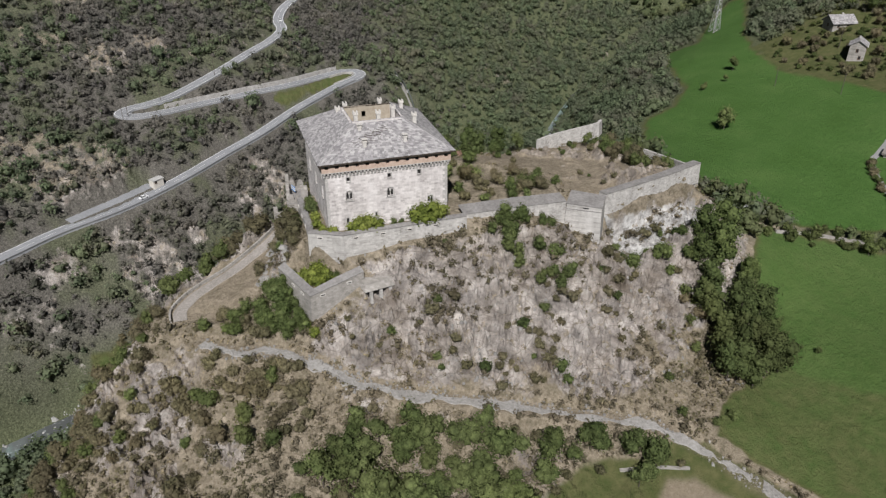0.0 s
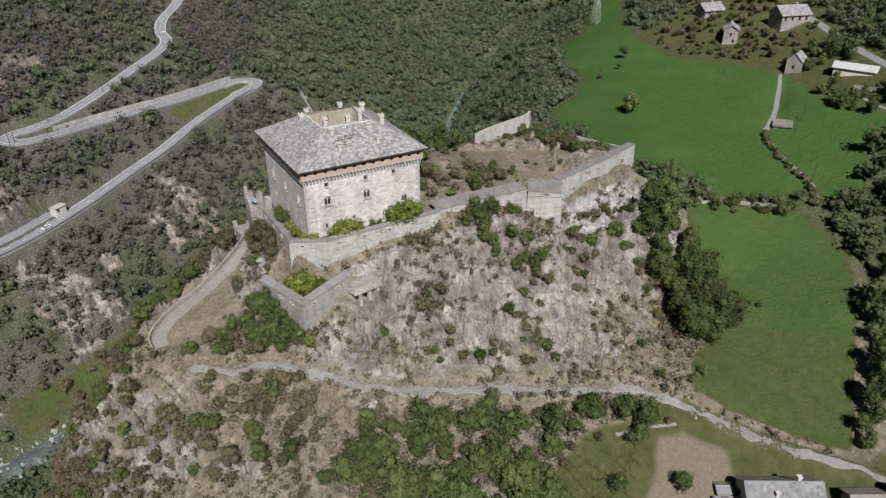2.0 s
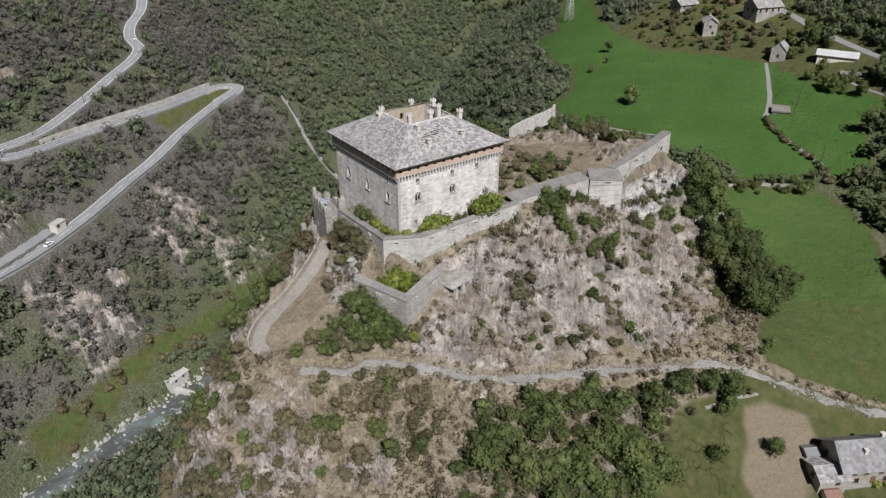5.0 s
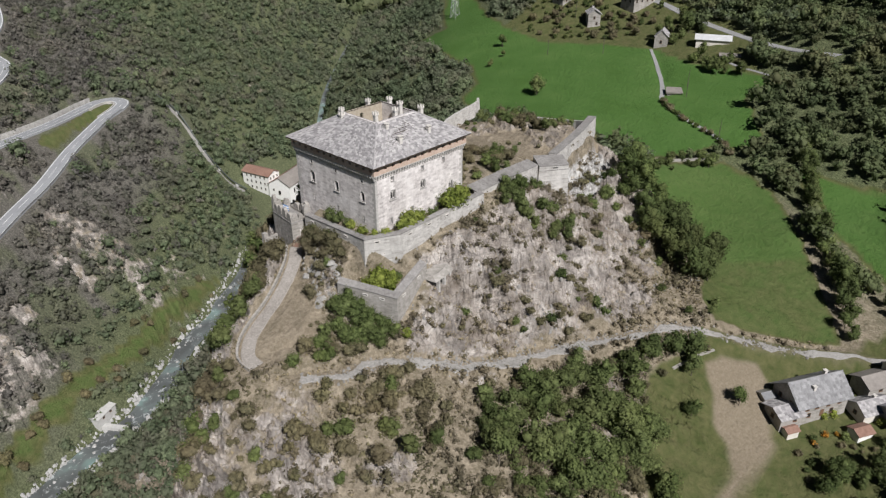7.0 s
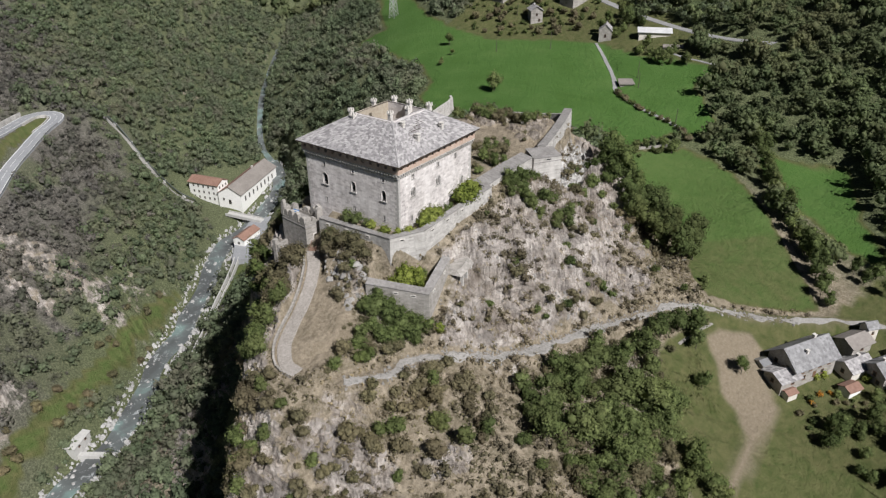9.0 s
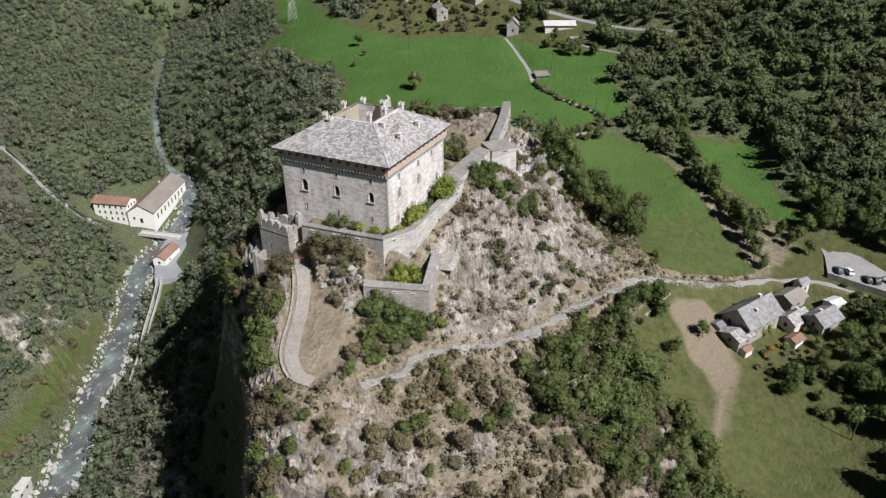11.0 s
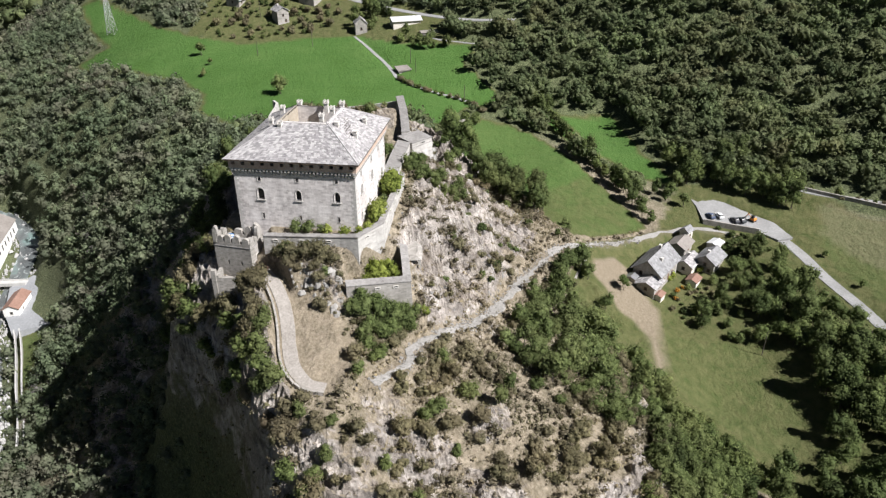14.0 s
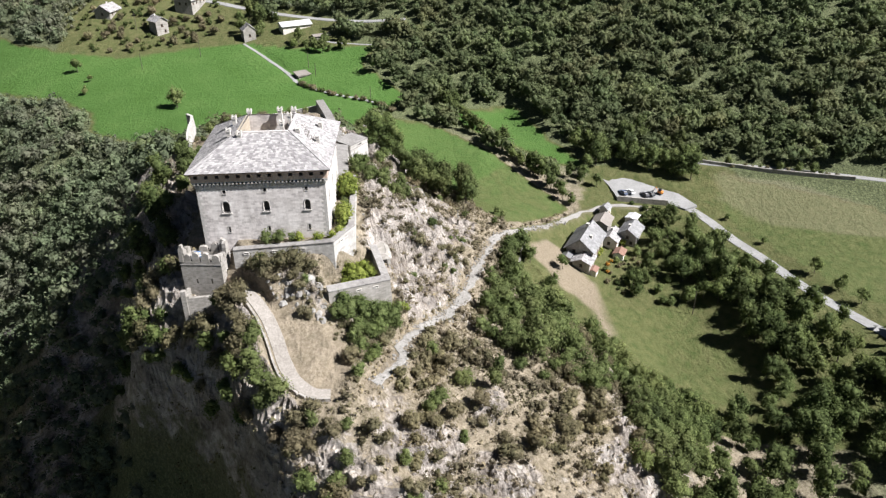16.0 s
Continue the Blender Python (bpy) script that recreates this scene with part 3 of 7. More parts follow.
M_GROUND = ground_material()
M_WATER = water_material()
M_KEEP = masonry("pale rendered rubble", (0.23, 0.205, 0.195), (0.58, 0.535, 0.515), (0.84, 0.8, 0.775), course=0.5, stone=1.05, stain=0.28)
M_WALL = masonry("grey rubble wall", (0.2, 0.188, 0.172), (0.40, 0.38, 0.355), (0.64, 0.615, 0.585), course=0.42, stone=0.85, stain=0.25)
M_RUIN = masonry("weathered rubble", (0.15, 0.14, 0.12), (0.29, 0.27, 0.245), (0.45, 0.42, 0.39), course=0.42, stone=0.8, stain=0.25)
M_BAND = surface("pink brick parapet", (0.36, 0.255, 0.2), (0.5, 0.375, 0.3), (0.62, 0.49, 0.41), 0.7, 0.9, blotch=0.35)
M_STONE_TRIM = surface("dressed pale stone", (0.42, 0.39, 0.36), (0.56, 0.53, 0.49), (0.68, 0.65, 0.61), 0.5, 0.85)
M_DULL_TRIM = surface("dull grey dressed stone", (0.3, 0.282, 0.262), (0.43, 0.408, 0.385), (0.55, 0.525, 0.5), 0.5, 0.88)
M_SLATE = surface("lichened stone slate", (0.15, 0.142, 0.145), (0.30, 0.285, 0.285), (0.50, 0.48, 0.47), 0.9, 0.8, blotch=0.25, blotch_size=3.5, piece=0.7)
M_SLATE_PALE = surface("pale stone slate", (0.12, 0.118, 0.12), (0.215, 0.212, 0.215), (0.34, 0.336, 0.338), 0.8, 0.75, blotch=0.25, blotch_size=4, piece=0.5)
M_COPING = surface("grey stone slab coping", (0.14, 0.13, 0.122), (0.235, 0.222, 0.212), (0.34, 0.325, 0.31), 0.7, 0.9, blotch=0.35, blotch_size=4)
M_TIMBER = surface("dark timber", (0.03, 0.022, 0.016), (0.055, 0.04, 0.03), (0.085, 0.065, 0.05), 0.3, 0.8)
M_DARK = surface("shut dark opening", (0.010, 0.009, 0.009), (0.016, 0.015, 0.014), (0.024, 0.022, 0.02), 0.3, 0.6, bump=0)
M_PLASTER = surface("white plaster", (0.66, 0.65, 0.62), (0.76, 0.75, 0.72), (0.82, 0.81, 0.78), 1.2, 0.85, bump=0.08, blotch=0.2)
M_TAN = surface("tan plaster", (0.3, 0.25, 0.19), (0.4, 0.345, 0.27), (0.48, 0.43, 0.35), 1.0, 0.9)
M_ROOF_RED = surface("brown clay roof", (0.16, 0.085, 0.06), (0.24, 0.14, 0.105), (0.32, 0.2, 0.155), 0.8, 0.85, blotch=0.4)
M_ROOF_GREY = surface("grey brown roof sheet", (0.17, 0.15, 0.135), (0.23, 0.205, 0.185), (0.29, 0.265, 0.24), 1.2, 0.7, blotch=0.4)
M_ROOF_WHITE = surface("white roof sheet", (0.42, 0.42, 0.42), (0.52, 0.52, 0.52), (0.62, 0.62, 0.62), 1.5, 0.6, bump=0.05)
M_ASPHALT = surface("grey asphalt", (0.2, 0.205, 0.215), (0.26, 0.265, 0.275), (0.33, 0.335, 0.345), 1.0, 0.85, bump=0.1, blotch=0.3, blotch_size=12)
M_GRAVEL = surface("pale gravel", (0.17, 0.16, 0.145), (0.29, 0.275, 0.255), (0.42, 0.405, 0.385), 0.6, 0.95, blotch=0.35, blotch_size=5)
M_LANE = surface("grey gravel lane", (0.17, 0.168, 0.165), (0.245, 0.242, 0.238), (0.33, 0.326, 0.322), 0.7, 0.95, blotch=0.35, blotch_size=6)
M_COBBLE = surface("cobbled ramp", (0.17, 0.15, 0.13), (0.27, 0.245, 0.22), (0.38, 0.35, 0.32), 0.5, 0.95, blotch=0.3, blotch_size=3)
M_LINE = surface("white road paint", (0.6, 0.6, 0.6), (0.68, 0.68, 0.68), (0.75, 0.75, 0.75), 0.5, 0.7, bump=0)
M_CONCRETE = surface("pale concrete", (0.36, 0.35, 0.335), (0.45, 0.44, 0.42), (0.54, 0.53, 0.51), 1.0, 0.9)
M_BOULDER = surface("pale river boulder", (0.22, 0.214, 0.205), (0.35, 0.342, 0.33), (0.52, 0.51, 0.5), 0.8, 0.9, piece=0.3)
M_RUBBLE = surface("grey path stones", (0.15, 0.142, 0.13), (0.25, 0.238, 0.222), (0.38, 0.365, 0.345), 0.6, 0.95, piece=0.5)
M_METAL = surface("galvanised steel", (0.3, 0.3, 0.31), (0.4, 0.4, 0.41), (0.5, 0.5, 0.51), 0.5, 0.45, metal=0.8, bump=0.03)
M_BARK = surface("grey brown bark", (0.045, 0.036, 0.028), (0.085, 0.07, 0.055), (0.14, 0.12, 0.1), 0.25, 0.95, world_space=False)
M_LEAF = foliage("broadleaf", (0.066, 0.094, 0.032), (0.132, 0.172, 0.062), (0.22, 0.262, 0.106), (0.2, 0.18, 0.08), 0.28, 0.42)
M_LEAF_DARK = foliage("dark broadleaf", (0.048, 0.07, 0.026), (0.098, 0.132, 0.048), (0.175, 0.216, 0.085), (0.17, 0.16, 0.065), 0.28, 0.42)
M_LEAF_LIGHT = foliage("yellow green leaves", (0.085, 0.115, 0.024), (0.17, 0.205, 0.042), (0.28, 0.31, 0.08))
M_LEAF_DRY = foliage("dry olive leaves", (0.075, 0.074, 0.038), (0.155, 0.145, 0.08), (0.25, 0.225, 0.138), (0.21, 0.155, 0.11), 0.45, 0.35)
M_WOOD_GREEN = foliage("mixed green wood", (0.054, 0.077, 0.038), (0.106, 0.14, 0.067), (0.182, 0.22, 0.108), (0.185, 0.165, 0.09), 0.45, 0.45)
# paler and greyer than M_WOOD_GREEN: haze over the gorge put into the colour
M_WOOD_VALE = foliage("hazy grey green gorge wood", (0.068, 0.096, 0.055), (0.134, 0.174, 0.1), (0.222, 0.268, 0.16), (0.19, 0.165, 0.135), 0.65, 0.45)
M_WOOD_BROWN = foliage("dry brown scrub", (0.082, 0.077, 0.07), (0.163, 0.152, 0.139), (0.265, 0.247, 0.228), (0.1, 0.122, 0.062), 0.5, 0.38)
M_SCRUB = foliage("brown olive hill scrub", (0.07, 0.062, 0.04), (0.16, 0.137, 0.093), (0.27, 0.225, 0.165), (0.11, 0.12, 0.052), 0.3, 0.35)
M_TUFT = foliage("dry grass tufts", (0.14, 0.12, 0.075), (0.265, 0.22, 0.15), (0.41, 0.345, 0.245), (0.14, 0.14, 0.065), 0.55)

# ---- building helpers ----
def mesh_from(name, verts, faces, material):
    me = bpy.data.meshes.new(name)
    me.from_pydata([tuple(v) for v in verts], [], [tuple(f) for f in faces])
    me.materials.append(material)
    me.update()
    return me


def part(name, shape, material, parent=None, label="", kind=""):
    """Links a bmesh, or a pair of vertices and faces in world metres, as one mesh object under a thing or a part."""
    if isinstance(shape, bmesh.types.BMesh):
        me = bpy.data.meshes.new(name)
        shape.to_mesh(me)
        shape.free()
        me.materials.append(material)
    elif isinstance(shape, bpy.types.Mesh):
        me = shape
    else:
        me = mesh_from(name, *shape, material)
    ob = new(name, me)
    if parent is not None:
        ob.parent = parent
        ob.matrix_parent_inverse = rest_of(parent).inverted()
    return tagged(ob, label, kind=kind)


def rest_of(ob):
    m = ob.matrix_basis.copy()
    while ob.parent is not None:
        m = ob.parent.matrix_basis @ ob.matrix_parent_inverse @ m
        ob = ob.parent
    return m


def thing(name, at, label, category, group=""):
    ob = new(name)
    ob.empty_display_size = 0.5
    ob.matrix_basis = Matrix.Translation(at)
    return tagged(ob, label, category, group)


class Solid:
    """Gathers vertices and faces of one mesh."""

    def __init__(self):
        self.v, self.f = [], []

    def add(self, verts, faces):
        n = len(self.v)
        self.v += [tuple(p) for p in verts]
        self.f += [tuple(i + n for i in f) for f in faces]
        return self

    def prism(self, foot, head):
        """A solid between two rings of as many points."""
        n = len(foot)
        return self.add(list(foot) + list(head), [tuple(range(n))[::-1], tuple(range(n, 2 * n))] + [(i, (i + 1) % n, n + (i + 1) % n, n + i) for i in range(n)])

    def box(self, m, sx, sy, sz):
        """A box with its base centred on the pose m."""
        c = [m @ Vector((x * sx / 2, y * sy / 2, z * sz)) for z in (0, 1) for x, y in ((-1, -1), (1, -1), (1, 1), (-1, 1))]
        return self.add(c, [(3, 2, 1, 0), (4, 5, 6, 7), (0, 1, 5, 4), (1, 2, 6, 5), (2, 3, 7, 6), (3, 0, 4, 7)])

    def tube(self, a, b, ra, rb, n=8):
        a, b = Vector(a), Vector(b)
        q = (b - a).to_track_quat("Z", "Y")
        ring = [Vector((math.cos(2 * math.pi * i / n), math.sin(2 * math.pi * i / n), 0)) for i in range(n)]
        return self.prism([a + q @ (p * ra) for p in ring], [b + q @ (p * rb) for p in ring])

    @property
    def shape(self):
        return self.v, self.f


def pierced(a, b, z0, z1, thick, holes):
    """An upright wall from a to b (outer face on the right hand of the way), with holes (u0, u1, z0, z1) right through it."""
    a, b = Vector((a[0], a[1], 0)), Vector((b[0], b[1], 0))
    length, way = (b - a).length, (b - a).normalized()
    inward = Vector((-way.y, way.x, 0)) * thick
    us = sorted({0.0, length, *(u for h in holes for u in h[:2])})
    zs = sorted({z0, z1, *(z for h in holes for z in h[2:])})
    solid = lambda i, j: 0 <= i < len(us) - 1 and 0 <= j < len(zs) - 1 and not any(h[0] <= (us[i] + us[i + 1]) / 2 <= h[1] and h[2] <= (zs[j] + zs[j + 1]) / 2 <= h[3] for h in holes)
    s = Solid()
    at = lambda u, z, k: a + way * u + inward * k + Vector((0, 0, z))
    for i in range(len(us) - 1):
        for j in range(len(zs) - 1):
            if not solid(i, j):
                continue
            u, w, p, q = us[i], us[i + 1], zs[j], zs[j + 1]
            s.add([at(u, p, 0), at(w, p, 0), at(w, q, 0), at(u, q, 0)], [(0, 1, 2, 3)])
            s.add([at(u, p, 1), at(w, p, 1), at(w, q, 1), at(u, q, 1)], [(3, 2, 1, 0)])
            for di, dj, e, g in ((-1, 0, (u, p), (u, q)), (1, 0, (w, p), (w, q)), (0, -1, (u, p), (w, p)), (0, 1, (u, q), (w, q))):
                if not solid(i + di, j + dj):
                    s.add([at(*e, 0), at(*g, 0), at(*g, 1), at(*e, 1)], [(0, 1, 2, 3)])
    return s.shape


def slates(a, b, c, d, row=0.72, width=0.85, thick=0.07, seed=0):
    """Overlapping stone slates on the slope with eave a-b and top d-c."""
    rs = np.random.RandomState(seed)
    a, b, c, d = map(Vector, (a, b, c, d))
    up = ((d + c) / 2 - (a + b) / 2)
    rows = max(2, round(up.length / row))
    normal = (b - a).cross(d - a).normalized()
    if normal.z < 0:
        normal = -normal
    s = Solid()
    for r in range(rows):
        k0, k1 = r / rows, min(1.0, (r + 1.25) / rows)
        l0, r0, l1, r1 = a.lerp(d, k0), b.lerp(c, k0), a.lerp(d, k1), b.lerp(c, k1)
        span = (r0 - l0).length
        u = -rs.rand() * width
        while u < span:
            w = width * rs.uniform(0.6, 1.45)
            s0, s1 = max(u, 0) / span, min(u + w - 0.02, span) / span
            u += w
            if s1 - s0 < 0.15 / span:
                continue
            lift = normal * (thick + rs.uniform(0, 0.05))
            slip = (d - a).normalized() * rs.uniform(-0.06, 0.06)
            q = [l0.lerp(r0, s0) + slip, l0.lerp(r0, s1) + slip, l1.lerp(r1, s1), l1.lerp(r1, s0)]
            top = [q[0] + lift, q[1] + lift * rs.uniform(0.8, 1.2), q[2] + normal * 0.015, q[3] + normal * 0.015]
            s.add(q[:2] + top, [(2, 3, 4, 5), (0, 1, 3, 2), (0, 2, 5), (1, 4, 3)])
    return s.shape


def ribbon(line, half, lift, steps=6, thick=0.4, wobble=0.0, seed=0):
    """A strip of ground along a line of the plan, with small sides."""
    pts = spline(line, steps)
    rs = np.random.RandomState(seed)
    s, rings = Solid(), []
    for i, p in enumerate(pts):
        d = (pts[min(i + 1, len(pts) - 1)] - pts[max(i - 1, 0)])
        n = Vector((-d.y, d.x, 0)).normalized()
        h1, h2 = half * (1 + wobble * float(fbm(np.array([i * 0.4]), np.array([seed + 0.5]), 1.6, 2, 81)[0]) * 1.8), half * (1 + wobble * float(fbm(np.array([i * 0.4]), np.array([seed + 9.5]), 1.6, 2, 82)[0]) * 1.8)
        rings.append([p + n * h1 + Vector((0, 0, lift)), p - n * h2 + Vector((0, 0, lift)), p - n * (h2 + 0.2) + Vector((0, 0, lift - thick)), p + n * (h1 + 0.2) + Vector((0, 0, lift - thick))])
    verts = [v for r in rings for v in r]
    faces = []
    for i in range(len(rings) - 1):
        k = 4 * i
        faces += [(k + 1, k, k + 4, k + 5), (k, k + 3, k + 7, k + 4), (k + 2, k + 1, k + 5, k + 6)]
    return verts, faces


def spline(line, steps=6):
    pts = [Vector(p) for p in line]
    out = []
    for i in range(len(pts) - 1):
        p0, p1, p2, p3 = pts[max(i - 1, 0)], pts[i], pts[i + 1], pts[min(i + 2, len(pts) - 1)]
        for k in range(steps):
            t = k / steps
            out.append(0.5 * (2 * p1 + (p2 - p0) * t + (2 * p0 - 5 * p1 + 4 * p2 - p3) * t * t + (3 * p1 - p0 - 3 * p2 + p3) * t ** 3))
    return out + [pts[-1]]


# ---- the ground ----
def spread(fine_from, fine_to, fine, mid_from, mid_to, mid, low, high):
    """Grid lines: close together on the castle rock, wider round it, widest far off."""
    v = list(np.arange(fine_from, fine_to, fine))
    for sign in (1, -1):
        step, limit, end = fine, (mid_to if sign > 0 else mid_from), (high if sign > 0 else low)
        at = v[-1] if sign > 0 else v[0]
        while sign * (end - at) > 0:
            step = min(step * 1.13, mid if sign * (limit - at) > 0 else 90)
            at += sign * step
            v.append(at) if sign > 0 else v.insert(0, at)
    return np.array(v)


def make_ground():
    xs = spread(-46, 136, 0.54, -150, 320, 3.2, -2600, 2600)
    ys = spread(80, 200, 0.54, -70, 560, 3.2, -2600, 2600)
    x, y = np.meshgrid(xs, ys)
    z, rock, meadow, earth, dry = lay(x, y)
    n, m = x.shape
    k = np.arange(n * m).reshape(n, m)
    quads = np.stack([k[:-1, :-1], k[:-1, 1:], k[1:, 1:], k[1:, :-1]], -1).reshape(-1, 4)
    me = bpy.data.meshes.new("ground")
    me.vertices.add(n * m)
    me.vertices.foreach_set("co", np.stack([x, y, z], -1).astype(np.float32).ravel())
    me.loops.add(quads.size)
    me.loops.foreach_set("vertex_index", quads.ravel().astype(np.int32))
    me.polygons.add(len(quads))
    me.polygons.foreach_set("loop_start", np.arange(0, quads.size, 4, dtype=np.int32))
    me.update(calc_edges=True)
    cover = me.attributes.new("cover", "FLOAT_COLOR", "POINT")
    cover.data.foreach_set("color", np.stack([rock, meadow, earth, dry], -1).astype(np.float32).ravel())
    wooded = me.attributes.new("wooded", "FLOAT", "POINT")
    wooded.data.foreach_set("value", (1 - brownness(x, y)).astype(np.float32).ravel())
    pale = me.attributes.new("pale_rock", "FLOAT", "POINT")
    pale.data.foreach_set("value", 0.85 * smooth(0.8, -0.8, edge_distance(x, y, NOSE) + 1.5 * fbm(x, y, 4, 3, 58)).astype(np.float32).ravel())
    me.materials.append(M_GROUND)
    me.polygons.foreach_set("use_smooth", rock.ravel()[quads[:, 0]] < 0.3)
    return tagged(new("ground", me), "rocky hill, dry slopes and green valley meadows", kind="structure")


ground = make_ground()
tagged(part("river", ribbon(RIVER[:14], 4.7, -0.9, 6, 0.5, 0.25, 3), M_WATER), "shallow turquoise mountain river with white rapids", kind="structure")


def boulders():
    """Pale boulders along the river's edges and in its bed."""
    rs = np.random.RandomState(77)
    pts = spline(RIVER[:14], 12)
    s = Solid()
    for k in range(1500):
        i = rs.randint(1, len(pts) - 1)
        d = pts[i + 1] - pts[i - 1]
        n = Vector((-d.y, d.x, 0)).normalized()
        off = rs.choice([-1, 1]) * rs.uniform(4.4, 8.6) if rs.rand() < 0.82 else rs.uniform(-4.5, 4.5)
        p = pts[i] + n * off + d * rs.uniform(-0.5, 0.5)
        r = 0.22 + 0.95 * rs.rand() ** 3.2
        z = p.z - 1.0 + 0.16 * max(0, abs(off) - 5.5) * 2.2
        ring = [(r * rs.uniform(0.7, 1.2) * math.cos(a), r * rs.uniform(0.7, 1.2) * math.sin(a)) for a in np.linspace(0, 5.2, 6)]
        s.prism([Vector((p.x + 1.15 * u, p.y + 1.15 * v, z - 0.6)) for u, v in ring], [Vector((p.x + 0.6 * u, p.y + 0.6 * v, z + r * rs.uniform(0.35, 0.75))) for u, v in ring])
    tagged(part("river_boulders", s.shape, M_BOULDER), "pale boulders along the river bed", "rocks", kind="stuff")


boulders()
tagged(part("stream", ribbon(RIVER[13:], 1.9, -0.9, 5, 0.5, 0.3, 4), M_WATER), "narrow mountain stream in the gorge", kind="structure")
tagged(part("road", ribbon(ROAD + ROAD_TOP[1:], 3.6, 0.3, 6, 1.2), M_ASPHALT), "grey asphalt mountain road with hairpin bends", kind="structure")
tagged(part("trail", ribbon(TRAIL, 1.05, 0.0, 12, 0.3, 0.9, 5), M_GRAVEL), "pale stony footpath under the rock", kind="structure")
tagged(part("ramp", ribbon(RAMP, 1.45, 0.03, 6, 0.3, 0.06, 6), M_COBBLE), "cobbled ramp up to the gatehouse", kind="structure")
tagged(part("lane", ribbon(LANE, 2.2, 0.05), M_LANE), "pale gravel lane beside the car park", kind="structure")
tagged(part("upper_lane", ribbon(LANE_UPPER, 1.7, 0.05), M_LANE), "pale lane along the wood", kind="structure")
tagged(part("farm_track", ribbon(FARM_TRACK, 1.0, 0.05, 6, 0.4, 0.3, 8), M_LANE), "pale track through the meadow", kind="structure")


tagged(part("layby", ribbon(LAYBY, 2.7, 0.04, 6), M_ASPHALT), "grey paved layby beside the mountain road", kind="structure")
tagged(part("high_road", ribbon(HIGH_ROAD, 2.8, 0.06, 6), M_LANE), "pale road above the hamlet", kind="structure")
tagged(part("barn_track", ribbon(BARN_TRACK, 1.0, 0.05, 6, 0.4, 0.3, 9), M_LANE), "pale track beside the low barn", kind="structure")


def penstock():
    """A steel pipe down the slope on its strip of pale gravel."""
    xy = np.array([p[:2] for p in PENSTOCK], float)
    line = [(x, y, float(z)) for (x, y), z in zip(xy, H(xy[:, 0], xy[:, 1]))]
    tagged(part("penstock_bed", ribbon(line, 1.1, 0.35, 5, 1.2, 0.6, 12), M_RUBBLE), "strip of pale gravel down the wooded slope", kind="structure")
    ob = thing("penstock", line[3], "dark steel water pipe down the slope to the mill", "pipe")
    pts = [p + Vector((2.0, 1.2, 1.1)) for p in spline(line, 3)]
    for p, q in zip(pts, pts[1:]):
        part("pipe_section", Solid().tube(p, q + (q - p) * 0.03, 0.45, 0.45, 8).shape, M_PIPE, ob)
    for p in pts[1::3]:
        part("saddle", Solid().box(Matrix.Translation(p - Vector((0, 0, 2.0))), 1.5, 1.5, 1.7).shape, M_CONCRETE, ob, "concrete saddle")


M_PIPE = surface("dark painted steel", (0.035, 0.045, 0.04), (0.06, 0.07, 0.062), (0.1, 0.11, 0.1), 0.6, 0.5, metal=0.3, bump=0.05)
penstock()


def rubble():
    """Loose pale stones along the footpath and at the foot of the rock face."""
    rs = np.random.RandomState(78)
    pts = spline(TRAIL[:17], 10)
    spots = []
    for k in range(1300):
        i = rs.randint(1, len(pts) - 1)
        d = pts[i + 1] - pts[i - 1]
        n = Vector((-d.y, d.x, 0)).normalized()
        p = pts[i] + n * (rs.normal(0, 1.0) + (1.2 if 40 < i < 120 else 0.0)) + d * rs.uniform(-0.5, 0.5)
        spots.append((p.x, p.y))
    for k in range(700):
        a, b = rs.rand(), rs.rand()
        spots.append((16 + 100 * a, 121 - 16 * a + 26 * b * b))
    xy = np.array(spots)
    zs = H(xy[:, 0], xy[:, 1])
    s = Solid()
    for (x, y), z in zip(spots, zs):
        r = 0.12 + 0.42 * rs.rand() ** 4
        ring = [(r * rs.uniform(0.7, 1.25) * math.cos(a), r * rs.uniform(0.7, 1.25) * math.sin(a)) for a in np.linspace(0, 5.0, 5)]
        s.prism([Vector((x + 1.1 * u, y + 1.1 * v, z - 0.25)) for u, v in ring], [Vector((x + 0.6 * u, y + 0.6 * v, z + r * rs.uniform(0.4, 0.9))) for u, v in ring])
    tagged(part("rubble_stones", s.shape, M_RUBBLE), "loose grey stones along the footpath", "rocks", kind="stuff")


rubble()


def crag_rocks():
    """Angular pale rocks of the crag between the ramp and the lower ward."""
    rs = np.random.RandomState(79)
    xy = np.stack([rs.uniform(3, 14.5, 150), rs.uniform(149, 166, 150)], -1)
    xy = xy[(edge_distance(xy[:, 0], xy[:, 1], [(11, 165), (14.5, 165), (13, 152), (9, 149.5), (5, 151), (7.5, 157), (9.5, 161)]) < 0)]
    zs = H(xy[:, 0], xy[:, 1])
    s = Solid()
    for (x, y), z in zip(xy, zs):
        r = 0.25 + 0.75 * rs.rand() ** 2
        ring = [(r * rs.uniform(0.6, 1.3) * math.cos(a), r * rs.uniform(0.6, 1.3) * math.sin(a)) for a in np.linspace(0, 5.2, 6)]
        tip = r * rs.uniform(0.3, 0.7)
        s.prism([Vector((x + 1.2 * u, y + 1.2 * v, z - 0.35)) for u, v in ring], [Vector((x + 0.6 * u + rs.uniform(-0.2, 0.2), y + 0.6 * v, z + tip * rs.uniform(0.6, 1.1))) for u, v in ring])
    tagged(part("crag_rocks", s.shape, M_RUBBLE), "angular pale rocks of the crag beside the ramp", "rocks", kind="stuff")


crag_rocks()


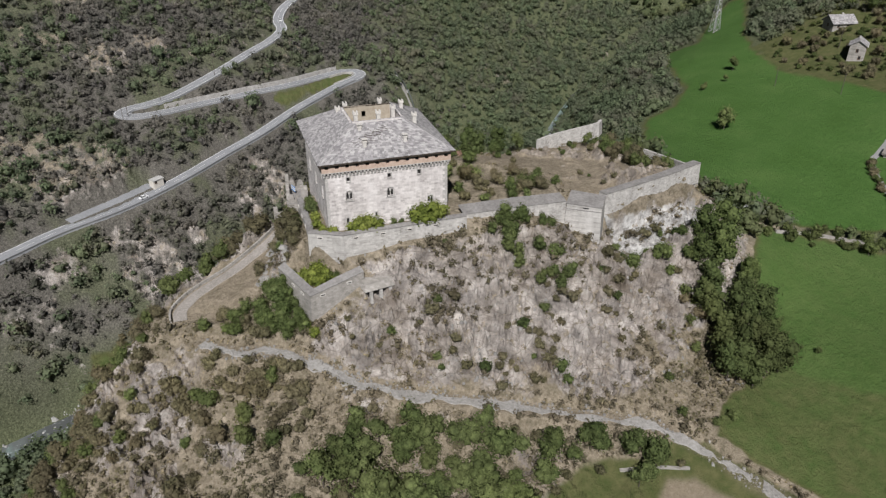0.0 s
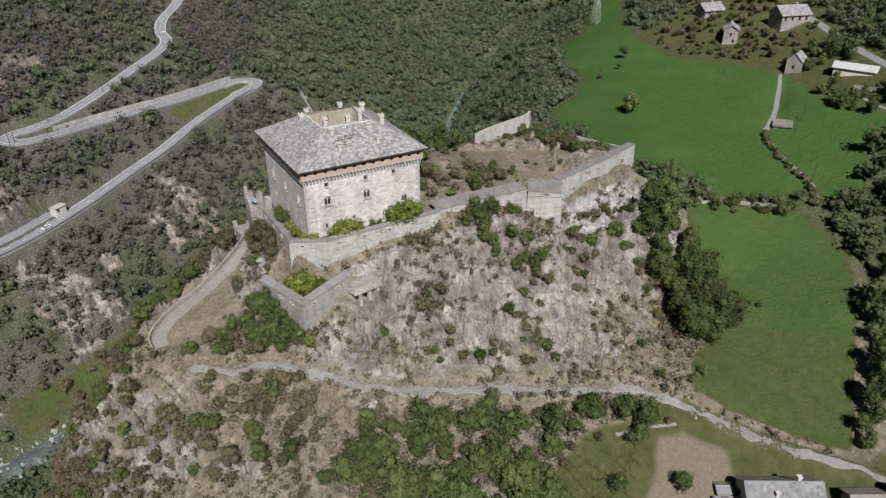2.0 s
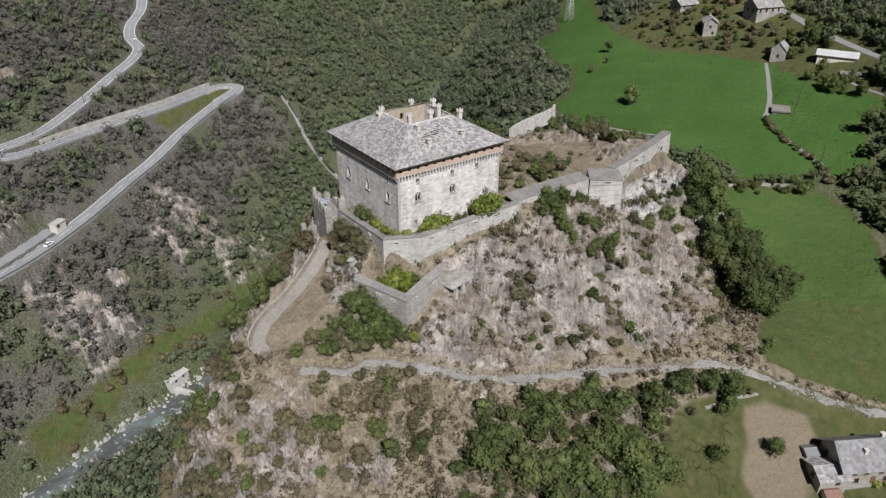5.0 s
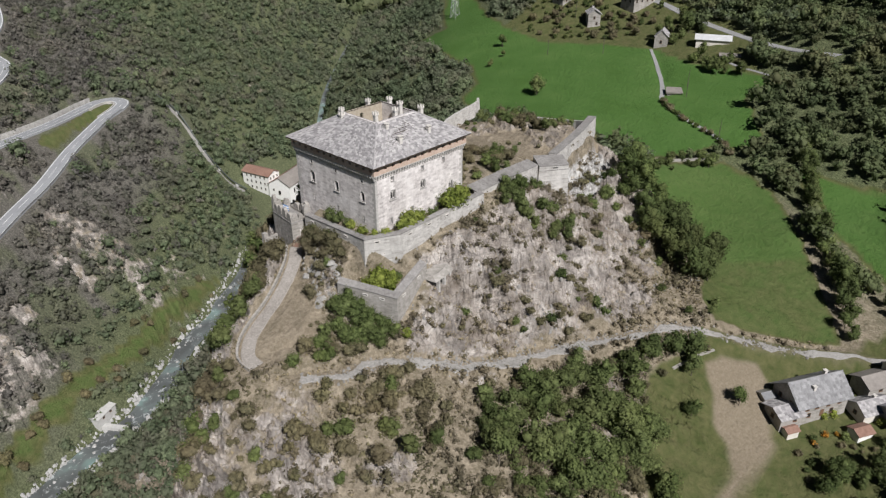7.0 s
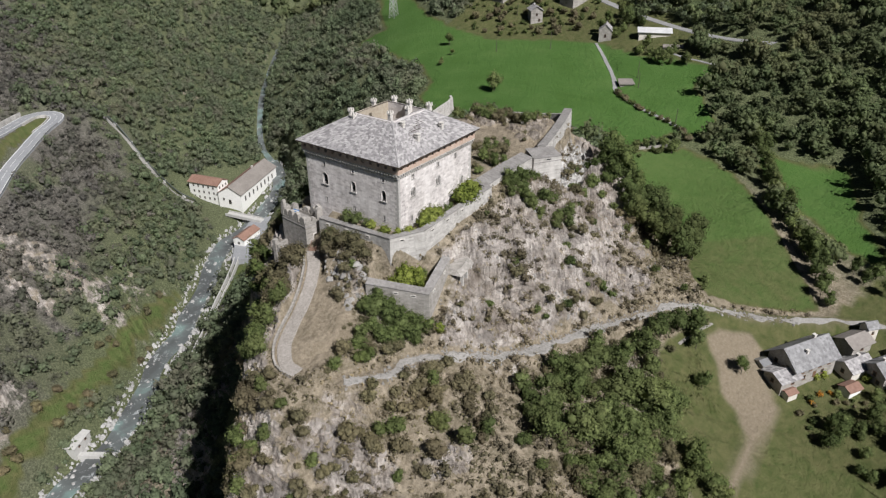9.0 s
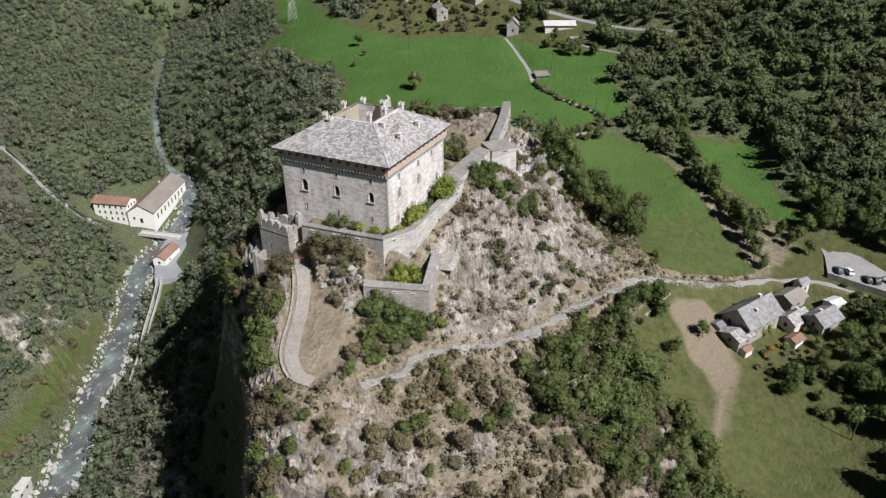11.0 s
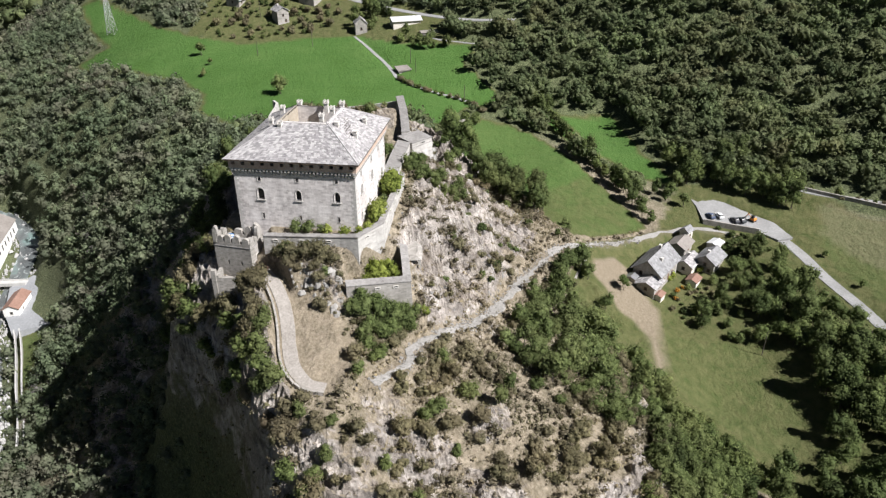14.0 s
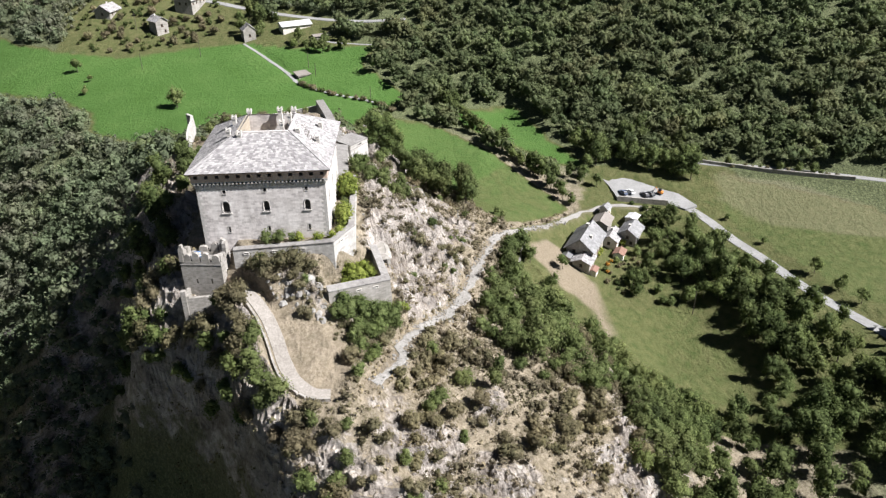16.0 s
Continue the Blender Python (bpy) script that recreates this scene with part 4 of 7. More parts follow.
def road_lines():
    pts = spline(ROAD + ROAD_TOP[1:], 6)
    for name, side, wide in (("edge_line", 3.15, 0.17), ("edge_line", -3.15, 0.17), ("centre_line", 0.0, 0.1)):
        s = Solid()
        for i in range(1, len(pts) - 2):
            if name == "centre_line" and i % 3 == 0:
                continue
            quad = []
            for j in (i, i + 1):
                d = pts[min(j + 1, len(pts) - 1)] - pts[j - 1]
                n = Vector((-d.y, d.x, 0)).normalized()
                quad += [pts[j] + n * (side + wide) + Vector((0, 0, 0.325)), pts[j] + n * (side - wide) + Vector((0, 0, 0.325))]
            s.add(quad, [(0, 1, 3, 2)])
        tagged(part(name, s.shape, M_LINE), "white painted line on the road", kind="structure")


road_lines()


def guard_rail():
    """A steel crash barrier along the valley side of the road."""
    rail = thing("crash_barrier", (-48, 321, 56), "galvanised steel crash barrier along the road", "barrier")
    pts = spline(ROAD[:13], 6)
    s, posts = Solid(), Solid()
    prev = None
    for i in range(1, len(pts) - 1):
        d = pts[i + 1] - pts[i - 1]
        n = Vector((-d.y, d.x, 0)).normalized()
        p = pts[i] - n * 3.75
        if prev is not None:
            s.prism([prev + Vector((0, 0, 0.45)), p + Vector((0, 0, 0.45)), p + n * 0.08 + Vector((0, 0, 0.45)), prev + n * 0.08 + Vector((0, 0, 0.45))],
                    [prev + Vector((0, 0, 0.8)), p + Vector((0, 0, 0.8)), p + n * 0.08 + Vector((0, 0, 0.8)), prev + n * 0.08 + Vector((0, 0, 0.8))])
        posts.box(Matrix.Translation(p + Vector((0, 0, -0.4))), 0.12, 0.12, 1.15)
        prev = p
    part("rail", s.shape, M_METAL, rail)
    part("posts", posts.shape, M_METAL, rail, kind="stuff")


guard_rail()


def retaining_walls():
    """Stone walls that carry the road in the bends."""
    for label, line, side, low, high in (("grey stone retaining wall under the hairpin bend", ROAD[11:17], 4.2, -5.5, 0.6), ("grey stone retaining wall above the road", ROAD[15:23], -4.3, -0.5, 2.6)):
        pts = spline(line, 6)
        s = Solid()
        for i in range(len(pts) - 1):
            d = pts[min(i + 2, len(pts) - 1)] - pts[max(i - 1, 0)]
            n = Vector((-d.y, d.x, 0)).normalized()
            a, b = pts[i] + n * side, pts[i + 1] + n * side
            o = n * (0.5 if side > 0 else -0.5)
            s.prism([a + Vector((0, 0, low)), b + Vector((0, 0, low)), b + o + Vector((0, 0, low)), a + o + Vector((0, 0, low))], [a + Vector((0, 0, high)), b + Vector((0, 0, high)), b + o + Vector((0, 0, high)), a + o + Vector((0, 0, high))])
        tagged(part("retaining_wall", s.shape, M_WALL), label, "wall", kind="structure")


retaining_walls()


def car_park():
    n = len(CAR_PARK)
    foot = [Vector((x, y, 0)) for x, y in CAR_PARK]
    mid = sum(foot, Vector()) / n
    s = Solid()
    # height runs down with the lane
    h = lambda p: 76.9 + 0.17 * (p.x - 119) * 0.9 + 0.02 * (p.y - 20)
    s.prism([p + Vector((0, 0, h(p) - 4)) for p in foot], [p + Vector((0, 0, h(p) + 0.12)) for p in foot])
    tagged(part("car_park", s.shape, M_LANE), "pale grey gravel car park", kind="structure")


car_park()

# ---- the castle keep ----
EAVE_S, EAVE_E, EAVE_N, EAVE_W = Vector((21.6, 148.6, 138.5)), Vector((53.8, 147.3, 138.7)), Vector((54.6, 179.6, 138.6)), Vector((21.8, 180.4, 138.5))
RIM_S, RIM_E, RIM_N, RIM_W = Vector((32.0, 158.2, 144.6)), Vector((43.6, 157.6, 144.7)), Vector((43.9, 168.8, 144.7)), Vector((32.1, 169.3, 144.6))


def inset(ring, by):
    """The ring moved inwards by so many metres (counter-clockwise from above)."""
    out = []
    n = len(ring)
    for i, p in enumerate(ring):
        a, b = ring[i - 1], ring[(i + 1) % n]
        d1, d2 = (p - a), (b - p)
        n1, n2 = Vector((-d1.y, d1.x, 0)).normalized(), Vector((-d2.y, d2.x, 0)).normalized()
        m = n1 + n2
        out.append(p + m * (by / (1 + n1.dot(n2))))
    return out


def pointed(half, spring, rise, n=6):
    """Outline of a pointed arch: half width, height of the springing, rise above it; from right foot to left foot."""
    right = [(half * math.cos(a), spring + rise * math.sin(a) ** 0.8) for a in [0.5 * math.pi * k / n for k in range(n)]]
    return [(half, 0)] + right + [(0, spring + rise)] + [(-u, z) for u, z in right[::-1]] + [(-half, 0)]


def arch_panel(s, m, width, height, half, spring, rise, depth):
    """A stone slab of width x height with an arched hole, its outer face on the x-z plane of m, facing -y."""
    n = 6
    arch = pointed(half, spring, rise, n)
    rect = [(width / 2, 0), (width / 2, height * 0.55), (width / 2, height), (0, height), (-width / 2, height), (-width / 2, height * 0.55), (-width / 2, 0)]
    pick = [0] + [1] * 3 + [2] * (n - 2) + [3] + [4] * (n - 2) + [5] * 3 + [6]
    pick = (pick + [6] * len(arch))[:len(arch)]
    for i in range(len(arch) - 1):
        a, b, c, d = arch[i], arch[i + 1], rect[pick[i + 1]], rect[pick[i]]
        ring = [a, b, c] if c == d else [a, b, c, d]
        s.prism([m @ Vector((u, 0, z)) for u, z in ring], [m @ Vector((u, depth, z)) for u, z in ring])


def keep():
    castle = thing("castle_keep", (38, 164, 121), "square pale stone castle keep with a hipped slate roof", "castle")
    outer = inset([EAVE_S, EAVE_E, EAVE_N, EAVE_W], 1.5)
    band = inset([EAVE_S, EAVE_E, EAVE_N, EAVE_W], 0.85)
    names = ("south_wall", "east_wall", "north_wall", "west_wall")
    # windows: distance along the wall from its left end as seen from outside, sill height, half width, whole height, kind
    windows = {
        "south_wall": [(5.4, 128.6, 0.8, 2.3, "twin"), (15.2, 128.3, 0.8, 2.3, "twin"), (25.0, 125.4, 0.7, 1.9, "twin"), (5.4, 133.1, 0.42, 1.2, "slit"), (15.1, 133.0, 0.42, 1.2, "slit"), (22.3, 133.0, 0.42, 1.3, "slit"), (4.7, 122.5, 0.28, 1.5, "slit"), (11.6, 123.4, 0.25, 1.2, "slit"), (20.0, 123.0, 0.25, 1.2, "slit")],
        "west_wall": [(6.0, 128.2, 0.82, 2.9, "arch"), (15.1, 128.3, 0.68, 2.6, "arch"), (24.4, 128.3, 0.68, 2.6, "arch"), (6.0, 132.9, 0.35, 0.9, "slit"), (15.1, 133.1, 0.35, 0.9, "slit"), (24.4, 133.1, 0.35, 0.9, "slit"), (6.0, 123.2, 0.25, 1.4, "slit"), (15.1, 123.0, 0.25, 1.4, "slit"), (24.4, 123.1, 0.25, 1.4, "slit")],
        "east_wall": [(8.0, 128.3, 0.85, 2.5, "twin"), (20.0, 128.3, 0.85, 2.5, "twin")],
        "north_wall": [(8.0, 128.3, 0.85, 2.5, "twin"), (20.0, 128.3, 0.85, 2.5, "twin")],
    }
    for i, name in enumerate(names):
        a, b = outer[i], outer[(i + 1) % 4]
        holes = [(u - hw, u + hw, z, z + h) for u, z, hw, h, kind in windows[name]]
        wall = part(name, pierced(a, b, 112.0, 135.35, 1.6, holes), M_KEEP, castle)
        way = (b - a).normalized()
        turn = math.degrees(math.atan2(way.y, way.x))
        for u, z, hw, h, kind in windows[name]:
            p = a + way * u
            m = pose(p.x, p.y, z, 0, 0, turn)
            s = Solid()
            if kind == "slit":
                for side in (-1, 1):
                    s.box(m @ Matrix.Translation((side * (hw + 0.09), 0.1, 0)), 0.18, 0.3, h)
                s.box(m @ Matrix.Translation((0, 0.1, h)), 2 * hw + 0.36, 0.3, 0.2)
                s.box(m @ Matrix.Translation((0, 0.08, -0.16)), 2 * hw + 0.4, 0.36, 0.16)
            else:
                wide = 2 * hw + 0.02
                arch_panel(s, m @ Matrix.Translation((0, 0.12, 0)), wide, h + 0.01, hw * 0.86, h * 0.52, h * 0.4, 0.35)
                # a proud moulding round the arch, and the sill
                line = pointed(hw * 1.12, h * 0.54, h * 0.5)
                for (u0, z0), (u1, z1) in zip(line, line[1:]):
                    s.tube(m @ Vector((u0, -0.02, z0)), m @ Vector((u1, -0.02, z1)), 0.085, 0.085, 6)
                s.box(m @ Matrix.Translation((0, 0.0, -0.2)), 2 * hw + 0.7, 0.5, 0.2)
                if kind == "twin":
                    s.tube(m @ Vector((0, 0.25, 0)), m @ Vector((0, 0.25, h * 0.6)), 0.1, 0.1, 8)
                    s.box(m @ Matrix.Translation((0, 0.25, h * 0.55)), 0.3, 0.3, 0.14)
                    s.prism([m @ Vector((u, 0.15, z)) for u, z in ((-0.12, h * 0.6), (0.12, h * 0.6), (hw * 0.6, h * 0.95), (-hw * 0.6, h * 0.95))], [m @ Vector((u, 0.4, z)) for u, z in ((-0.12, h * 0.6), (0.12, h * 0.6), (hw * 0.6, h * 0.95), (-hw * 0.6, h * 0.95))])
            part("window_surround", s.shape, M_DULL_TRIM, wall, "pale dressed stone surround")
            g = Solid().add([m @ Vector((x, 0.75, zz)) for x, zz in ((-hw, 0), (hw, 0), (hw, h), (-hw, h))], [(0, 1, 2, 3)])
            part("pane", g.shape, M_DARK, wall, "dark window opening")
        # corbel table and brick parapet
        c = Solid()
        count = round((b - a).length / 0.84)
        n_in = Vector((-way.y, way.x, 0))
        for k in range(count + 1):
            p = a + way * ((b - a).length * k / count)
            m = pose(p.x, p.y, 0, 0, 0, turn)
            for reach, z0, z1 in ((0.34, 134.8, 135.42), (0.66, 135.38, 136.15)):
                c.prism([m @ Vector((x, y, z)) for x, y, z in ((-0.19, 0.05, z0 - 0.3), (0.19, 0.05, z0 - 0.3), (0.19, 0.05, z1), (-0.19, 0.05, z1))],
                        [m @ Vector((x, y, z)) for x, y, z in ((-0.19, -reach, z0 + 0.15), (0.19, -reach, z0 + 0.15), (0.19, -reach, z1), (-0.19, -reach, z1))])
        part("corbel_table", c.shape, M_WALL, castle, "row of pale stone corbels", "stuff")
        ba, bb = band[i], band[(i + 1) % 4]
        span = (bb - ba).length
        slots = round(span / 2.35)
        gaps = [(span * (k + 0.5) / slots - 0.42, span * (k + 0.5) / slots + 0.42, 136.95, 137.75) for k in range(slots)]
        part("parapet", pierced(ba, bb, 136.15, 138.45, 0.5, gaps), M_BAND, castle, "pink brick parapet with square openings")
        floor = Solid().prism([ba + Vector((0, 0, 136.0 - ba.z)), bb + Vector((0, 0, 136.0 - bb.z)), b + n_in + Vector((0, 0, 136.0 - b.z)), a + n_in + Vector((0, 0, 136.0 - a.z))],
                              [ba + Vector((0, 0, 136.16 - ba.z)), bb + Vector((0, 0, 136.16 - bb.z)), b + n_in + Vector((0, 0, 136.16 - b.z)), a + n_in + Vector((0, 0, 136.16 - a.z))])
        part("gallery_floor", floor.shape, M_STONE_TRIM, castle)
    # corner stones, slightly proud
    for p in (outer[0], outer[1], outer[3]):
        for k in range(26):
            wide, deep = (1.15, 0.65) if k % 2 else (0.65, 1.15)
            part("quoin", Solid().box(Matrix.Translation((p.x + (wide / 2 - 0.03) * (1 if p.x < 40 else -1), p.y + (deep / 2 - 0.03) * (1 if p.y < 160 else -1), 117 + k * 0.7)), wide, deep, 0.66).shape, M_DULL_TRIM, castle)
    # roof: four slopes round an open court
    eaves, rim = [EAVE_S, EAVE_E, EAVE_N, EAVE_W], [RIM_S, RIM_E, RIM_N, RIM_W]
    for i in range(4):
        a, b, c, d = eaves[i], eaves[(i + 1) % 4], rim[(i + 1) % 4], rim[i]
        drop = Vector((0, 0, -0.3))
        deck = part("roof_slope", Solid().prism([p + drop for p in (a, b, c, d)], [a, b, c, d]).shape, M_TIMBER, castle, "timber roof deck under slates")
        part("slate_cover", slates(a, b, c, d, 0.5, 0.6, 0.04, 40 + i), M_SLATE, deck, "lichened grey stone slates", "stuff")
        s = Solid().tube(a + Vector((0, 0, 0.06)), d + Vector((0, 0, 0.08)), 0.12, 0.12, 6)
        part("hip_ridge", s.shape, M_SLATE, deck, "slate ridge over the hip")
    # court
    for i in range(4):
        a, b = rim[(i + 1) % 4], rim[i]
        part("court_wall", pierced(a, b, 121.0, 144.55, 0.6, [(4.6, 5.6, 141.6, 143.2)] if i == 2 else [(4.5, 6.0, 138.0, 140.0)]), M_TAN if i == 2 else M_KEEP, castle, "tan plastered court wall" if i == 2 else "")
    # chimneys
    for (x, y, z, h, w) in ((30.7, 169.1, 143.0, 2.05, 0.95), (33.1, 171.9, 143.0, 2.05, 0.85), (42.1, 172.0, 143.1, 2.05, 0.85), (46.9, 169.1, 143.1, 2.05, 0.9), (42.6, 161.0, 144.6, 2.05, 0.95), (38.3, 158.3, 144.6, 2.05, 0.9), (33.1, 159.6, 144.5, 2.05, 0.9), (47.1, 158.2, 143.2, 2.05, 0.95)):
        m = pose(x, y, z - 1.2, 0, 0, -2)
        s = Solid().box(m, w, w, h + 0.4)
        s.box(m @ Matrix.Translation((0, 0, h + 0.4)), w + 0.3, w + 0.3, 0.22)
        for sx in (-1, 1):
            for sy in (-1, 1):
                s.prism([m @ Vector((sx * (w / 2 - 0.05) + u, sy * (w / 2 - 0.05) + v, h + 0.62)) for u, v in ((-0.2, -0.2), (0.2, -0.2), (0.2, 0.2), (-0.2, 0.2))],
                        [m @ Vector((sx * (w / 2 - 0.05) + u, sy * (w / 2 - 0.05) + v, h + 1.25)) for u, v in ((-0.14, -0.14), (0.14, -0.14), (0.14, 0.14), (-0.14, 0.14))])
        s.box(m @ Matrix.Translation((0, 0, h + 0.62)), w * 0.5, w * 0.5, 0.3)
        chimney = part("chimney", s.shape, M_STONE_TRIM, castle, "pale plastered chimney with a notched head")
    for (x, y, z) in ((33.1, 156.0, 142.65), (33.2, 151.7, 140.55), (42.8, 151.6, 140.65)):
        m = pose(x, y, z - 1.0, 0, 0, -2)
        s = Solid().box(m, 0.8, 0.9, 2.5)
        s.box(m @ Matrix.Translation((0, 0, 2.2)), 1.15, 1.2, 0.12)
        for sx in (-1, 1):
            s.box(m @ Matrix.Translation((sx * 0.38, 0, 2.32)), 0.18, 0.7, 0.5)
        s.box(m @ Matrix.Translation((0, 0, 2.82)), 1.25, 1.15, 0.14)
        part("flue", s.shape, M_STONE_TRIM, castle, "short capped stone flue")
    return castle


keep()


# ---- curtain walls, wards and gatehouse ----
def wall_run(name, label, pts, thick=1.2, foot=6.0, coping=0.0, tilt=0.25, slot=0.0, material=None):
    """A wall along points (x, y, top), its outer face on the line and its body to the left of the way; coping: width of the sloping slab on it."""
    material = material or M_WALL
    run = thing(name, (pts[0][0], pts[0][1], pts[0][2] - foot), label, "wall")
    ring = [Vector(p) for p in pts]
    offs = []
    for i, p in enumerate(ring):
        d1 = (p - ring[i - 1]).normalized() if i else (ring[1] - p).normalized()
        d2 = (ring[i + 1] - p).normalized() if i + 1 < len(ring) else d1
        n1, n2 = Vector((-d1.y, d1.x, 0)).normalized(), Vector((-d2.y, d2.x, 0)).normalized()
        offs.append((n1 + n2) / (1 + n1.dot(n2)))
    for i in range(len(ring) - 1):
        a, b = ring[i], ring[i + 1]
        wa, wb = offs[i], offs[i + 1]
        base = Vector((0, 0, -foot))
        batter_a, batter_b = wa * -0.35, wb * -0.35
        s = Solid().prism([a + base + batter_a, b + base + batter_b, b + base + wb * thick, a + base + wa * thick], [a, b, b + wb * thick, a + wa * thick])
        part("wall_stretch", s.shape, material, run)
        if coping:
            rise = Vector((0, 0, tilt * coping))
            lip = Vector((0, 0, 0.03))
            quad = [a - wa * 0.12 + lip, b - wb * 0.12 + lip, b + wb * coping + rise + lip, a + wa * coping + rise + lip]
            length = (b - a).length
            count = max(1, round(length / 1.5))
            c = Solid()
            rs = np.random.RandomState(len(pts) + i)
            for k in range(count):
                k0, k1 = k / count, (k + 0.985) / count
                q = [quad[0].lerp(quad[1], k0), quad[0].lerp(quad[1], k1), quad[3].lerp(quad[2], k1), quad[3].lerp(quad[2], k0)]
                up = Vector((0, 0, 0.16 + rs.uniform(0, 0.05)))
                c.prism(q, [v + up for v in q])
            part("coping", c.shape, M_COPING, run, "grey stone slab coping")
        if slot and (b - a).length > 5:
            way = (b - a).normalized()
            turn = math.degrees(math.atan2(way.y, way.x))
            k = 3.0
            while k < (b - a).length - 2:
                p = a.lerp(b, k / (b - a).length)
                m = pose(p.x, p.y, p.z - 1.15, 0, 0, turn)
                t = Solid().box(m @ Matrix.Translation((0, -0.02, -0.16)), 1.3, 0.3, 0.14)
                t.box(m @ Matrix.Translation((0, -0.02, 0.32)), 1.3, 0.3, 0.14)
                for side in (-1, 1):
                    t.box(m @ Matrix.Translation((side * 0.58, -0.02, -0.02)), 0.14, 0.3, 0.34)
                hole = part("gun_slot", t.shape, M_STONE_TRIM, run, "stone-edged gun slot")
                part("opening", Solid().box(m @ Matrix.Translation((0, 0.02, -0.02)), 1.0, 0.2, 0.34).shape, M_DARK, hole)
                k += slot
    return run


wall_run("curtain_wall", "pale rubble curtain wall with a bastion below the keep", [(18.9, 172.0, 120.6), (18.4, 153.3, 121.6), (17.9, 148.9, 122.1), (25.3, 144.3, 122.4), (55.8, 144.3, 122.5)], 1.3, 16.0, 1.35, 0.12, 6.5)
wall_run("curtain_wall", "pale rubble curtain wall with a broad slab roof", [(55.8, 146.4, 121.9), (70, 147.0, 121.4), (84.6, 147.4, 120.6)], 1.2, 8.0, 3.8, 0.22)
wall_run("outer_wall", "grey rubble wall of the lower ward with slab coping", [(10.3, 150.4, 113.4), (15.5, 136.3, 112.7), (22, 137.8, 113.8), (28.6, 139.4, 115.0)], 1.3, 10.0, 1.8, 0.3, 4.2, M_RUIN)
wall_run("ridge_wall", "pale plastered wall along the rock edge", [(97.6, 149.6, 119.6), (108, 151.6, 119.9), (120, 154.2, 120.2), (133.6, 157.8, 120.7)], 2.6, 6.0, 2.7, -0.05)
wall_run("ridge_wall", "grey rubble wall at the end of the ridge", [(133.6, 157.8, 119.2), (135.5, 166, 117.2), (136, 175, 115.6), (134, 186, 114.8)], 0.8, 6.0)
wall_run("ruined_wall", "pale ruined wall at the edge of the plateau", [(101.9, 199.4, 116.8), (106, 201.0, 117.1), (111, 202.2, 117.3), (117, 202.9, 117.7), (123, 203.2, 118.2), (127, 204.0, 118.5), (129.4, 206.2, 118.6)], 0.9, 5.0)


def round_tower():
    ob = thing("wall_tower", (88, 146.5, 112), "square pale rubble wall tower with a sloping top", "tower")
    ring = [Vector((84.3, 146.6, 0)), Vector((91.6, 141.4, 0)), Vector((95.4, 146.4, 0)), Vector((88.4, 151.8, 0))]
    foot = [p + (p - Vector((90, 146.5, 0))).normalized() * 0.7 + Vector((0, 0, 105)) for p in ring]
    tops = (120.5, 120.3, 120.9, 121.2)
    part("wall", Solid().prism(foot, [p + Vector((0, 0, z)) for p, z in zip(ring, tops)]).shape, M_WALL, ob)
    lip = inset(ring, -0.12)
    part("string_course", Solid().prism([p + Vector((0, 0, 119.0)) for p in lip], [p + Vector((0, 0, 119.16)) for p in lip]).shape, M_COPING, ob)
    lid = inset(ring, -0.15)
    part("roof_slab", Solid().prism([p + Vector((0, 0, z + 0.01)) for p, z in zip(lid, tops)], [p + Vector((0, 0, z + 0.2)) for p, z in zip(lid, tops)]).shape, M_COPING, ob, "grey slab top")
    a, b = ring[0], ring[1]
    way = (b - a).normalized()
    m = pose(*(a.lerp(b, 0.55)).to_tuple()[:2], 119.6, 0, 0, math.degrees(math.atan2(way.y, way.x)))
    part("gun_slot", Solid().box(m, 1.5, 0.2, 0.3).shape, M_DARK, ob)


round_tower()


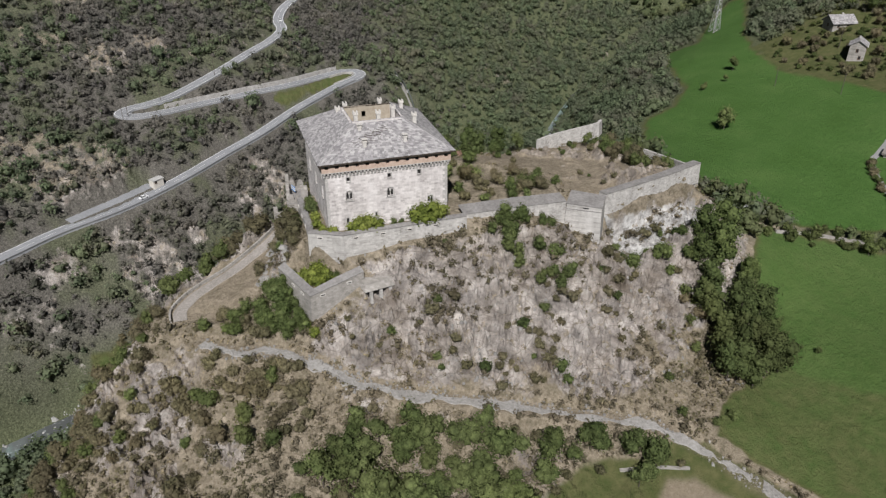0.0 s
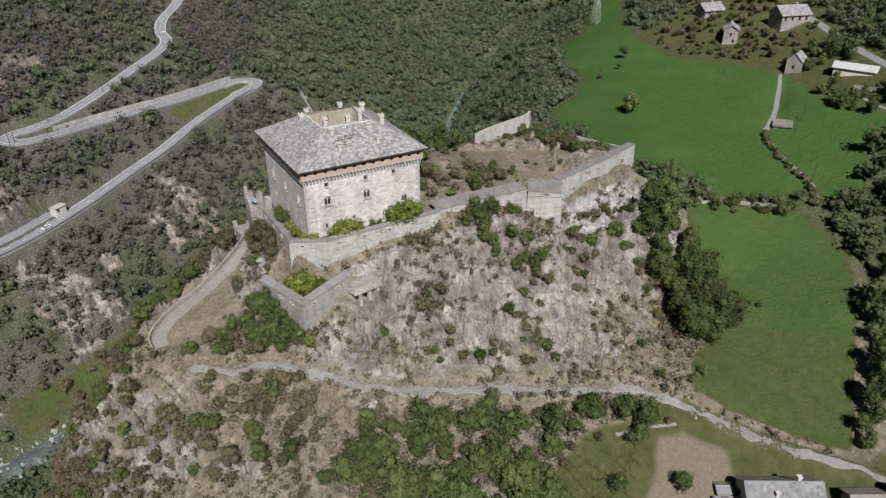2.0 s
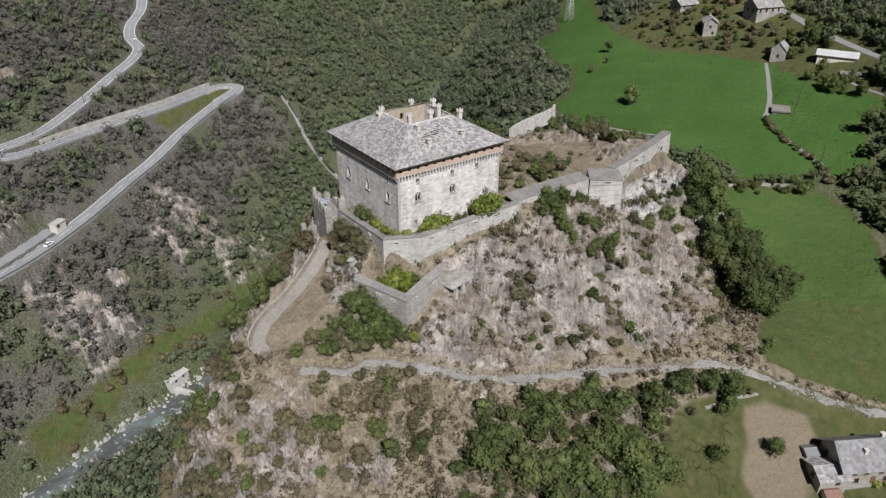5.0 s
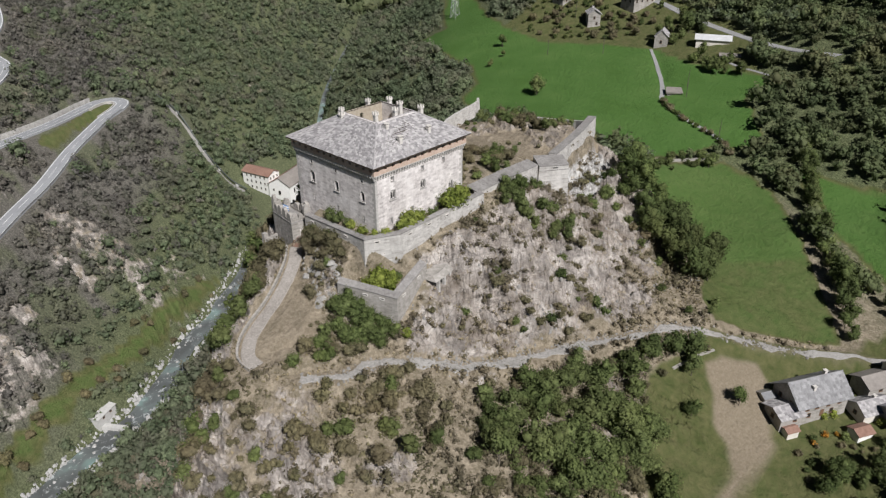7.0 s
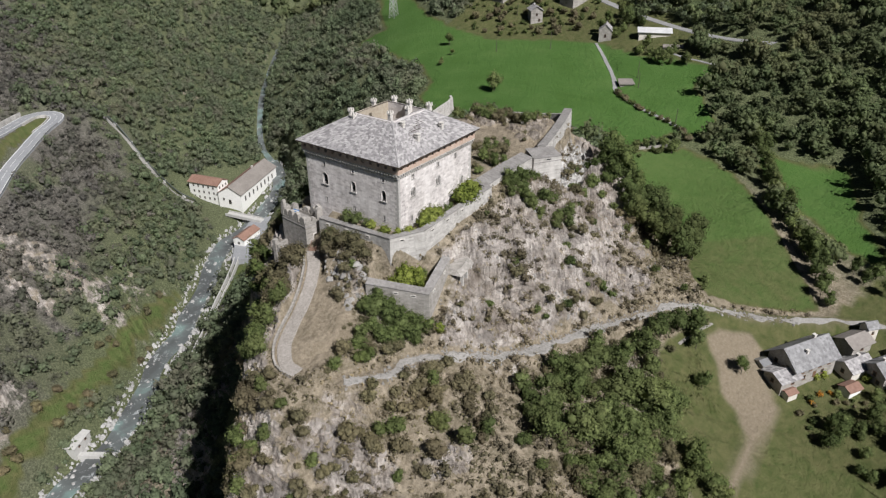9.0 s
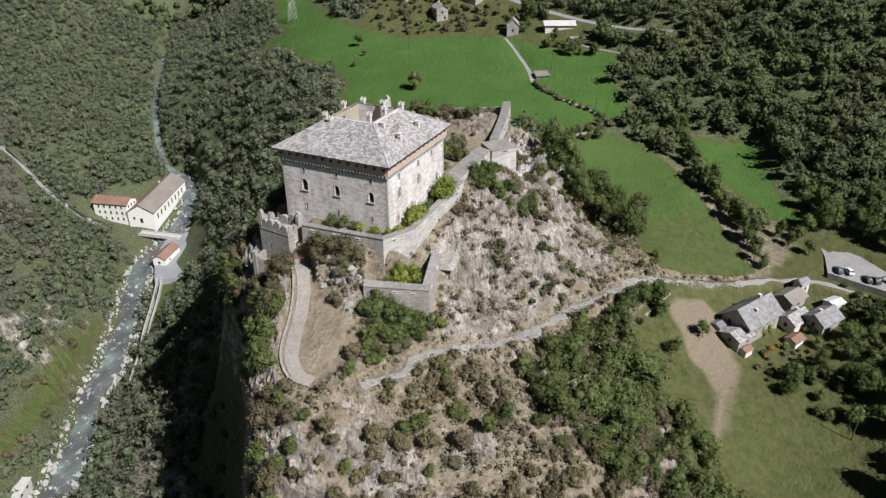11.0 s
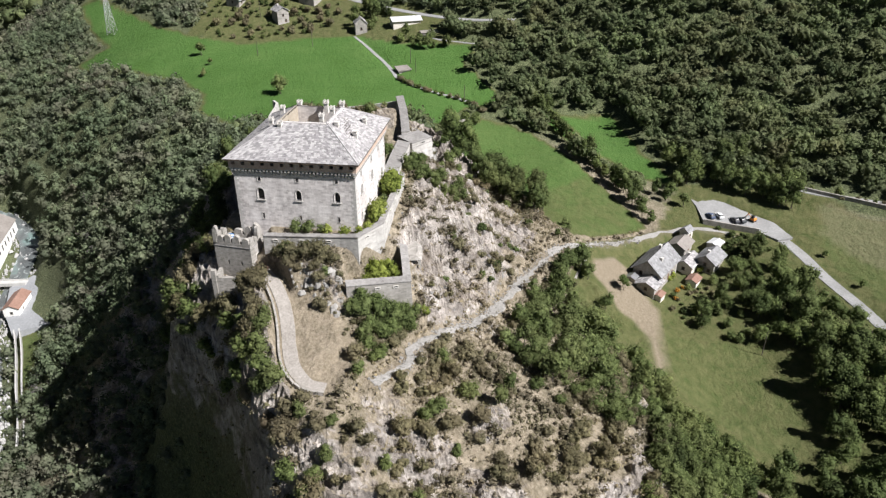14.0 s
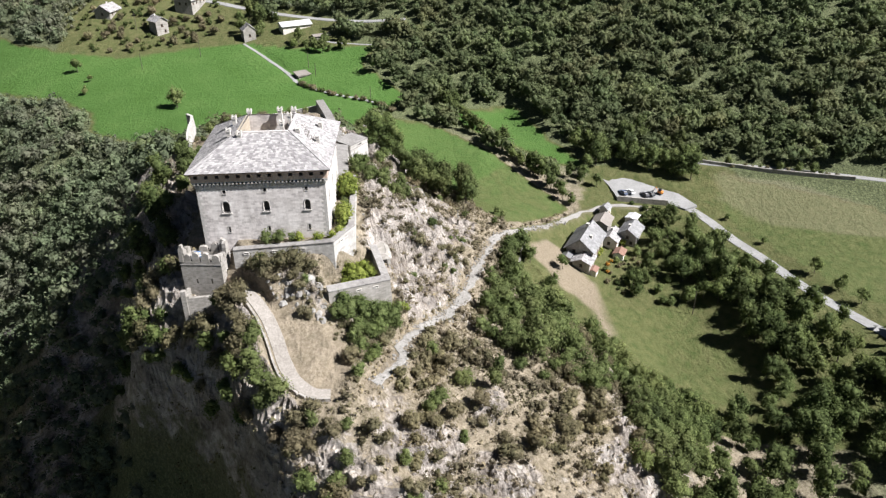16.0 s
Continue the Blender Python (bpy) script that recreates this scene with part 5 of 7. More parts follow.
def gatehouse():
    ob = thing("gatehouse", (19.5, 179, 111), "roofless ruined stone gatehouse with broken battlements", "gatehouse")
    ring = [Vector((16.4, 174.5, 0)), Vector((22.0, 173.4, 0)), Vector((23.0, 183.0, 0)), Vector((17.6, 183.8, 0))]
    names = ("south_wall", "east_wall", "north_wall", "west_wall")
    for i in range(4):
        a, b = ring[i], ring[(i + 1) % 4]
        holes = [(2.1, 3.7, 113.0, 116.0)] if i == 0 else [(3.0, 3.4, 113.4, 114.6), (6.4, 6.8, 113.4, 114.6)] if i == 3 else []
        part(names[i], pierced(a, b, 102.0, 119.2, 0.95, holes), M_RUIN, ob)
    # door arch
    way = (ring[1] - ring[0]).normalized()
    turn = math.degrees(math.atan2(way.y, way.x))
    p = ring[0] + way * 2.9
    m = pose(p.x, p.y, 113.0, 0, 0, turn)
    s = Solid()
    arch_panel(s, m @ Matrix.Translation((0, 0.06, 0)), 1.62, 3.02, 0.66, 1.9, 0.75, 0.3)
    door = part("door_arch", s.shape, M_STONE_TRIM, ob, "pale dressed stone arch")
    part("doorway", Solid().add([m @ Vector((x, 0.9, z)) for x, z in ((-0.8, 0), (0.8, 0), (0.8, 3), (-0.8, 3))], [(0, 1, 2, 3)]).shape, M_DARK, door)
    part("floor", Solid().prism([q + Vector((0, 0, 115.6)) for q in inset(ring, 0.9)], [q + Vector((0, 0, 115.9)) for q in inset(ring, 0.9)]).shape, M_RUIN, ob, "rubble floor inside")
    part("string_course", Solid().prism([q + Vector((0, 0, 118.3)) for q in inset(ring, -0.1)], [q + Vector((0, 0, 118.45)) for q in inset(ring, -0.1)]).shape, M_COPING, ob)
    # broken battlements: humps of uneven height
    rs = np.random.RandomState(5)
    humps = [(3, 0.07, 4.2, 1.3), (3, 0.2, 2.0, 1.4), (3, 0.4, 2.4, 1.7), (3, 0.63, 2.2, 1.9), (3, 0.88, 1.8, 1.7), (0, 0.2, 1.7, 1.6), (0, 0.5, 1.1, 1.2), (0, 0.82, 3.3, 1.9), (1, 0.12, 3.5, 1.9), (1, 0.33, 2.4, 1.7), (1, 0.6, 1.6, 2.2), (2, 0.3, 2.0, 1.8), (2, 0.7, 2.6, 1.5), (2, 0.92, 3.8, 1.2)]
    for side, k, h, w in humps:
        a, b = ring[side], ring[(side + 1) % 4]
        way = (b - a).normalized()
        n = Vector((-way.y, way.x, 0))
        c = a.lerp(b, k)
        turn = math.degrees(math.atan2(way.y, way.x))
        m = pose(c.x, c.y, 119.15, 0, 0, turn)
        out = [(-w / 2, 0), (w / 2, 0)] + [(w / 2 * math.cos(t) * rs.uniform(0.85, 1.05), h * (0.45 + 0.55 * math.sin(t)) * rs.uniform(0.92, 1.05)) for t in np.linspace(0.05, math.pi - 0.05, 6)]
        part("merlon", Solid().prism([m @ Vector((u, 0.02, z)) for u, z in out], [m @ Vector((u, 0.9, z)) for u, z in out]).shape, M_RUIN, ob, "rounded ruined merlon")
    # low forework towards the slope
    fore = [Vector((13.6, 183.0, 0)), Vector((14.2, 176.0, 0)), Vector((16.4, 175.6, 0)), Vector((17.4, 183.4, 0))]
    for a, b in zip(fore[:2], fore[1:3]):
        part("forework_wall", pierced(a, b, 101.0, 111.6, 0.8, []), M_RUIN, ob)
    a, b = fore[3], fore[0]
    part("forework_wall", pierced(a, b, 101.0, 112.2, 0.8, []), M_RUIN, ob)
    part("forework_post", Solid().box(Matrix.Translation((13.9, 183.3, 101)), 1.1, 1.1, 12.6).shape, M_RUIN, ob)


gatehouse()


def footbridge():
    ob = thing("footbridge", (17.2, 172.6, 112.6), "short brown timber footbridge to the castle gate", "bridge")
    a, b = Vector((19.3, 174.0, 113.25)), Vector((14.6, 171.0, 113.65))
    way = (b - a).normalized()
    n = Vector((-way.y, way.x, 0)).normalized()
    s_rail = Solid()
    count = 12
    for k in range(count):
        p, q = a.lerp(b, k / count), a.lerp(b, (k + 0.9) / count)
        ring = [p - n * 0.9, q - n * 0.9, q + n * 0.9, p + n * 0.9]
        part("plank", Solid().prism([v - Vector((0, 0, 0.1)) for v in ring], ring).shape, M_PLANK, ob)
    for side in (-1, 1):
        part("beam", Solid().prism([v - Vector((0, 0, 0.45)) for v in (a + n * side * 0.8, b + n * side * 0.8, b + n * side * 0.62, a + n * side * 0.62)], [v - Vector((0, 0, 0.1)) for v in (a + n * side * 0.8, b + n * side * 0.8, b + n * side * 0.62, a + n * side * 0.62)]).shape, M_PLANK, ob)
        for k in range(4):
            p = a.lerp(b, k / 3) + n * side * 0.85
            part("post", Solid().box(Matrix.Translation(p), 0.1, 0.1, 1.0).shape, M_PLANK, ob)
        part("handrail", Solid().tube(a + n * side * 0.85 + Vector((0, 0, 1.0)), b + n * side * 0.85 + Vector((0, 0, 1.0)), 0.05, 0.05, 6).shape, M_PLANK, ob)


M_PLANK = surface("reddish weathered planks", (0.14, 0.075, 0.05), (0.21, 0.125, 0.09), (0.29, 0.19, 0.14), 0.3, 0.8)
footbridge()


def ramp_parapet():
    ob = thing("ramp_parapet", (-8, 161, 105), "low rubble parapet along the ramp's outer edge", "wall")
    pts = spline(RAMP, 3)
    for i in range(len(pts) - 1):
        d = pts[min(i + 2, len(pts) - 1)] - pts[max(i - 1, 0)]
        n = Vector((d.y, -d.x, 0)).normalized()
        a, b = pts[i] + n * 2.0, pts[i + 1] + n * 2.0
        o = n * 0.45
        part("wall_stretch", Solid().prism([a - Vector((0, 0, 3)), a + o - Vector((0, 0, 3)), b + o - Vector((0, 0, 3)), b - Vector((0, 0, 3))], [a + Vector((0, 0, 0.75)), a + o + Vector((0, 0, 0.75)), b + o + Vector((0, 0, 0.75)), b + Vector((0, 0, 0.75))]).shape, M_RUIN, ob)


ramp_parapet()


def flag():
    ob = thing("flag", (18.6, 180.5, 115.9), "blue and white striped flag on a pole", "flag")
    part("pole", Solid().tube((18.6, 180.5, 115.9), (18.6, 180.5, 121.2), 0.05, 0.04, 6).shape, M_METAL, ob)
    m_blue = surface("blue cloth", (0.05, 0.16, 0.4), (0.07, 0.2, 0.46), (0.1, 0.25, 0.5), 0.4, 0.8, bump=0.05)
    for k in range(5):
        s = Solid()
        cols = 6
        v = [(18.6 + 0.05 + 1.5 * c / cols * 0.55, 180.5 - 1.5 * c / cols * 0.8 + 0.1 * math.sin(c * 1.4), 121.1 - 0.3 * k - dz - 0.5 * (c / cols)) for c in range(cols + 1) for dz in (0, 0.3)]
        s.add(v, [(2 * c, 2 * c + 1, 2 * c + 3, 2 * c + 2) for c in range(cols)])
        part("stripe", s.shape, m_blue if k % 2 == 0 else M_PLASTER, ob)


flag()

# ---- houses ----
M_SHUTTER = surface("brown shutter wood", (0.09, 0.05, 0.03), (0.15, 0.085, 0.05), (0.2, 0.12, 0.075), 0.3, 0.7)
M_RENDER = surface("cream render", (0.5, 0.46, 0.4), (0.6, 0.56, 0.5), (0.68, 0.65, 0.6), 1.0, 0.9, bump=0.1)


def gabled(name, label, at, turn, length, width, eave, ridge, wall_mat, roof_mat, windows=(), chimneys=(), over=0.6, slate_row=0.7, foot=2.5, hip=0.0, group="", slate=True, door=None, seed=1, far_mat=None):
    """A house with its ridge along local x. windows: (side, u, sill, w, h); sides: 's' and 'n' long, 'e' and 'w' ends."""
    x, y, z = at
    ob = thing(name, at, label, "house", group)
    m = pose(x, y, z, 0, 0, turn)
    hl, hw = length / 2, width / 2
    body = Solid()
    low, high = [(-hl, -hw), (hl, -hw), (hl, hw), (-hl, hw)], eave
    ring = [(-hw, -foot), (hw, -foot), (hw, eave), (0, ridge - 0.05), (-hw, eave)]
    hl2 = hl - hip
    if hip:
        ring = [(-hw, -foot), (hw, -foot), (hw, eave), (-hw, eave)]
    body.prism([m @ Vector((-hl, u, v)) for u, v in ring], [m @ Vector((hl, u, v)) for u, v in ring])
    wall = part("wall", body.shape, wall_mat, ob)
    up = (ridge - eave) / hw
    for side in (-1, 1):
        e = [Vector((-hl - over, side * (hw + over), eave - up * over)), Vector((hl + over, side * (hw + over), eave - up * over)), Vector((hl2 + (0 if hip else over), 0, ridge)), Vector((-hl2 - (0 if hip else over), 0, ridge))]
        e = [m @ p for p in e]
        deck = part("roof_slope", Solid().prism(e, [p + Vector((0, 0, 0.18)) for p in e]).shape, far_mat if far_mat and side > 0 else roof_mat, ob)
        if slate:
            q = [p + Vector((0, 0, 0.19)) for p in (e if side < 0 else [e[1], e[0], e[3], e[2]])]
            part("slate_cover", slates(*q, slate_row, 0.75, 0.06, seed + 20 + 10 * side), roof_mat, deck, "", "stuff")
    if hip:
        for side in (-1, 1):
            e = [m @ p for p in (Vector((side * (hl + over), -hw - over, eave - up * over)), Vector((side * (hl + over), hw + over, eave - up * over)), Vector((side * hl2, 0, ridge)))]
            part("roof_slope", Solid().prism(e, [p + Vector((0, 0, 0.18)) for p in e]).shape, roof_mat, ob)
    part("ridge_cap", Solid().tube(m @ Vector((-hl2 - (0 if hip else over), 0, ridge + 0.16)), m @ Vector((hl2 + (0 if hip else over), 0, ridge + 0.16)), 0.14, 0.14, 6).shape, roof_mat, ob)
    turns = {"s": (0, -hw, 0), "n": (180, -hw, 0), "e": (90, -hl, 0), "w": (-90, -hl, 0)}
    for side, u, sill, w, h in windows:
        a, off, _ = turns[side]
        k = m @ pose(0, 0, 0, 0, 0, a) @ Matrix.Translation((u, off, sill))
        s = Solid()
        for sx in (-1, 1):
            s.box(k @ Matrix.Translation((sx * (w / 2 + 0.06), 0, 0)), 0.12, 0.14, h)
        s.box(k @ Matrix.Translation((0, 0, h)), w + 0.24, 0.14, 0.12)
        s.box(k @ Matrix.Translation((0, -0.06, -0.1)), w + 0.4, 0.3, 0.1)
        part("window", s.shape, M_SHUTTER if wall_mat is not M_PLASTER else M_STONE_TRIM, wall)
        part("pane", Solid().box(k, w, 0.06, h).shape, M_DARK, wall, "dark window pane")
    if door:
        side, u, w, h = door
        a, off, _ = turns[side]
        k = m @ pose(0, 0, 0, 0, 0, a) @ Matrix.Translation((u, off, 0))
        part("door", Solid().box(k, w, 0.12, h).shape, M_SHUTTER, ob, "brown wooden door")
    for u, v, h, w in chimneys:
        k = m @ Matrix.Translation((u, v, ridge - abs(v) * up - 0.4))
        s = Solid().box(k, w, w, h + 0.4).box(k @ Matrix.Translation((0, 0, h + 0.4)), w + 0.3, w + 0.3, 0.14)
        part("chimney", s.shape, M_STONE_TRIM, ob, "small pale chimney")
    return ob


# farm under the castle rock
gabled("farmhouse", "large old stone farmhouse with pale slate roof", (95.0, 64.6, 72.4), -31, 15.5, 9.6, 5.0, 8.9, M_RUIN, M_SLATE_PALE,
       [("s", -5, 3.0, 0.9, 1.2), ("s", -2, 3.0, 0.9, 1.2), ("s", 1.5, 3.0, 0.9, 1.2), ("s", 5, 3.0, 0.9, 1.2), ("w", -2, 3.2, 0.9, 1.1), ("w", 2, 3.2, 0.9, 1.1), ("s", -4, 0.6, 0.9, 1.2), ("s", 3, 0.6, 0.9, 1.2)], [(3.5, 0.6, 1.4, 0.8), (-2, -2.4, 1.2, 0.7)], 0.9, seed=3, door=("s", 0, 1.2, 2.1))
gabled("farm_annex", "small stone annex with grey slate roof", (85.4, 67.7, 71.2), -31, 6.6, 6.2, 3.9, 5.2, M_RUIN, M_SLATE, [("s", 1, 2.2, 0.9, 1.2), ("w", 0, 2.2, 0.9, 1.1)], [], 0.7, seed=4)
gabled("farm_shed", "low shed with pale sheet roof", (87.6, 73.2, 73.2), -31, 3.2, 3.2, 2.2, 2.9, M_RUIN, M_METAL, [], [], 0.3, slate=False)
gabled("cottage", "grey stone cottage with slate roof", (103.2, 52.0, 70.3), -31, 8.5, 6, 3.8, 5.6, M_RENDER, M_SLATE, [("w", 0, 2.0, 0.9, 1.1), ("n", 1.5, 2.0, 0.9, 1.1)], [(1, 0.3, 1.0, 0.7)], 0.6, seed=6)
gabled("cottage", "stone cottage with pale slate roof and brown timber gable", (104.8, 44.2, 71.2), -34, 9, 6.6, 4.2, 6.4, M_RUIN, M_SLATE_PALE, [("s", -2, 2.2, 0.9, 1.1), ("w", 0, 2.4, 0.9, 1.1), ("w", 1.6, 0.4, 0.9, 1.1)], [(-2, 0.2, 1.0, 0.7)], 0.8, seed=7)
gabled("barn", "small dark-roofed stone barn", (110.5, 53.8, 74.0), -30, 8, 6, 3.2, 4.8, M_RUIN, M_ROOF_GREY, [("s", 0, 1.4, 0.9, 1.0)], [], 0.7, slate=False)
gabled("garage", "low shed with pale flat roof", (113.0, 41.0, 74.4), -40, 5, 4, 2.4, 2.9, M_RENDER, M_ROOF_WHITE, [], [], 0.3, slate=False)
gabled("dovecote", "narrow pale stone hut beside the path", (116.5, 51.0, 76.0), -40, 3.6, 3.2, 3.6, 4.8, M_RENDER, M_SLATE_PALE, [("s", 0, 1.6, 0.6, 0.8)], [], 0.4, seed=9)
gabled("garden_shed", "small shed with reddish brown roof", (95.0, 51.2, 69.2), -31, 4.6, 3.6, 2.4, 3.2, M_PLASTER, M_ROOF_RED, [], [], 0.4, slate=False)
gabled("porch", "small pinkish sheet-roofed porch", (82.6, 64.6, 70.0), -31, 3.4, 2.6, 2.2, 2.7, M_RENDER, M_ROOF_RED, [], [], 0.3, slate=False)

# mill by the river
gabled("mill_house", "white four-storey mill house with brown roof", (153, 398.5, 16), 104, 20.5, 10, 12.0, 14.2, M_PLASTER, M_ROOF_RED,
       [("n", u, s, 1.0, 1.5) for s in (2.0, 5.6, 9.2) for u in (-7, -3.6, 0, 3.6, 7)] + [("w", u, s, 1.0, 1.5) for s in (5.6, 9.2) for u in (-3, 0, 3)], [], 0.7, slate=False, foot=5)
gabled("mill_hall", "long white mill hall with brown and grey roof", (174, 387.5, 16), 20, 46, 15, 8.0, 12.5, M_PLASTER, M_ROOF_GREY,
       [("s", u, 2.4, 1.4, 3.0) for u in (-18, -13, -8, -3, 2, 7, 12, 17)] + [("w", 0, 1.5, 1.6, 2.6), ("w", -4, 3.5, 1.0, 1.4)], [(10, 2, 1.2, 0.9)], 0.6, slate=False, foot=6, far_mat=M_ROOF_RED)
gabled("river_cabin", "small white cabin with brown roof by the river", (133.5, 345.5, 11.5), 14, 15, 7, 4.2, 6.0, M_PLASTER, M_ROOF_RED, [("w", 0, 1.2, 1.2, 1.4), ("s", -3, 1.2, 1.0, 1.2)], [], 0.5, slate=False, foot=3)
gabled("weir_hut", "low flat-roofed concrete weir hut on the river bank", (-6.5, 288.5, 2.6), 26, 10, 7, 1.7, 2.0, M_CONCRETE, M_CONCRETE, [("s", -2, 0.4, 0.9, 0.8), ("s", 2, 0.4, 0.9, 0.8)], [], 0.35, slate=False, foot=4)

# hamlet above the meadows
gabled("stone_house", "tall narrow stone house with slate roof", (298, 259, 112.5), 40, 9, 7, 7.6, 9.8, M_RUIN, M_SLATE, [("s", -2, 4.6, 0.9, 1.3), ("s", 2, 4.6, 0.9, 1.3), ("w", 0, 4.6, 0.9, 1.3), ("w", 1.5, 1.4, 0.9, 1.3)], [(2, 0.3, 1.0, 0.7)], 0.7, seed=11)
gabled("large_house", "large hamlet house with blue grey roof and balcony", (325, 246, 120.5), -18, 16, 11, 7.0, 10.6, M_RUIN, M_SLATE, [("s", u, 4.2, 1.0, 1.4) for u in (-6, -2, 2, 6)] + [("w", -2, 4.0, 1.0, 1.4), ("w", 2, 4.0, 1.0, 1.4)], [(3, 0.4, 1.2, 0.8)], 0.9, seed=12)
gabled("white_roof_barn", "long low barn with white sheet roof", (286, 182, 114.5), -66, 16, 8, 4.2, 5.6, M_RENDER, M_ROOF_WHITE, [("n", -3, 1.4, 1.0, 1.2), ("n", 2, 1.4, 1.0, 1.2)], [], 0.9, slate=False)
gabled("ruined_barn", "ruined grey stone barn with steep roof", (281, 207, 111.5), 20, 8, 6.5, 6.0, 9.0, M_RUIN, M_SLATE, [("w", 0, 2.5, 0.9, 1.3)], [], 0.4, seed=13)
gabled("low_barn", "low stone shelter with flat slab roof", (272, 167, 112.5), -66, 9, 5, 2.6, 3.2, M_RUIN, M_ROOF_GREY, [], [], 0.5, slate=False)
gabled("chalet", "chalet with broad grey roof on the slope", (318, 292, 118), -12, 12, 9, 5.0, 8.0, M_RUIN, M_SLATE, [("s", -3, 2.6, 1.0, 1.3), ("s", 2, 2.6, 1.0, 1.3), ("w", 0, 2.6, 1.0, 1.3)], [(1, 0.2, 1.0, 0.7)], 1.0, seed=14)
gabled("field_hut", "white-roofed hut behind the castle ridge", (152, 161, 99.2), 30, 7, 5.5, 3.6, 5.6, M_RENDER, M_ROOF_WHITE, [("s", 0, 1.4, 0.9, 1.0)], [(1, 0, 0.8, 0.5)], 0.6, slate=False)
gabled("roadside_hut", "small grey flat-roofed hut by the road", (-28, 342.5, 60), 38, 5.5, 3.6, 2.4, 2.7, M_RENDER, M_CONCRETE, [("s", -1.5, 1.0, 0.9, 1.0)], [], 0.3, slate=False)
gabled("distant_house", "pale distant house on the far slope", (80, 640, 126), -10, 14, 9, 6, 8.6, M_RENDER, M_ROOF_RED, [("s", -4, 2, 1, 1.4), ("s", 0, 2, 1, 1.4), ("s", 4, 2, 1, 1.4)], [], 0.8, slate=False)
gabled("distant_house", "pale distant house with red roof", (104, 655, 128), 12, 11, 8, 5.4, 8, M_RENDER, M_ROOF_RED, [("s", -2, 2, 1, 1.4), ("s", 2, 2, 1, 1.4)], [], 0.8, slate=False)


def ruined_shed():
    ob = thing("slab_shed", (233, 176, 102.8), "low mossy slab-roofed stone shed on the meadow", "shed")
    m = pose(233, 175, 102.6, 0, 0, -58)
    part("wall", Solid().box(m @ Matrix.Translation((0, 0, -1)), 6, 4.6, 2.8).shape, M_RUIN, ob)
    part("roof", Solid().prism([m @ Vector(p) for p in ((-3.6, -2.8, 1.2), (3.8, -3, 1.7), (3.4, 2.8, 2.7), (-3.6, 2.8, 2.7))], [m @ Vector(p) for p in ((-3.8, -3, 2.0), (3.8, -3, 2.0), (3.4, 2.8, 3.0), (-3.6, 2.8, 3.0))]).shape, M_ROOF_GREY, ob)


ruined_shed()


def loggia():
    """Three pale stone pillars under a rock arch below the curtain wall."""
    ob = thing("rock_loggia", (33.5, 137.2, 110), "pale stone arcade built under the rock", "arcade")
    m = pose(33.0, 136.7, 109.4, 0, 0, 8)
    part("back_wall", Solid().box(m @ Matrix.Translation((0, 1.5, -3)), 8.0, 1.2, 5.6).shape, M_RUIN, ob)
    for u in (-3.6, -1.2, 1.2):
        part("pillar", Solid().box(m @ Matrix.Translation((u, 0.2, -4)), 0.7, 0.7, 6.2).shape, M_WALL, ob)
    part("lintel", Solid().prism([m @ Vector(q) for q in ((-5.4, 5, 1.9), (-5.2, -0.3, 2.1), (-3.0, -0.6, 2.3), (1.0, -0.5, 2.3), (3.4, -0.1, 2.0), (3.8, 5, 1.9))], [m @ Vector(q) for q in ((-5.0, 5, 3.6), (-4.6, 1.2, 3.2), (-3.0, 0.6, 3.5), (1.0, 0.8, 3.7), (2.8, 1.3, 3.3), (3.4, 5, 3.7))]).shape, M_RUIN, ob)
    # near-black sheet before the back wall, standing in for the recess's shade
    part("opening", Solid().box(m @ Matrix.Translation((-0.9, 0.86, 0.0)), 6.6, 0.06, 2.2).shape, M_DARK, ob)


loggia()


def mill_yard():
    s = Solid().prism([(123, 321, 8), (131, 319, 8), (156, 341, 9), (160, 355, 9), (148, 360, 8), (128, 349, 8), (114, 336, 8)], [(123, 321, 12.3), (131, 319, 12.6), (156, 341, 13.4), (160, 355, 13.2), (148, 360, 12.6), (128, 349, 11.9), (114, 336, 11.4)])
    tagged(part("mill_yard", s.shape, M_ASPHALT), "pale tarmac yard beside the river", kind="structure")
    ob = thing("river_bridge", (150, 366, 12), "grey concrete bridge across the river", "bridge")
    a, b = Vector((147, 377, 14.2)), Vector((153, 354, 13.2))
    n = Vector((0.95, 0.27, 0)) * 2.2
    part("deck", Solid().prism([p - Vector((0, 0, 0.8)) for p in (a - n, b - n, b + n, a + n)], [a - n, b - n, b + n, a + n]).shape, M_CONCRETE, ob)
    for side in (-1, 1):
        part("parapet", Solid().prism([a + n * side, b + n * side, b + n * side * 0.9, a + n * side * 0.9], [p + Vector((0, 0, 0.9)) for p in (a + n * side, b + n * side, b + n * side * 0.9, a + n * side * 0.9)]).shape, M_CONCRETE, ob)
    s = Solid()
    line = spline([(116, 336.5, 11.2), (111, 332.8, 10.5), (100, 325, 9.6), (81, 312.5, 8.2), (68, 303, 7.2), (52, 293, 6.0)], 5)
    for p, q in zip(line, line[1:]):
        d = (q - p).normalized()
        k = Vector((-d.y, d.x, 0))
        for o in (0.0, 2.2):
            s.prism([v + k * (o + e) - Vector((0, 0, 2)) for v, e in ((p, 0), (q, 0), (q, 0.5), (p, 0.5))], [v + k * (o + e) + Vector((0, 0, 0.6)) for v, e in ((p, 0), (q, 0), (q, 0.5), (p, 0.5))])
    tagged(part("mill_race", s.shape, M_CONCRETE), "narrow concrete mill race beside the river", kind="structure")


mill_yard()


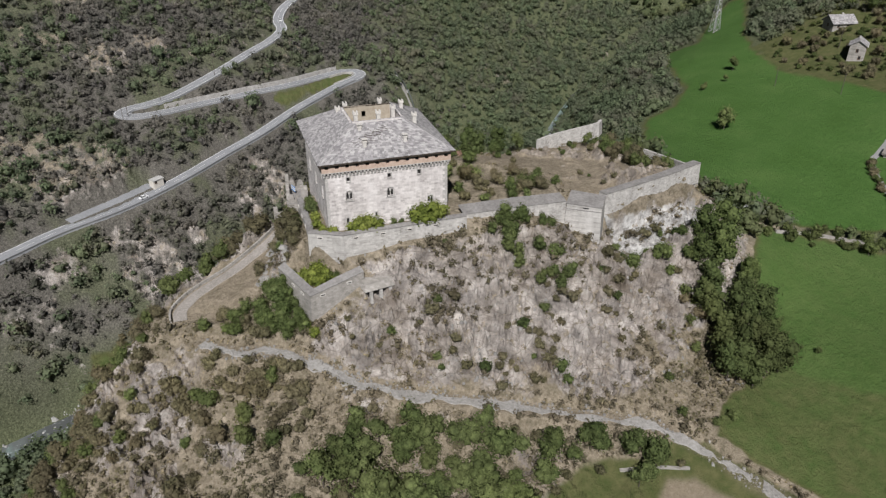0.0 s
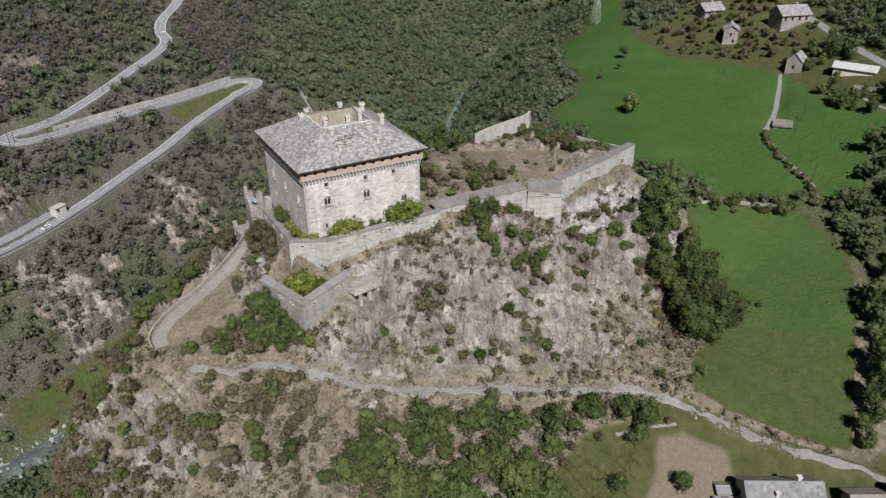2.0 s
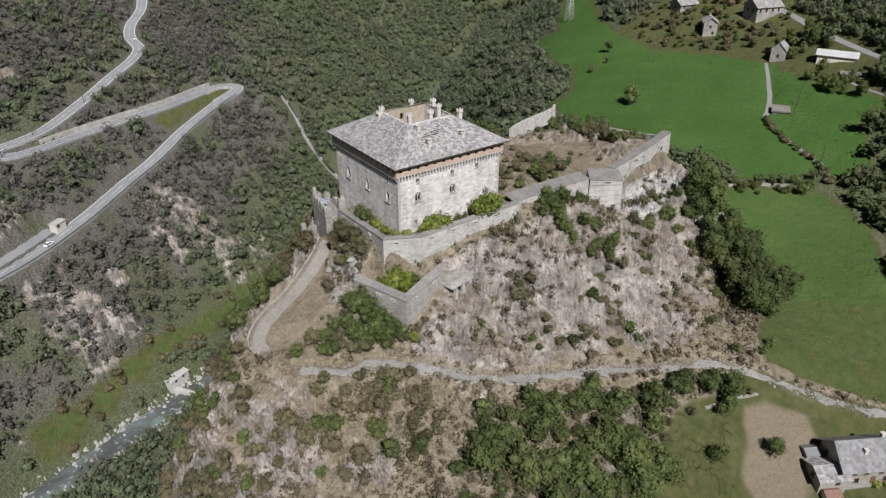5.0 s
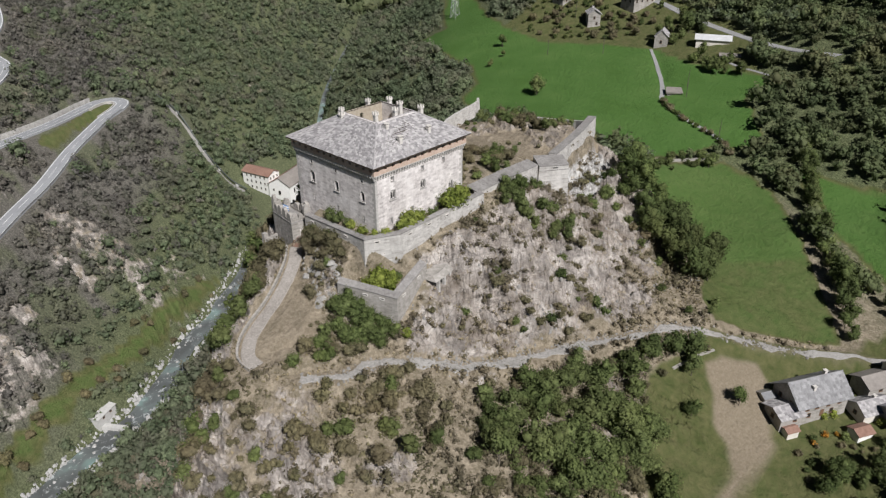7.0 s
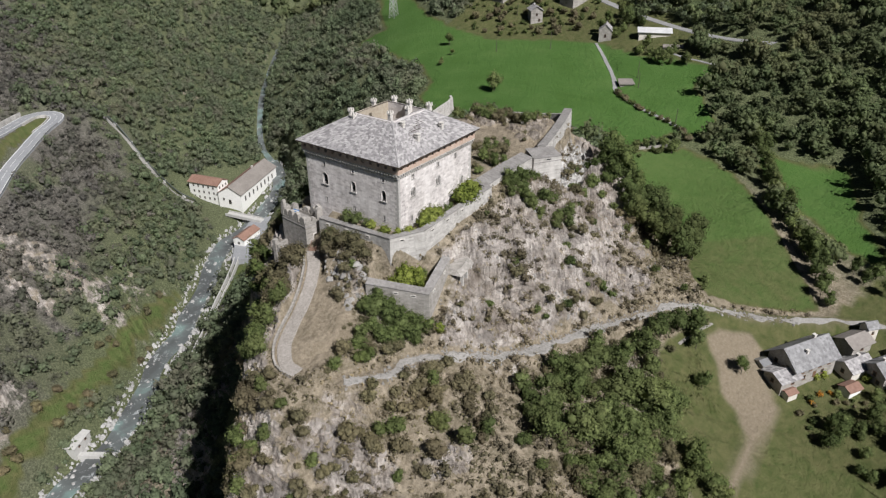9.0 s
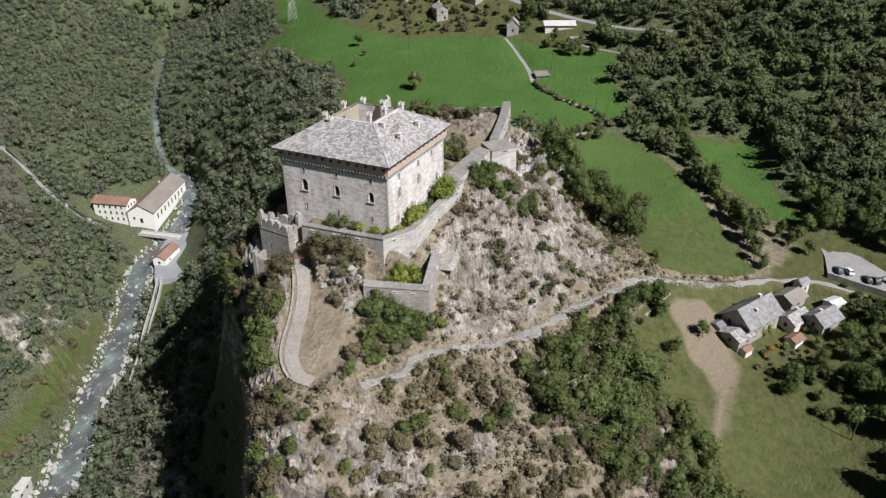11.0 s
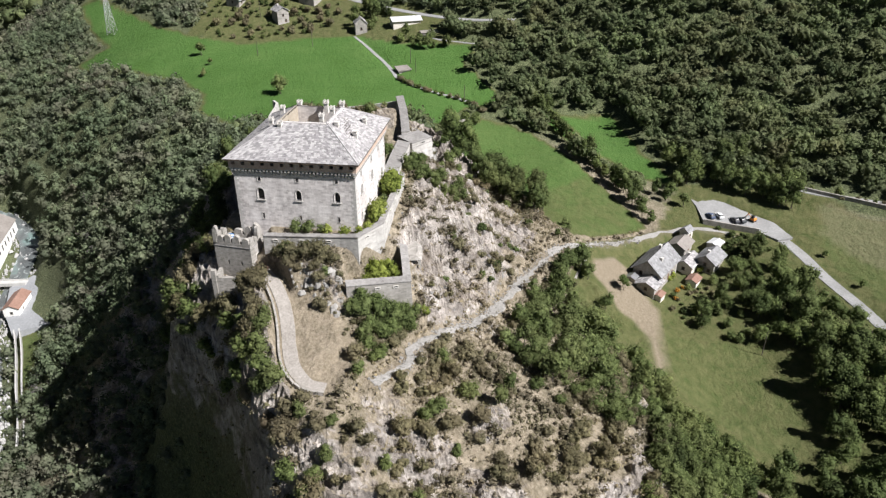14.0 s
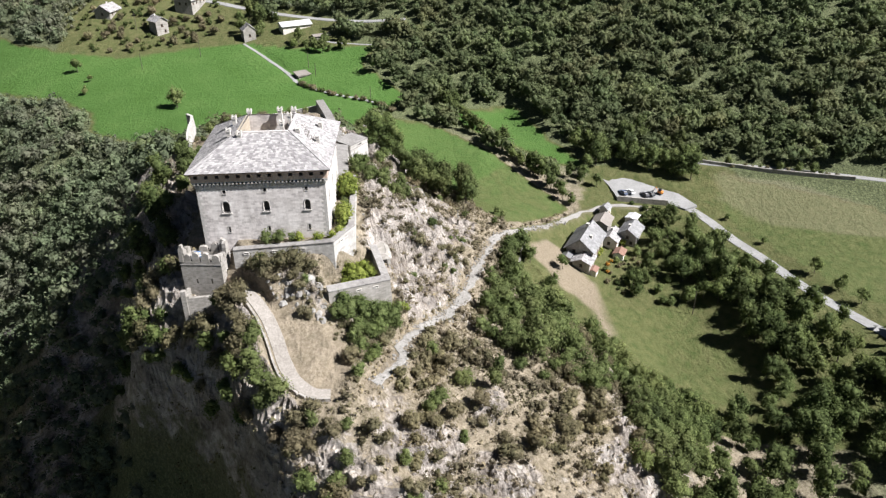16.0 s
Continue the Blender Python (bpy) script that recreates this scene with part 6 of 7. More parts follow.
def weir():
    ob = thing("river_weir", (-4, 279, -0.5), "low concrete weir across the river", "weir")
    part("sill", Solid().prism([(-9, 284, -3), (-7, 285, -3), (1, 273, -3), (-1, 272, -3)], [(-9, 284, 0.3), (-7, 285, 0.3), (1, 273, 0.3), (-1, 272, 0.3)]).shape, M_CONCRETE, ob)


weir()


def car(label, at, turn, colour, group="parked cars"):
    x, y, z = at
    ob = thing("car", at, label, "car", group)
    m = pose(x, y, z, 0, 0, turn)
    paint = surface("car paint", tuple(c * 0.85 for c in colour), colour, tuple(min(1, c * 1.1) for c in colour), 2.0, 0.3, bump=0)
    prof = [(-2.1, 0.3), (2.1, 0.3), (2.15, 0.7), (1.95, 0.9), (1.0, 1.0), (-1.75, 1.05), (-2.12, 0.85)]
    body = Solid().prism([m @ Vector((u, -0.85, v)) for u, v in prof], [m @ Vector((u, 0.85, v)) for u, v in prof])
    b = part("body", body.shape, paint, ob)
    cab = [(-1.7, 1.02), (1.05, 1.0), (0.35, 1.45), (-1.3, 1.5)]
    part("cabin_glass", Solid().prism([m @ Vector((u, -0.78, v)) for u, v in cab], [m @ Vector((u, 0.78, v)) for u, v in cab]).shape, M_DARK, b, "dark car windows")
    part("roof_panel", Solid().prism([m @ Vector((u, w, 1.46 + 0.02)) for u, w in ((-1.3, -0.7), (0.35, -0.7), (0.35, 0.7), (-1.3, 0.7))], [m @ Vector((u, w, 1.53)) for u, w in ((-1.25, -0.66), (0.3, -0.66), (0.3, 0.66), (-1.25, 0.66))]).shape, paint, b)
    for u in (-1.3, 1.35):
        for v in (-0.82, 0.82):
            part("wheel", Solid().tube(m @ Vector((u, v - 0.1, 0.32)), m @ Vector((u, v + 0.1, 0.32)), 0.32, 0.32, 12).shape, M_DARK, ob, "black tyre")


h_park = lambda x, y: 76.9 + 0.153 * (x - 119) + 0.02 * (y - 20) + 0.12
for x, y, a, c, lab in ((129.4, 39.9, 20, (0.08, 0.1, 0.16), "dark blue parked car on gravel"), (129.9, 36.7, 20, (0.75, 0.75, 0.75), "white parked car on gravel"), (127.5, 31.4, 20, (0.06, 0.06, 0.07), "black parked car on gravel"), (127.8, 29.0, 20, (0.05, 0.055, 0.06), "dark grey parked car on gravel")):
    car(lab, (x, y, h_park(x, y)), a, c)
car("white car driving on the road", (-34, 332.2, 57.62), 37, (0.8, 0.8, 0.8), "cars on the road")
car("white car on the upper road", (57.5, 504, 99.25), 82, (0.8, 0.8, 0.8), "cars on the road")


def digger():
    x, y = 128.6, 24.8
    z = h_park(x, y)
    ob = thing("excavator", (x, y, z), "small orange excavator parked on gravel", "excavator")
    m_orange = surface("orange machine paint", (0.6, 0.2, 0.03), (0.7, 0.26, 0.05), (0.75, 0.32, 0.08), 1.0, 0.5, bump=0)
    m = pose(x, y, z, 0, 0, 40)
    for v in (-0.7, 0.7):
        part("track", Solid().box(m @ Matrix.Translation((0, v, 0)), 2.4, 0.4, 0.6).shape, M_DARK, ob)
    part("body", Solid().box(m @ Matrix.Translation((-0.3, 0, 0.62)), 1.9, 1.6, 0.8).shape, m_orange, ob)
    part("cab", Solid().box(m @ Matrix.Translation((-0.2, 0.3, 1.43)), 1.0, 0.9, 1.1).shape, M_DARK, ob)
    part("arm", Solid().tube(m @ Vector((0.6, 0, 1.2)), m @ Vector((2.0, 0, 2.4)), 0.16, 0.14, 6).tube(m @ Vector((2.0, 0, 2.4)), m @ Vector((2.8, 0, 0.8)), 0.13, 0.1, 6).shape, m_orange, ob)
    part("bucket", Solid().box(m @ Matrix.Translation((2.8, 0, 0.25)), 0.5, 0.8, 0.6).shape, M_METAL, ob)


digger()


def pole(x, y, h, lean=0.0, label="grey wooden utility pole on the slope", arm=True):
    z = ground_z(x, y)
    ob = thing("utility_pole", (x, y, z), label, "pole", "utility poles")
    top = Vector((x + lean, y, z + h))
    part("mast", Solid().tube((x, y, z - 0.5), top, 0.16, 0.11, 8).shape, M_BARK, ob)
    if arm:
        part("crossarm", Solid().tube(top + Vector((-0.8, 0.2, -0.4)), top + Vector((0.8, -0.2, -0.4)), 0.06, 0.06, 6).shape, M_BARK, ob)


for q in ((-90, 345, 10), (-40, 378, 9), (-38, 384, 10), (-22, 400, 10), (8, 428, 10), (80, 470, 11), (150, 420, 10)):
    pole(*q)
for q in ((240, 172, 8), (231, 168, 7), (262, 230, 9), (300, 272, 10), (252, 258, 8), (206, 141, 7), (62, 36, 9)):
    pole(*q, label="thin grey pole at the edge of the meadow", arm=False)


def pylon():
    x, y = 306, 372
    z = ground_z(x, y)
    ob = thing("power_pylon", (x, y, z), "lattice steel power pylon among trees", "pylon")
    h, w0, w1 = 27.0, 2.4, 0.5
    legs = [(-1, -1), (1, -1), (1, 1), (-1, 1)]
    at = lambda i, k: Vector((x + legs[i % 4][0] * (w0 + (w1 - w0) * k), y + legs[i % 4][1] * (w0 + (w1 - w0) * k), z + h * k))
    for i in range(4):
        part("leg", Solid().tube(at(i, 0), at(i, 1), 0.13, 0.09, 5).shape, M_METAL, ob)
        s = Solid()
        for k in range(9):
            s.tube(at(i, k / 9), at(i + 1, (k + 1) / 9), 0.06, 0.06, 4).tube(at(i + 1, k / 9), at(i, (k + 1) / 9), 0.06, 0.06, 4)
        part("bracing", s.shape, M_METAL, ob, kind="stuff")
    for k in (0.78, 0.9):
        part("crossarm", Solid().tube((x - 4, y + 2, z + h * k), (x + 4, y - 2, z + h * k), 0.12, 0.12, 5).shape, M_METAL, ob)


pylon()


def terrace_walls():
    for label, line, h in (("dry stone terrace wall below the path", [(73, 93.4, 0), (80, 91.4, 0), (87.5, 88.6, 0)], 0.35), ("dark stone wall of the car park", [(126.6, 43, 0), (124, 33, 0), (121.4, 24, 0)], 2.6), ("dry stone wall at the field's edge", [(160, 150, 0), (172, 147, 0), (186, 137, 0)], 1.1), ("stone bank beside the upper lane", [(146, 2, 0), (134, -20, 0), (120, -52, 0)], 1.8)):
        s = Solid()
        pts = spline(line, 5)
        for p, q in zip(pts, pts[1:]):
            d = (q - p).normalized()
            k = Vector((-d.y, d.x, 0)) * 0.35
            zp, zq = ground_z(p.x, p.y), ground_z(q.x, q.y)
            s.prism([Vector((v.x, v.y, z - 2.5)) for v, z in ((p - k, zp), (q - k, zq), (q + k, zq), (p + k, zp))], [Vector((v.x, v.y, z + h * 0.8)) for v, z in ((p - k, zp), (q - k, zq), (q + k, zq), (p + k, zp))])
        tagged(part("terrace_wall", s.shape, M_RUIN), label, "wall", kind="structure")


terrace_walls()

# ---- trees and shrubs ----
BALL = [Vector(v).normalized() for v in ((0, 0, 1), (0.894, 0, 0.447), (0.276, 0.851, 0.447), (-0.724, 0.526, 0.447), (-0.724, -0.526, 0.447), (0.276, -0.851, 0.447), (0.724, 0.526, -0.447), (-0.276, 0.851, -0.447), (-0.894, 0, -0.447), (-0.276, -0.851, -0.447), (0.724, -0.526, -0.447), (0, 0, -1))]
BALL_FACES = [(0, 1, 2), (0, 2, 3), (0, 3, 4), (0, 4, 5), (0, 5, 1), (1, 6, 2), (2, 7, 3), (3, 8, 4), (4, 9, 5), (5, 10, 1), (2, 6, 7), (3, 7, 8), (4, 8, 9), (5, 9, 10), (1, 10, 6), (6, 11, 7), (7, 11, 8), (8, 11, 9), (9, 11, 10), (10, 11, 6)]


def crown_arrays(seed, height, radius, leaves, leaf, lift=0.35, clumps=8, tall=1.0, core=0.68):
    """Triangles of a leafy crown: clumps of leaves round dark cores. Its foot is at the origin."""
    rs = np.random.RandomState(seed)
    mid = height * (lift + (1 - lift) / 2)
    half = height * (1 - lift) / 2
    centres, sizes = [], []
    for k in range(clumps if clumps > 1 else 0):
        a, v = 2 * math.pi * (k * 0.618 + rs.rand() * 0.2), rs.uniform(-0.75, 0.85)
        r = radius * math.sqrt(max(0.05, 1 - v * v)) * rs.uniform(0.3, 0.66)
        size = radius * rs.uniform(0.42, 0.66)
        centres.append((r * math.cos(a), r * math.sin(a), mid + v * (half - size * 0.55)))
        sizes.append(size)
    centres.append((0, 0, mid)), sizes.append(radius * (0.55 if clumps > 1 else 0.8))
    centres, sizes = np.array(centres), np.array(sizes)
    pick = rs.choice(len(sizes), leaves, p=sizes ** 2 / (sizes ** 2).sum())
    d = rs.normal(size=(leaves, 3))
    d[:, 2] += 0.35
    d /= np.linalg.norm(d, axis=1)[:, None]
    pos = centres[pick] + d * (sizes[pick] * (0.55 + 0.68 * rs.rand(leaves) ** 0.7))[:, None] * np.array([1, 1, tall])
    nrm = d + rs.normal(scale=0.42, size=(leaves, 3))
    nrm[:, 2] += 0.25
    nrm /= np.linalg.norm(nrm, axis=1)[:, None]
    side = np.cross(nrm, rs.normal(size=(leaves, 3)))
    side /= np.linalg.norm(side, axis=1)[:, None] + 1e-9
    other = np.cross(nrm, side)
    s = (leaf * rs.uniform(0.5, 1.35, leaves))[:, None]
    tri = np.stack([pos + side * s, pos - side * s * 0.6 + other * s * 0.75, pos - side * s * 0.6 - other * s * 0.75], 1).reshape(-1, 3)
    faces = np.arange(3 * leaves).reshape(-1, 3)
    v, f = [tri], [faces]
    n = len(tri)
    if core:
        ball, bf = np.array([tuple(b) for b in BALL]), np.array(BALL_FACES)
        for c, size in zip(centres, sizes):
            v.append(c + ball * size * core * rs.uniform(0.55, 1.3, (12, 1)) * np.array([1, 1, tall]))
            f.append(bf + n)
            n += 12
    v, f = np.concatenate(v), np.concatenate(f)
    v[:, 2] = np.maximum(v[:, 2], 0.05)
    return v, f


def tri_mesh(name, v, f, material):
    me = bpy.data.meshes.new(name)
    me.vertices.add(len(v))
    me.vertices.foreach_set("co", np.ascontiguousarray(v, np.float32).ravel())
    me.loops.add(f.size)
    me.loops.foreach_set("vertex_index", np.ascontiguousarray(f, np.int32).ravel())
    me.polygons.add(len(f))
    me.polygons.foreach_set("loop_start", np.arange(0, f.size, 3, dtype=np.int32))
    me.polygons.foreach_set("use_smooth", np.ones(len(f), bool))
    me.update(calc_edges=True)
    me.materials.append(material)
    return me


def trunk_shape(seed, height, r):
    rs = np.random.RandomState(seed)
    s = Solid()
    pts = [Vector((0, 0, -0.6))]
    for k in range(1, 5):
        pts.append(Vector((rs.uniform(-0.2, 0.2), rs.uniform(-0.2, 0.2), height * 0.75 * k / 4)))
    for k in range(4):
        s.tube(pts[k], pts[k + 1], r * (1 - 0.2 * k), r * (1 - 0.2 * (k + 1)), 5)
    for k in range(3):
        a = 2 * math.pi * rs.rand()
        b = pts[1 + k % 3]
        s.tube(b, b + Vector((math.cos(a), math.sin(a), 0.9)) * height * rs.uniform(0.18, 0.3), r * 0.45, r * 0.12, 4)
    return s.shape


def plant_kind(name, label, category, group, material, seed, height, radius, leaves, leaf, lift, clumps=8, tall=1.0, trunk=0.18):
    """A plant at the origin, to be put in its place and copied."""
    ob = thing(name, (0, 0, 0), label, category, group)
    part("trunk", trunk_shape(seed, height, trunk), M_BARK, ob)
    v, f = crown_arrays(seed, height, radius, leaves, leaf, lift, clumps, tall)
    part("crown", tri_mesh("crown", v, f, material), material, ob)
    return [ob, 0]


def put(kind, x, y, scale, turn, z=None, stretch=1.0):
    z = ground_z(x, y) if z is None else z
    own = kind[0].scale if kind[1] else (1, 1, 1)
    m = Matrix.LocRotScale((x, y, z - 0.1), Euler((0, 0, turn)), (scale / own[0], scale / own[1], scale * stretch / own[2]))
    kind[1] += 1
    if kind[1] > 1:
        return copy_thing(kind[0], m)
    kind[0].matrix_basis = m
    return kind[0]


def scatter(kinds, poly, step, seed, low=0.8, high=1.25, keep=1.0, avoid=(), clump=None):
    """Plants on a jittered grid inside a polygon."""
    rs = np.random.RandomState(seed)
    px, py = [p[0] for p in poly], [p[1] for p in poly]
    gx, gy = np.meshgrid(np.arange(min(px), max(px), step), np.arange(min(py), max(py), step))
    gx, gy = gx + rs.uniform(-0.45, 0.45, gx.shape) * step, gy + rs.uniform(-0.45, 0.45, gy.shape) * step
    ok = (edge_distance(gx, gy, poly) < 0) & (rs.rand(*gx.shape) < keep)
    for line, off in avoid:
        d = line_distance(gx, gy, line)[0] if len(line[0]) == 3 else edge_distance(gx, gy, line)
        ok &= d > off
    if clump:
        ok &= fbm(gx, gy, clump[0], 3, seed) > clump[1]
    pts = [(a, b) for a, b in zip(gx[ok], gy[ok])]
    if not pts:
        return
    zs = H(np.array([p[0] for p in pts]), np.array([p[1] for p in pts]))
    for (a, b), z in zip(pts, zs):
        put(kinds[rs.randint(len(kinds))], a, b, rs.uniform(low, high), rs.uniform(0, 6.28), float(z), rs.uniform(0.85, 1.15))


# kinds of plants
TREES = [plant_kind("broadleaf_tree", "broad green deciduous tree with a rounded crown", "tree", "trees on the castle hill", M_LEAF, 100 + k, 8.5, 3.2, 820, 0.28, 0.12, 10) for k in range(3)]
DARK_TREES = [plant_kind("tall_tree", "tall dark green deciduous tree", "tree", "trees at the foot of the rock", M_LEAF_DARK, 120 + k, 12.5, 3.8, 1050, 0.32, 0.08, 13, 1.1, 0.25) for k in range(3)]
LOW_TREES = [plant_kind("low_tree", "low bushy green tree on the slope", "tree", "low trees on the slope", M_LEAF, 140 + k, 5.0, 2.5, 760, 0.21, 0.02, 9) for k in range(3)]
SHRUBS = [plant_kind("shrub", "dry olive green shrub among rocks", "shrub", "shrubs on the castle hill", M_LEAF_DRY, 160 + k, 2.3, 1.6, 300, 0.17, 0.0, 7, 1.0, 0.06) for k in range(3)]
GREEN_SHRUBS = [plant_kind("green_shrub", "small dark green shrub on the rock", "shrub", "green shrubs on the rock", M_LEAF_DARK, 180 + k, 2.7, 1.7, 260, 0.22, 0.0, 7, 1.0, 0.06) for k in range(2)]
BRIGHT = [plant_kind("bright_shrub", "bright yellow green shrub beside the castle wall", "shrub", "bright shrubs at the castle walls", M_LEAF_LIGHT, 200 + k, 3.4, 1.9, 480, 0.21, 0.0, 8, 1.0, 0.07) for k in range(2)]

OLIVE = [plant_kind("olive_bush", "large olive green bush below the castle wall", "shrub", "large bushes below the wall", M_LEAF_DRY, 240 + k, 4.4, 2.6, 620, 0.25, 0.0, 9, 1.0, 0.1) for k in range(2)]
for x, y, s in ((15.8, 164.8, 1.0), (14.6, 161.2, 1.15), (15.6, 157.6, 1.0), (13.2, 164.0, 0.8), (12.6, 157.8, 0.75), (16.6, 168.0, 0.8), (14.8, 154.2, 0.7)):
    put(OLIVE[int(y) % 2], x, y, s, x * 3)

# at the foot of the keep and in the wards
for x, y, s, k in ((28.5, 146.9, 1.15, 0), (31.2, 147.0, 1.4, 1), (34.0, 146.6, 1.2, 0), (44.0, 146.5, 1.5, 1), (46.6, 146.3, 1.85, 0), (49.2, 146.6, 1.55, 1), (23.6, 147.6, 0.8, 1), (21.4, 149.2, 0.75, 0), (20.8, 152.6, 0.8, 1), (21.0, 157.0, 0.75, 0), (16.8, 144.0, 1.35, 0), (18.4, 141.6, 1.2, 1), (15.4, 146.2, 1.0, 1), (20.2, 143.2, 1.1, 0), (18.6, 145.6, 1.2, 1)):
    put(BRIGHT[k], x, y, s, x * 1.7)
for x, y, s, k in ((38.2, 146.7, 0.55, 0), (40.0, 146.9, 0.45, 1), (21.0, 161.5, 0.72, 2), (20.9, 164.6, 0.7, 0), (21.2, 158.5, 0.5, 1), (20.8, 142.6, 0.6, 1), (22.6, 143.0, 0.5, 2), (13.5, 148.6, 0.5, 0)):
    put(LOW_TREES[k], x, y, s, x * 2.3)

NEAR_WAYS = [(RAMP, 3.2), (TRAIL, 2.3)]
KEEP_CLEAR = [([(12, 172), (24, 172), (24, 186), (11, 186)], 0.8)]
# wooded ground round the hill
scatter(OLIVE + OLIVE + LOW_TREES + TREES[:1], [(13, 171), (4, 167.5), (-6, 164), (-13, 160.5), (-22, 161), (-14, 167.5), (-2, 176), (9, 187), (18, 200), (26, 196), (25, 186), (12, 186)], 3.1, 301, 0.7, 1.15, 0.95, NEAR_WAYS + KEEP_CLEAR)
scatter(TREES + DARK_TREES, [(26, 186), (14, 198), (30, 214), (60, 214), (88, 206), (100, 202), (84, 193), (58, 188)], 6.8, 302, 0.6, 0.95)
scatter(LOW_TREES + LOW_TREES + TREES + SHRUBS, [(20, 117), (45, 109), (75, 99), (88, 89), (78, 88), (62, 92), (45, 86), (26, 84), (14, 78), (2, 84), (9, 96), (10, 108)], 3.7, 303, 0.7, 1.35, 0.9, NEAR_WAYS)
scatter(LOW_TREES, [(18, 148), (7, 150), (3, 143), (9, 135.5), (14.5, 134.5), (14.5, 138), (9.5, 150)], 2.6, 304, 0.7, 1.05, 0.95, NEAR_WAYS + [(LOWER_WARD, 0.8)])
scatter(LOW_TREES + OLIVE + SHRUBS, [(6, 148), (2, 146.5), (-4, 144), (-12, 145), (-12, 140), (0, 138), (8, 138)], 2.9, 305, 0.5, 0.85, 0.85, NEAR_WAYS)
scatter(DARK_TREES, [(126, 146), (134, 143), (139, 128), (128, 107), (113, 102), (108, 110), (112, 124), (119, 138)], 5.6, 306, 0.75, 1.15)
scatter(TREES + SHRUBS, [(134, 176), (139, 160), (146, 172), (140, 190), (128, 202), (112, 201), (118, 192), (128, 184)], 4.6, 307, 0.5, 0.8, 0.9)
scatter(LOW_TREES + OLIVE + SHRUBS, [(57, 152), (84, 151), (92, 158), (80, 172), (62, 182), (56, 182)], 4.2, 308, 0.6, 1.0, 0.75)
scatter(SHRUBS + GREEN_SHRUBS, PLATEAU, 5.2, 309, 0.4, 0.8, 0.5, (), (9, 0.15))
scatter(OLIVE + LOW_TREES + SHRUBS, [(117, 168), (127, 163), (134, 170), (133, 184), (124, 193), (113, 188)], 2.9, 346, 0.6, 1.0, 0.9)
for x, y, s in ((104.5, 203.0, 0.8), (107.5, 204.2, 0.9), (110, 204.6, 0.7), (15.2, 133.2, 0.8), (14.0, 135.6, 0.7)):
    put(BRIGHT[int(x) % 2], x, y, s, x)
scatter(LOW_TREES + SHRUBS, [(17.8, 154), (18.2, 170), (14.5, 168.5), (11.5, 165), (9.5, 158), (13, 152)], 2.9, 317, 0.5, 0.85, 0.9)
scatter(OLIVE + OLIVE + LOW_TREES, [(-14, 161), (-22, 161.5), (-34, 154), (-42, 146), (-38, 141), (-26, 150), (-16, 154)], 3.2, 318, 0.65, 1.1, 0.85, NEAR_WAYS)
scatter(OLIVE + LOW_TREES + SHRUBS, [(-17, 154), (-30, 148), (-44, 136), (-52, 124), (-42, 116), (-26, 136), (-16, 146)], 3.3, 319, 0.5, 0.9, 0.8, NEAR_WAYS)
scatter(SHRUBS + OLIVE[:1], [(9, 161), (5, 154), (-2, 146.5), (3, 145.5), (10, 151), (12, 158)], 2.7, 344, 0.35, 0.75, 0.75, NEAR_WAYS)
scatter(OLIVE + LOW_TREES + SHRUBS, [(-3, 146), (-10, 147), (-11, 144.5), (-6, 143), (-2, 140), (4, 137), (9, 139), (4, 143)], 2.5, 345, 0.55, 0.9, 0.85, [(RAMP, 2.6), (TRAIL, 1.6)])
FACE = [(24, 141), (56, 142), (92, 139), (118, 150), (120, 128), (106, 112), (86, 105), (60, 111), (36, 120), (18, 130)]
scatter(SHRUBS + SHRUBS + GREEN_SHRUBS, FACE, 2.9, 310, 0.5, 1.35, 0.9, NEAR_WAYS, (9, 0.16))
scatter(LOW_TREES + SHRUBS, FACE, 7.0, 316, 0.4, 0.75, 0.6, NEAR_WAYS, (16, 0.0))
scatter(LOW_TREES, [(66, 146), (78, 144), (84, 143), (80, 131), (72, 122), (67, 132), (60, 141)], 3.8, 311, 0.6, 1.0, 0.85)
scatter(LOW_TREES, [(95, 140.5), (108, 138), (118, 137), (116, 131), (106, 135), (97, 137)], 4.2, 312, 0.6, 1.0, 0.8)
RISE = [(-15, 147), (-30, 158), (-44, 150), (-52, 128), (-36, 104), (-14, 88), (4, 84), (12, 96), (10, 112), (14, 128), (4, 131), (-8, 137)]
scatter(SHRUBS, RISE, 2.7, 313, 0.5, 1.3, 0.9, NEAR_WAYS, (10, 0.16))
scatter(OLIVE + OLIVE + LOW_TREES, RISE, 5.0, 314, 0.5, 0.95, 0.85, NEAR_WAYS, (16, 0.1))
scatter(TREES + LOW_TREES + LOW_TREES, [(28, 101), (61, 86), (40, 82), (42, 69), (33, 64), (28, 55), (18, 49), (0, 72), (12, 80), (14, 90)], 4.6, 341, 0.7, 1.1, 0.85, [(LAWN, 2.0), (TRAIL, 2.3)])
scatter(TREES + DARK_TREES[:1], [(91, 5), (100, 16), (80, 36), (68, 30), (40, 27), (22, 28), (14, 18), (50, 6)], 6.0, 342, 0.8, 1.2, 0.85, [(LAWN, 3.0), (LANE, 9.0)])
scatter(LOW_TREES + DARK_TREES, [(68, 50), (78, 58), (96, 44), (92, 32), (76, 34), (67, 36)], 5.2, 343, 0.5, 0.75, 0.4)
scatter(OLIVE, [(-62, 266), (-13, 287), (20, 299), (44, 313), (64, 323), (82, 338), (60, 334), (40, 326), (18, 313), (-14, 299), (-46, 286), (-62, 280)], 6.0, 347, 0.6, 1.1, 0.5)
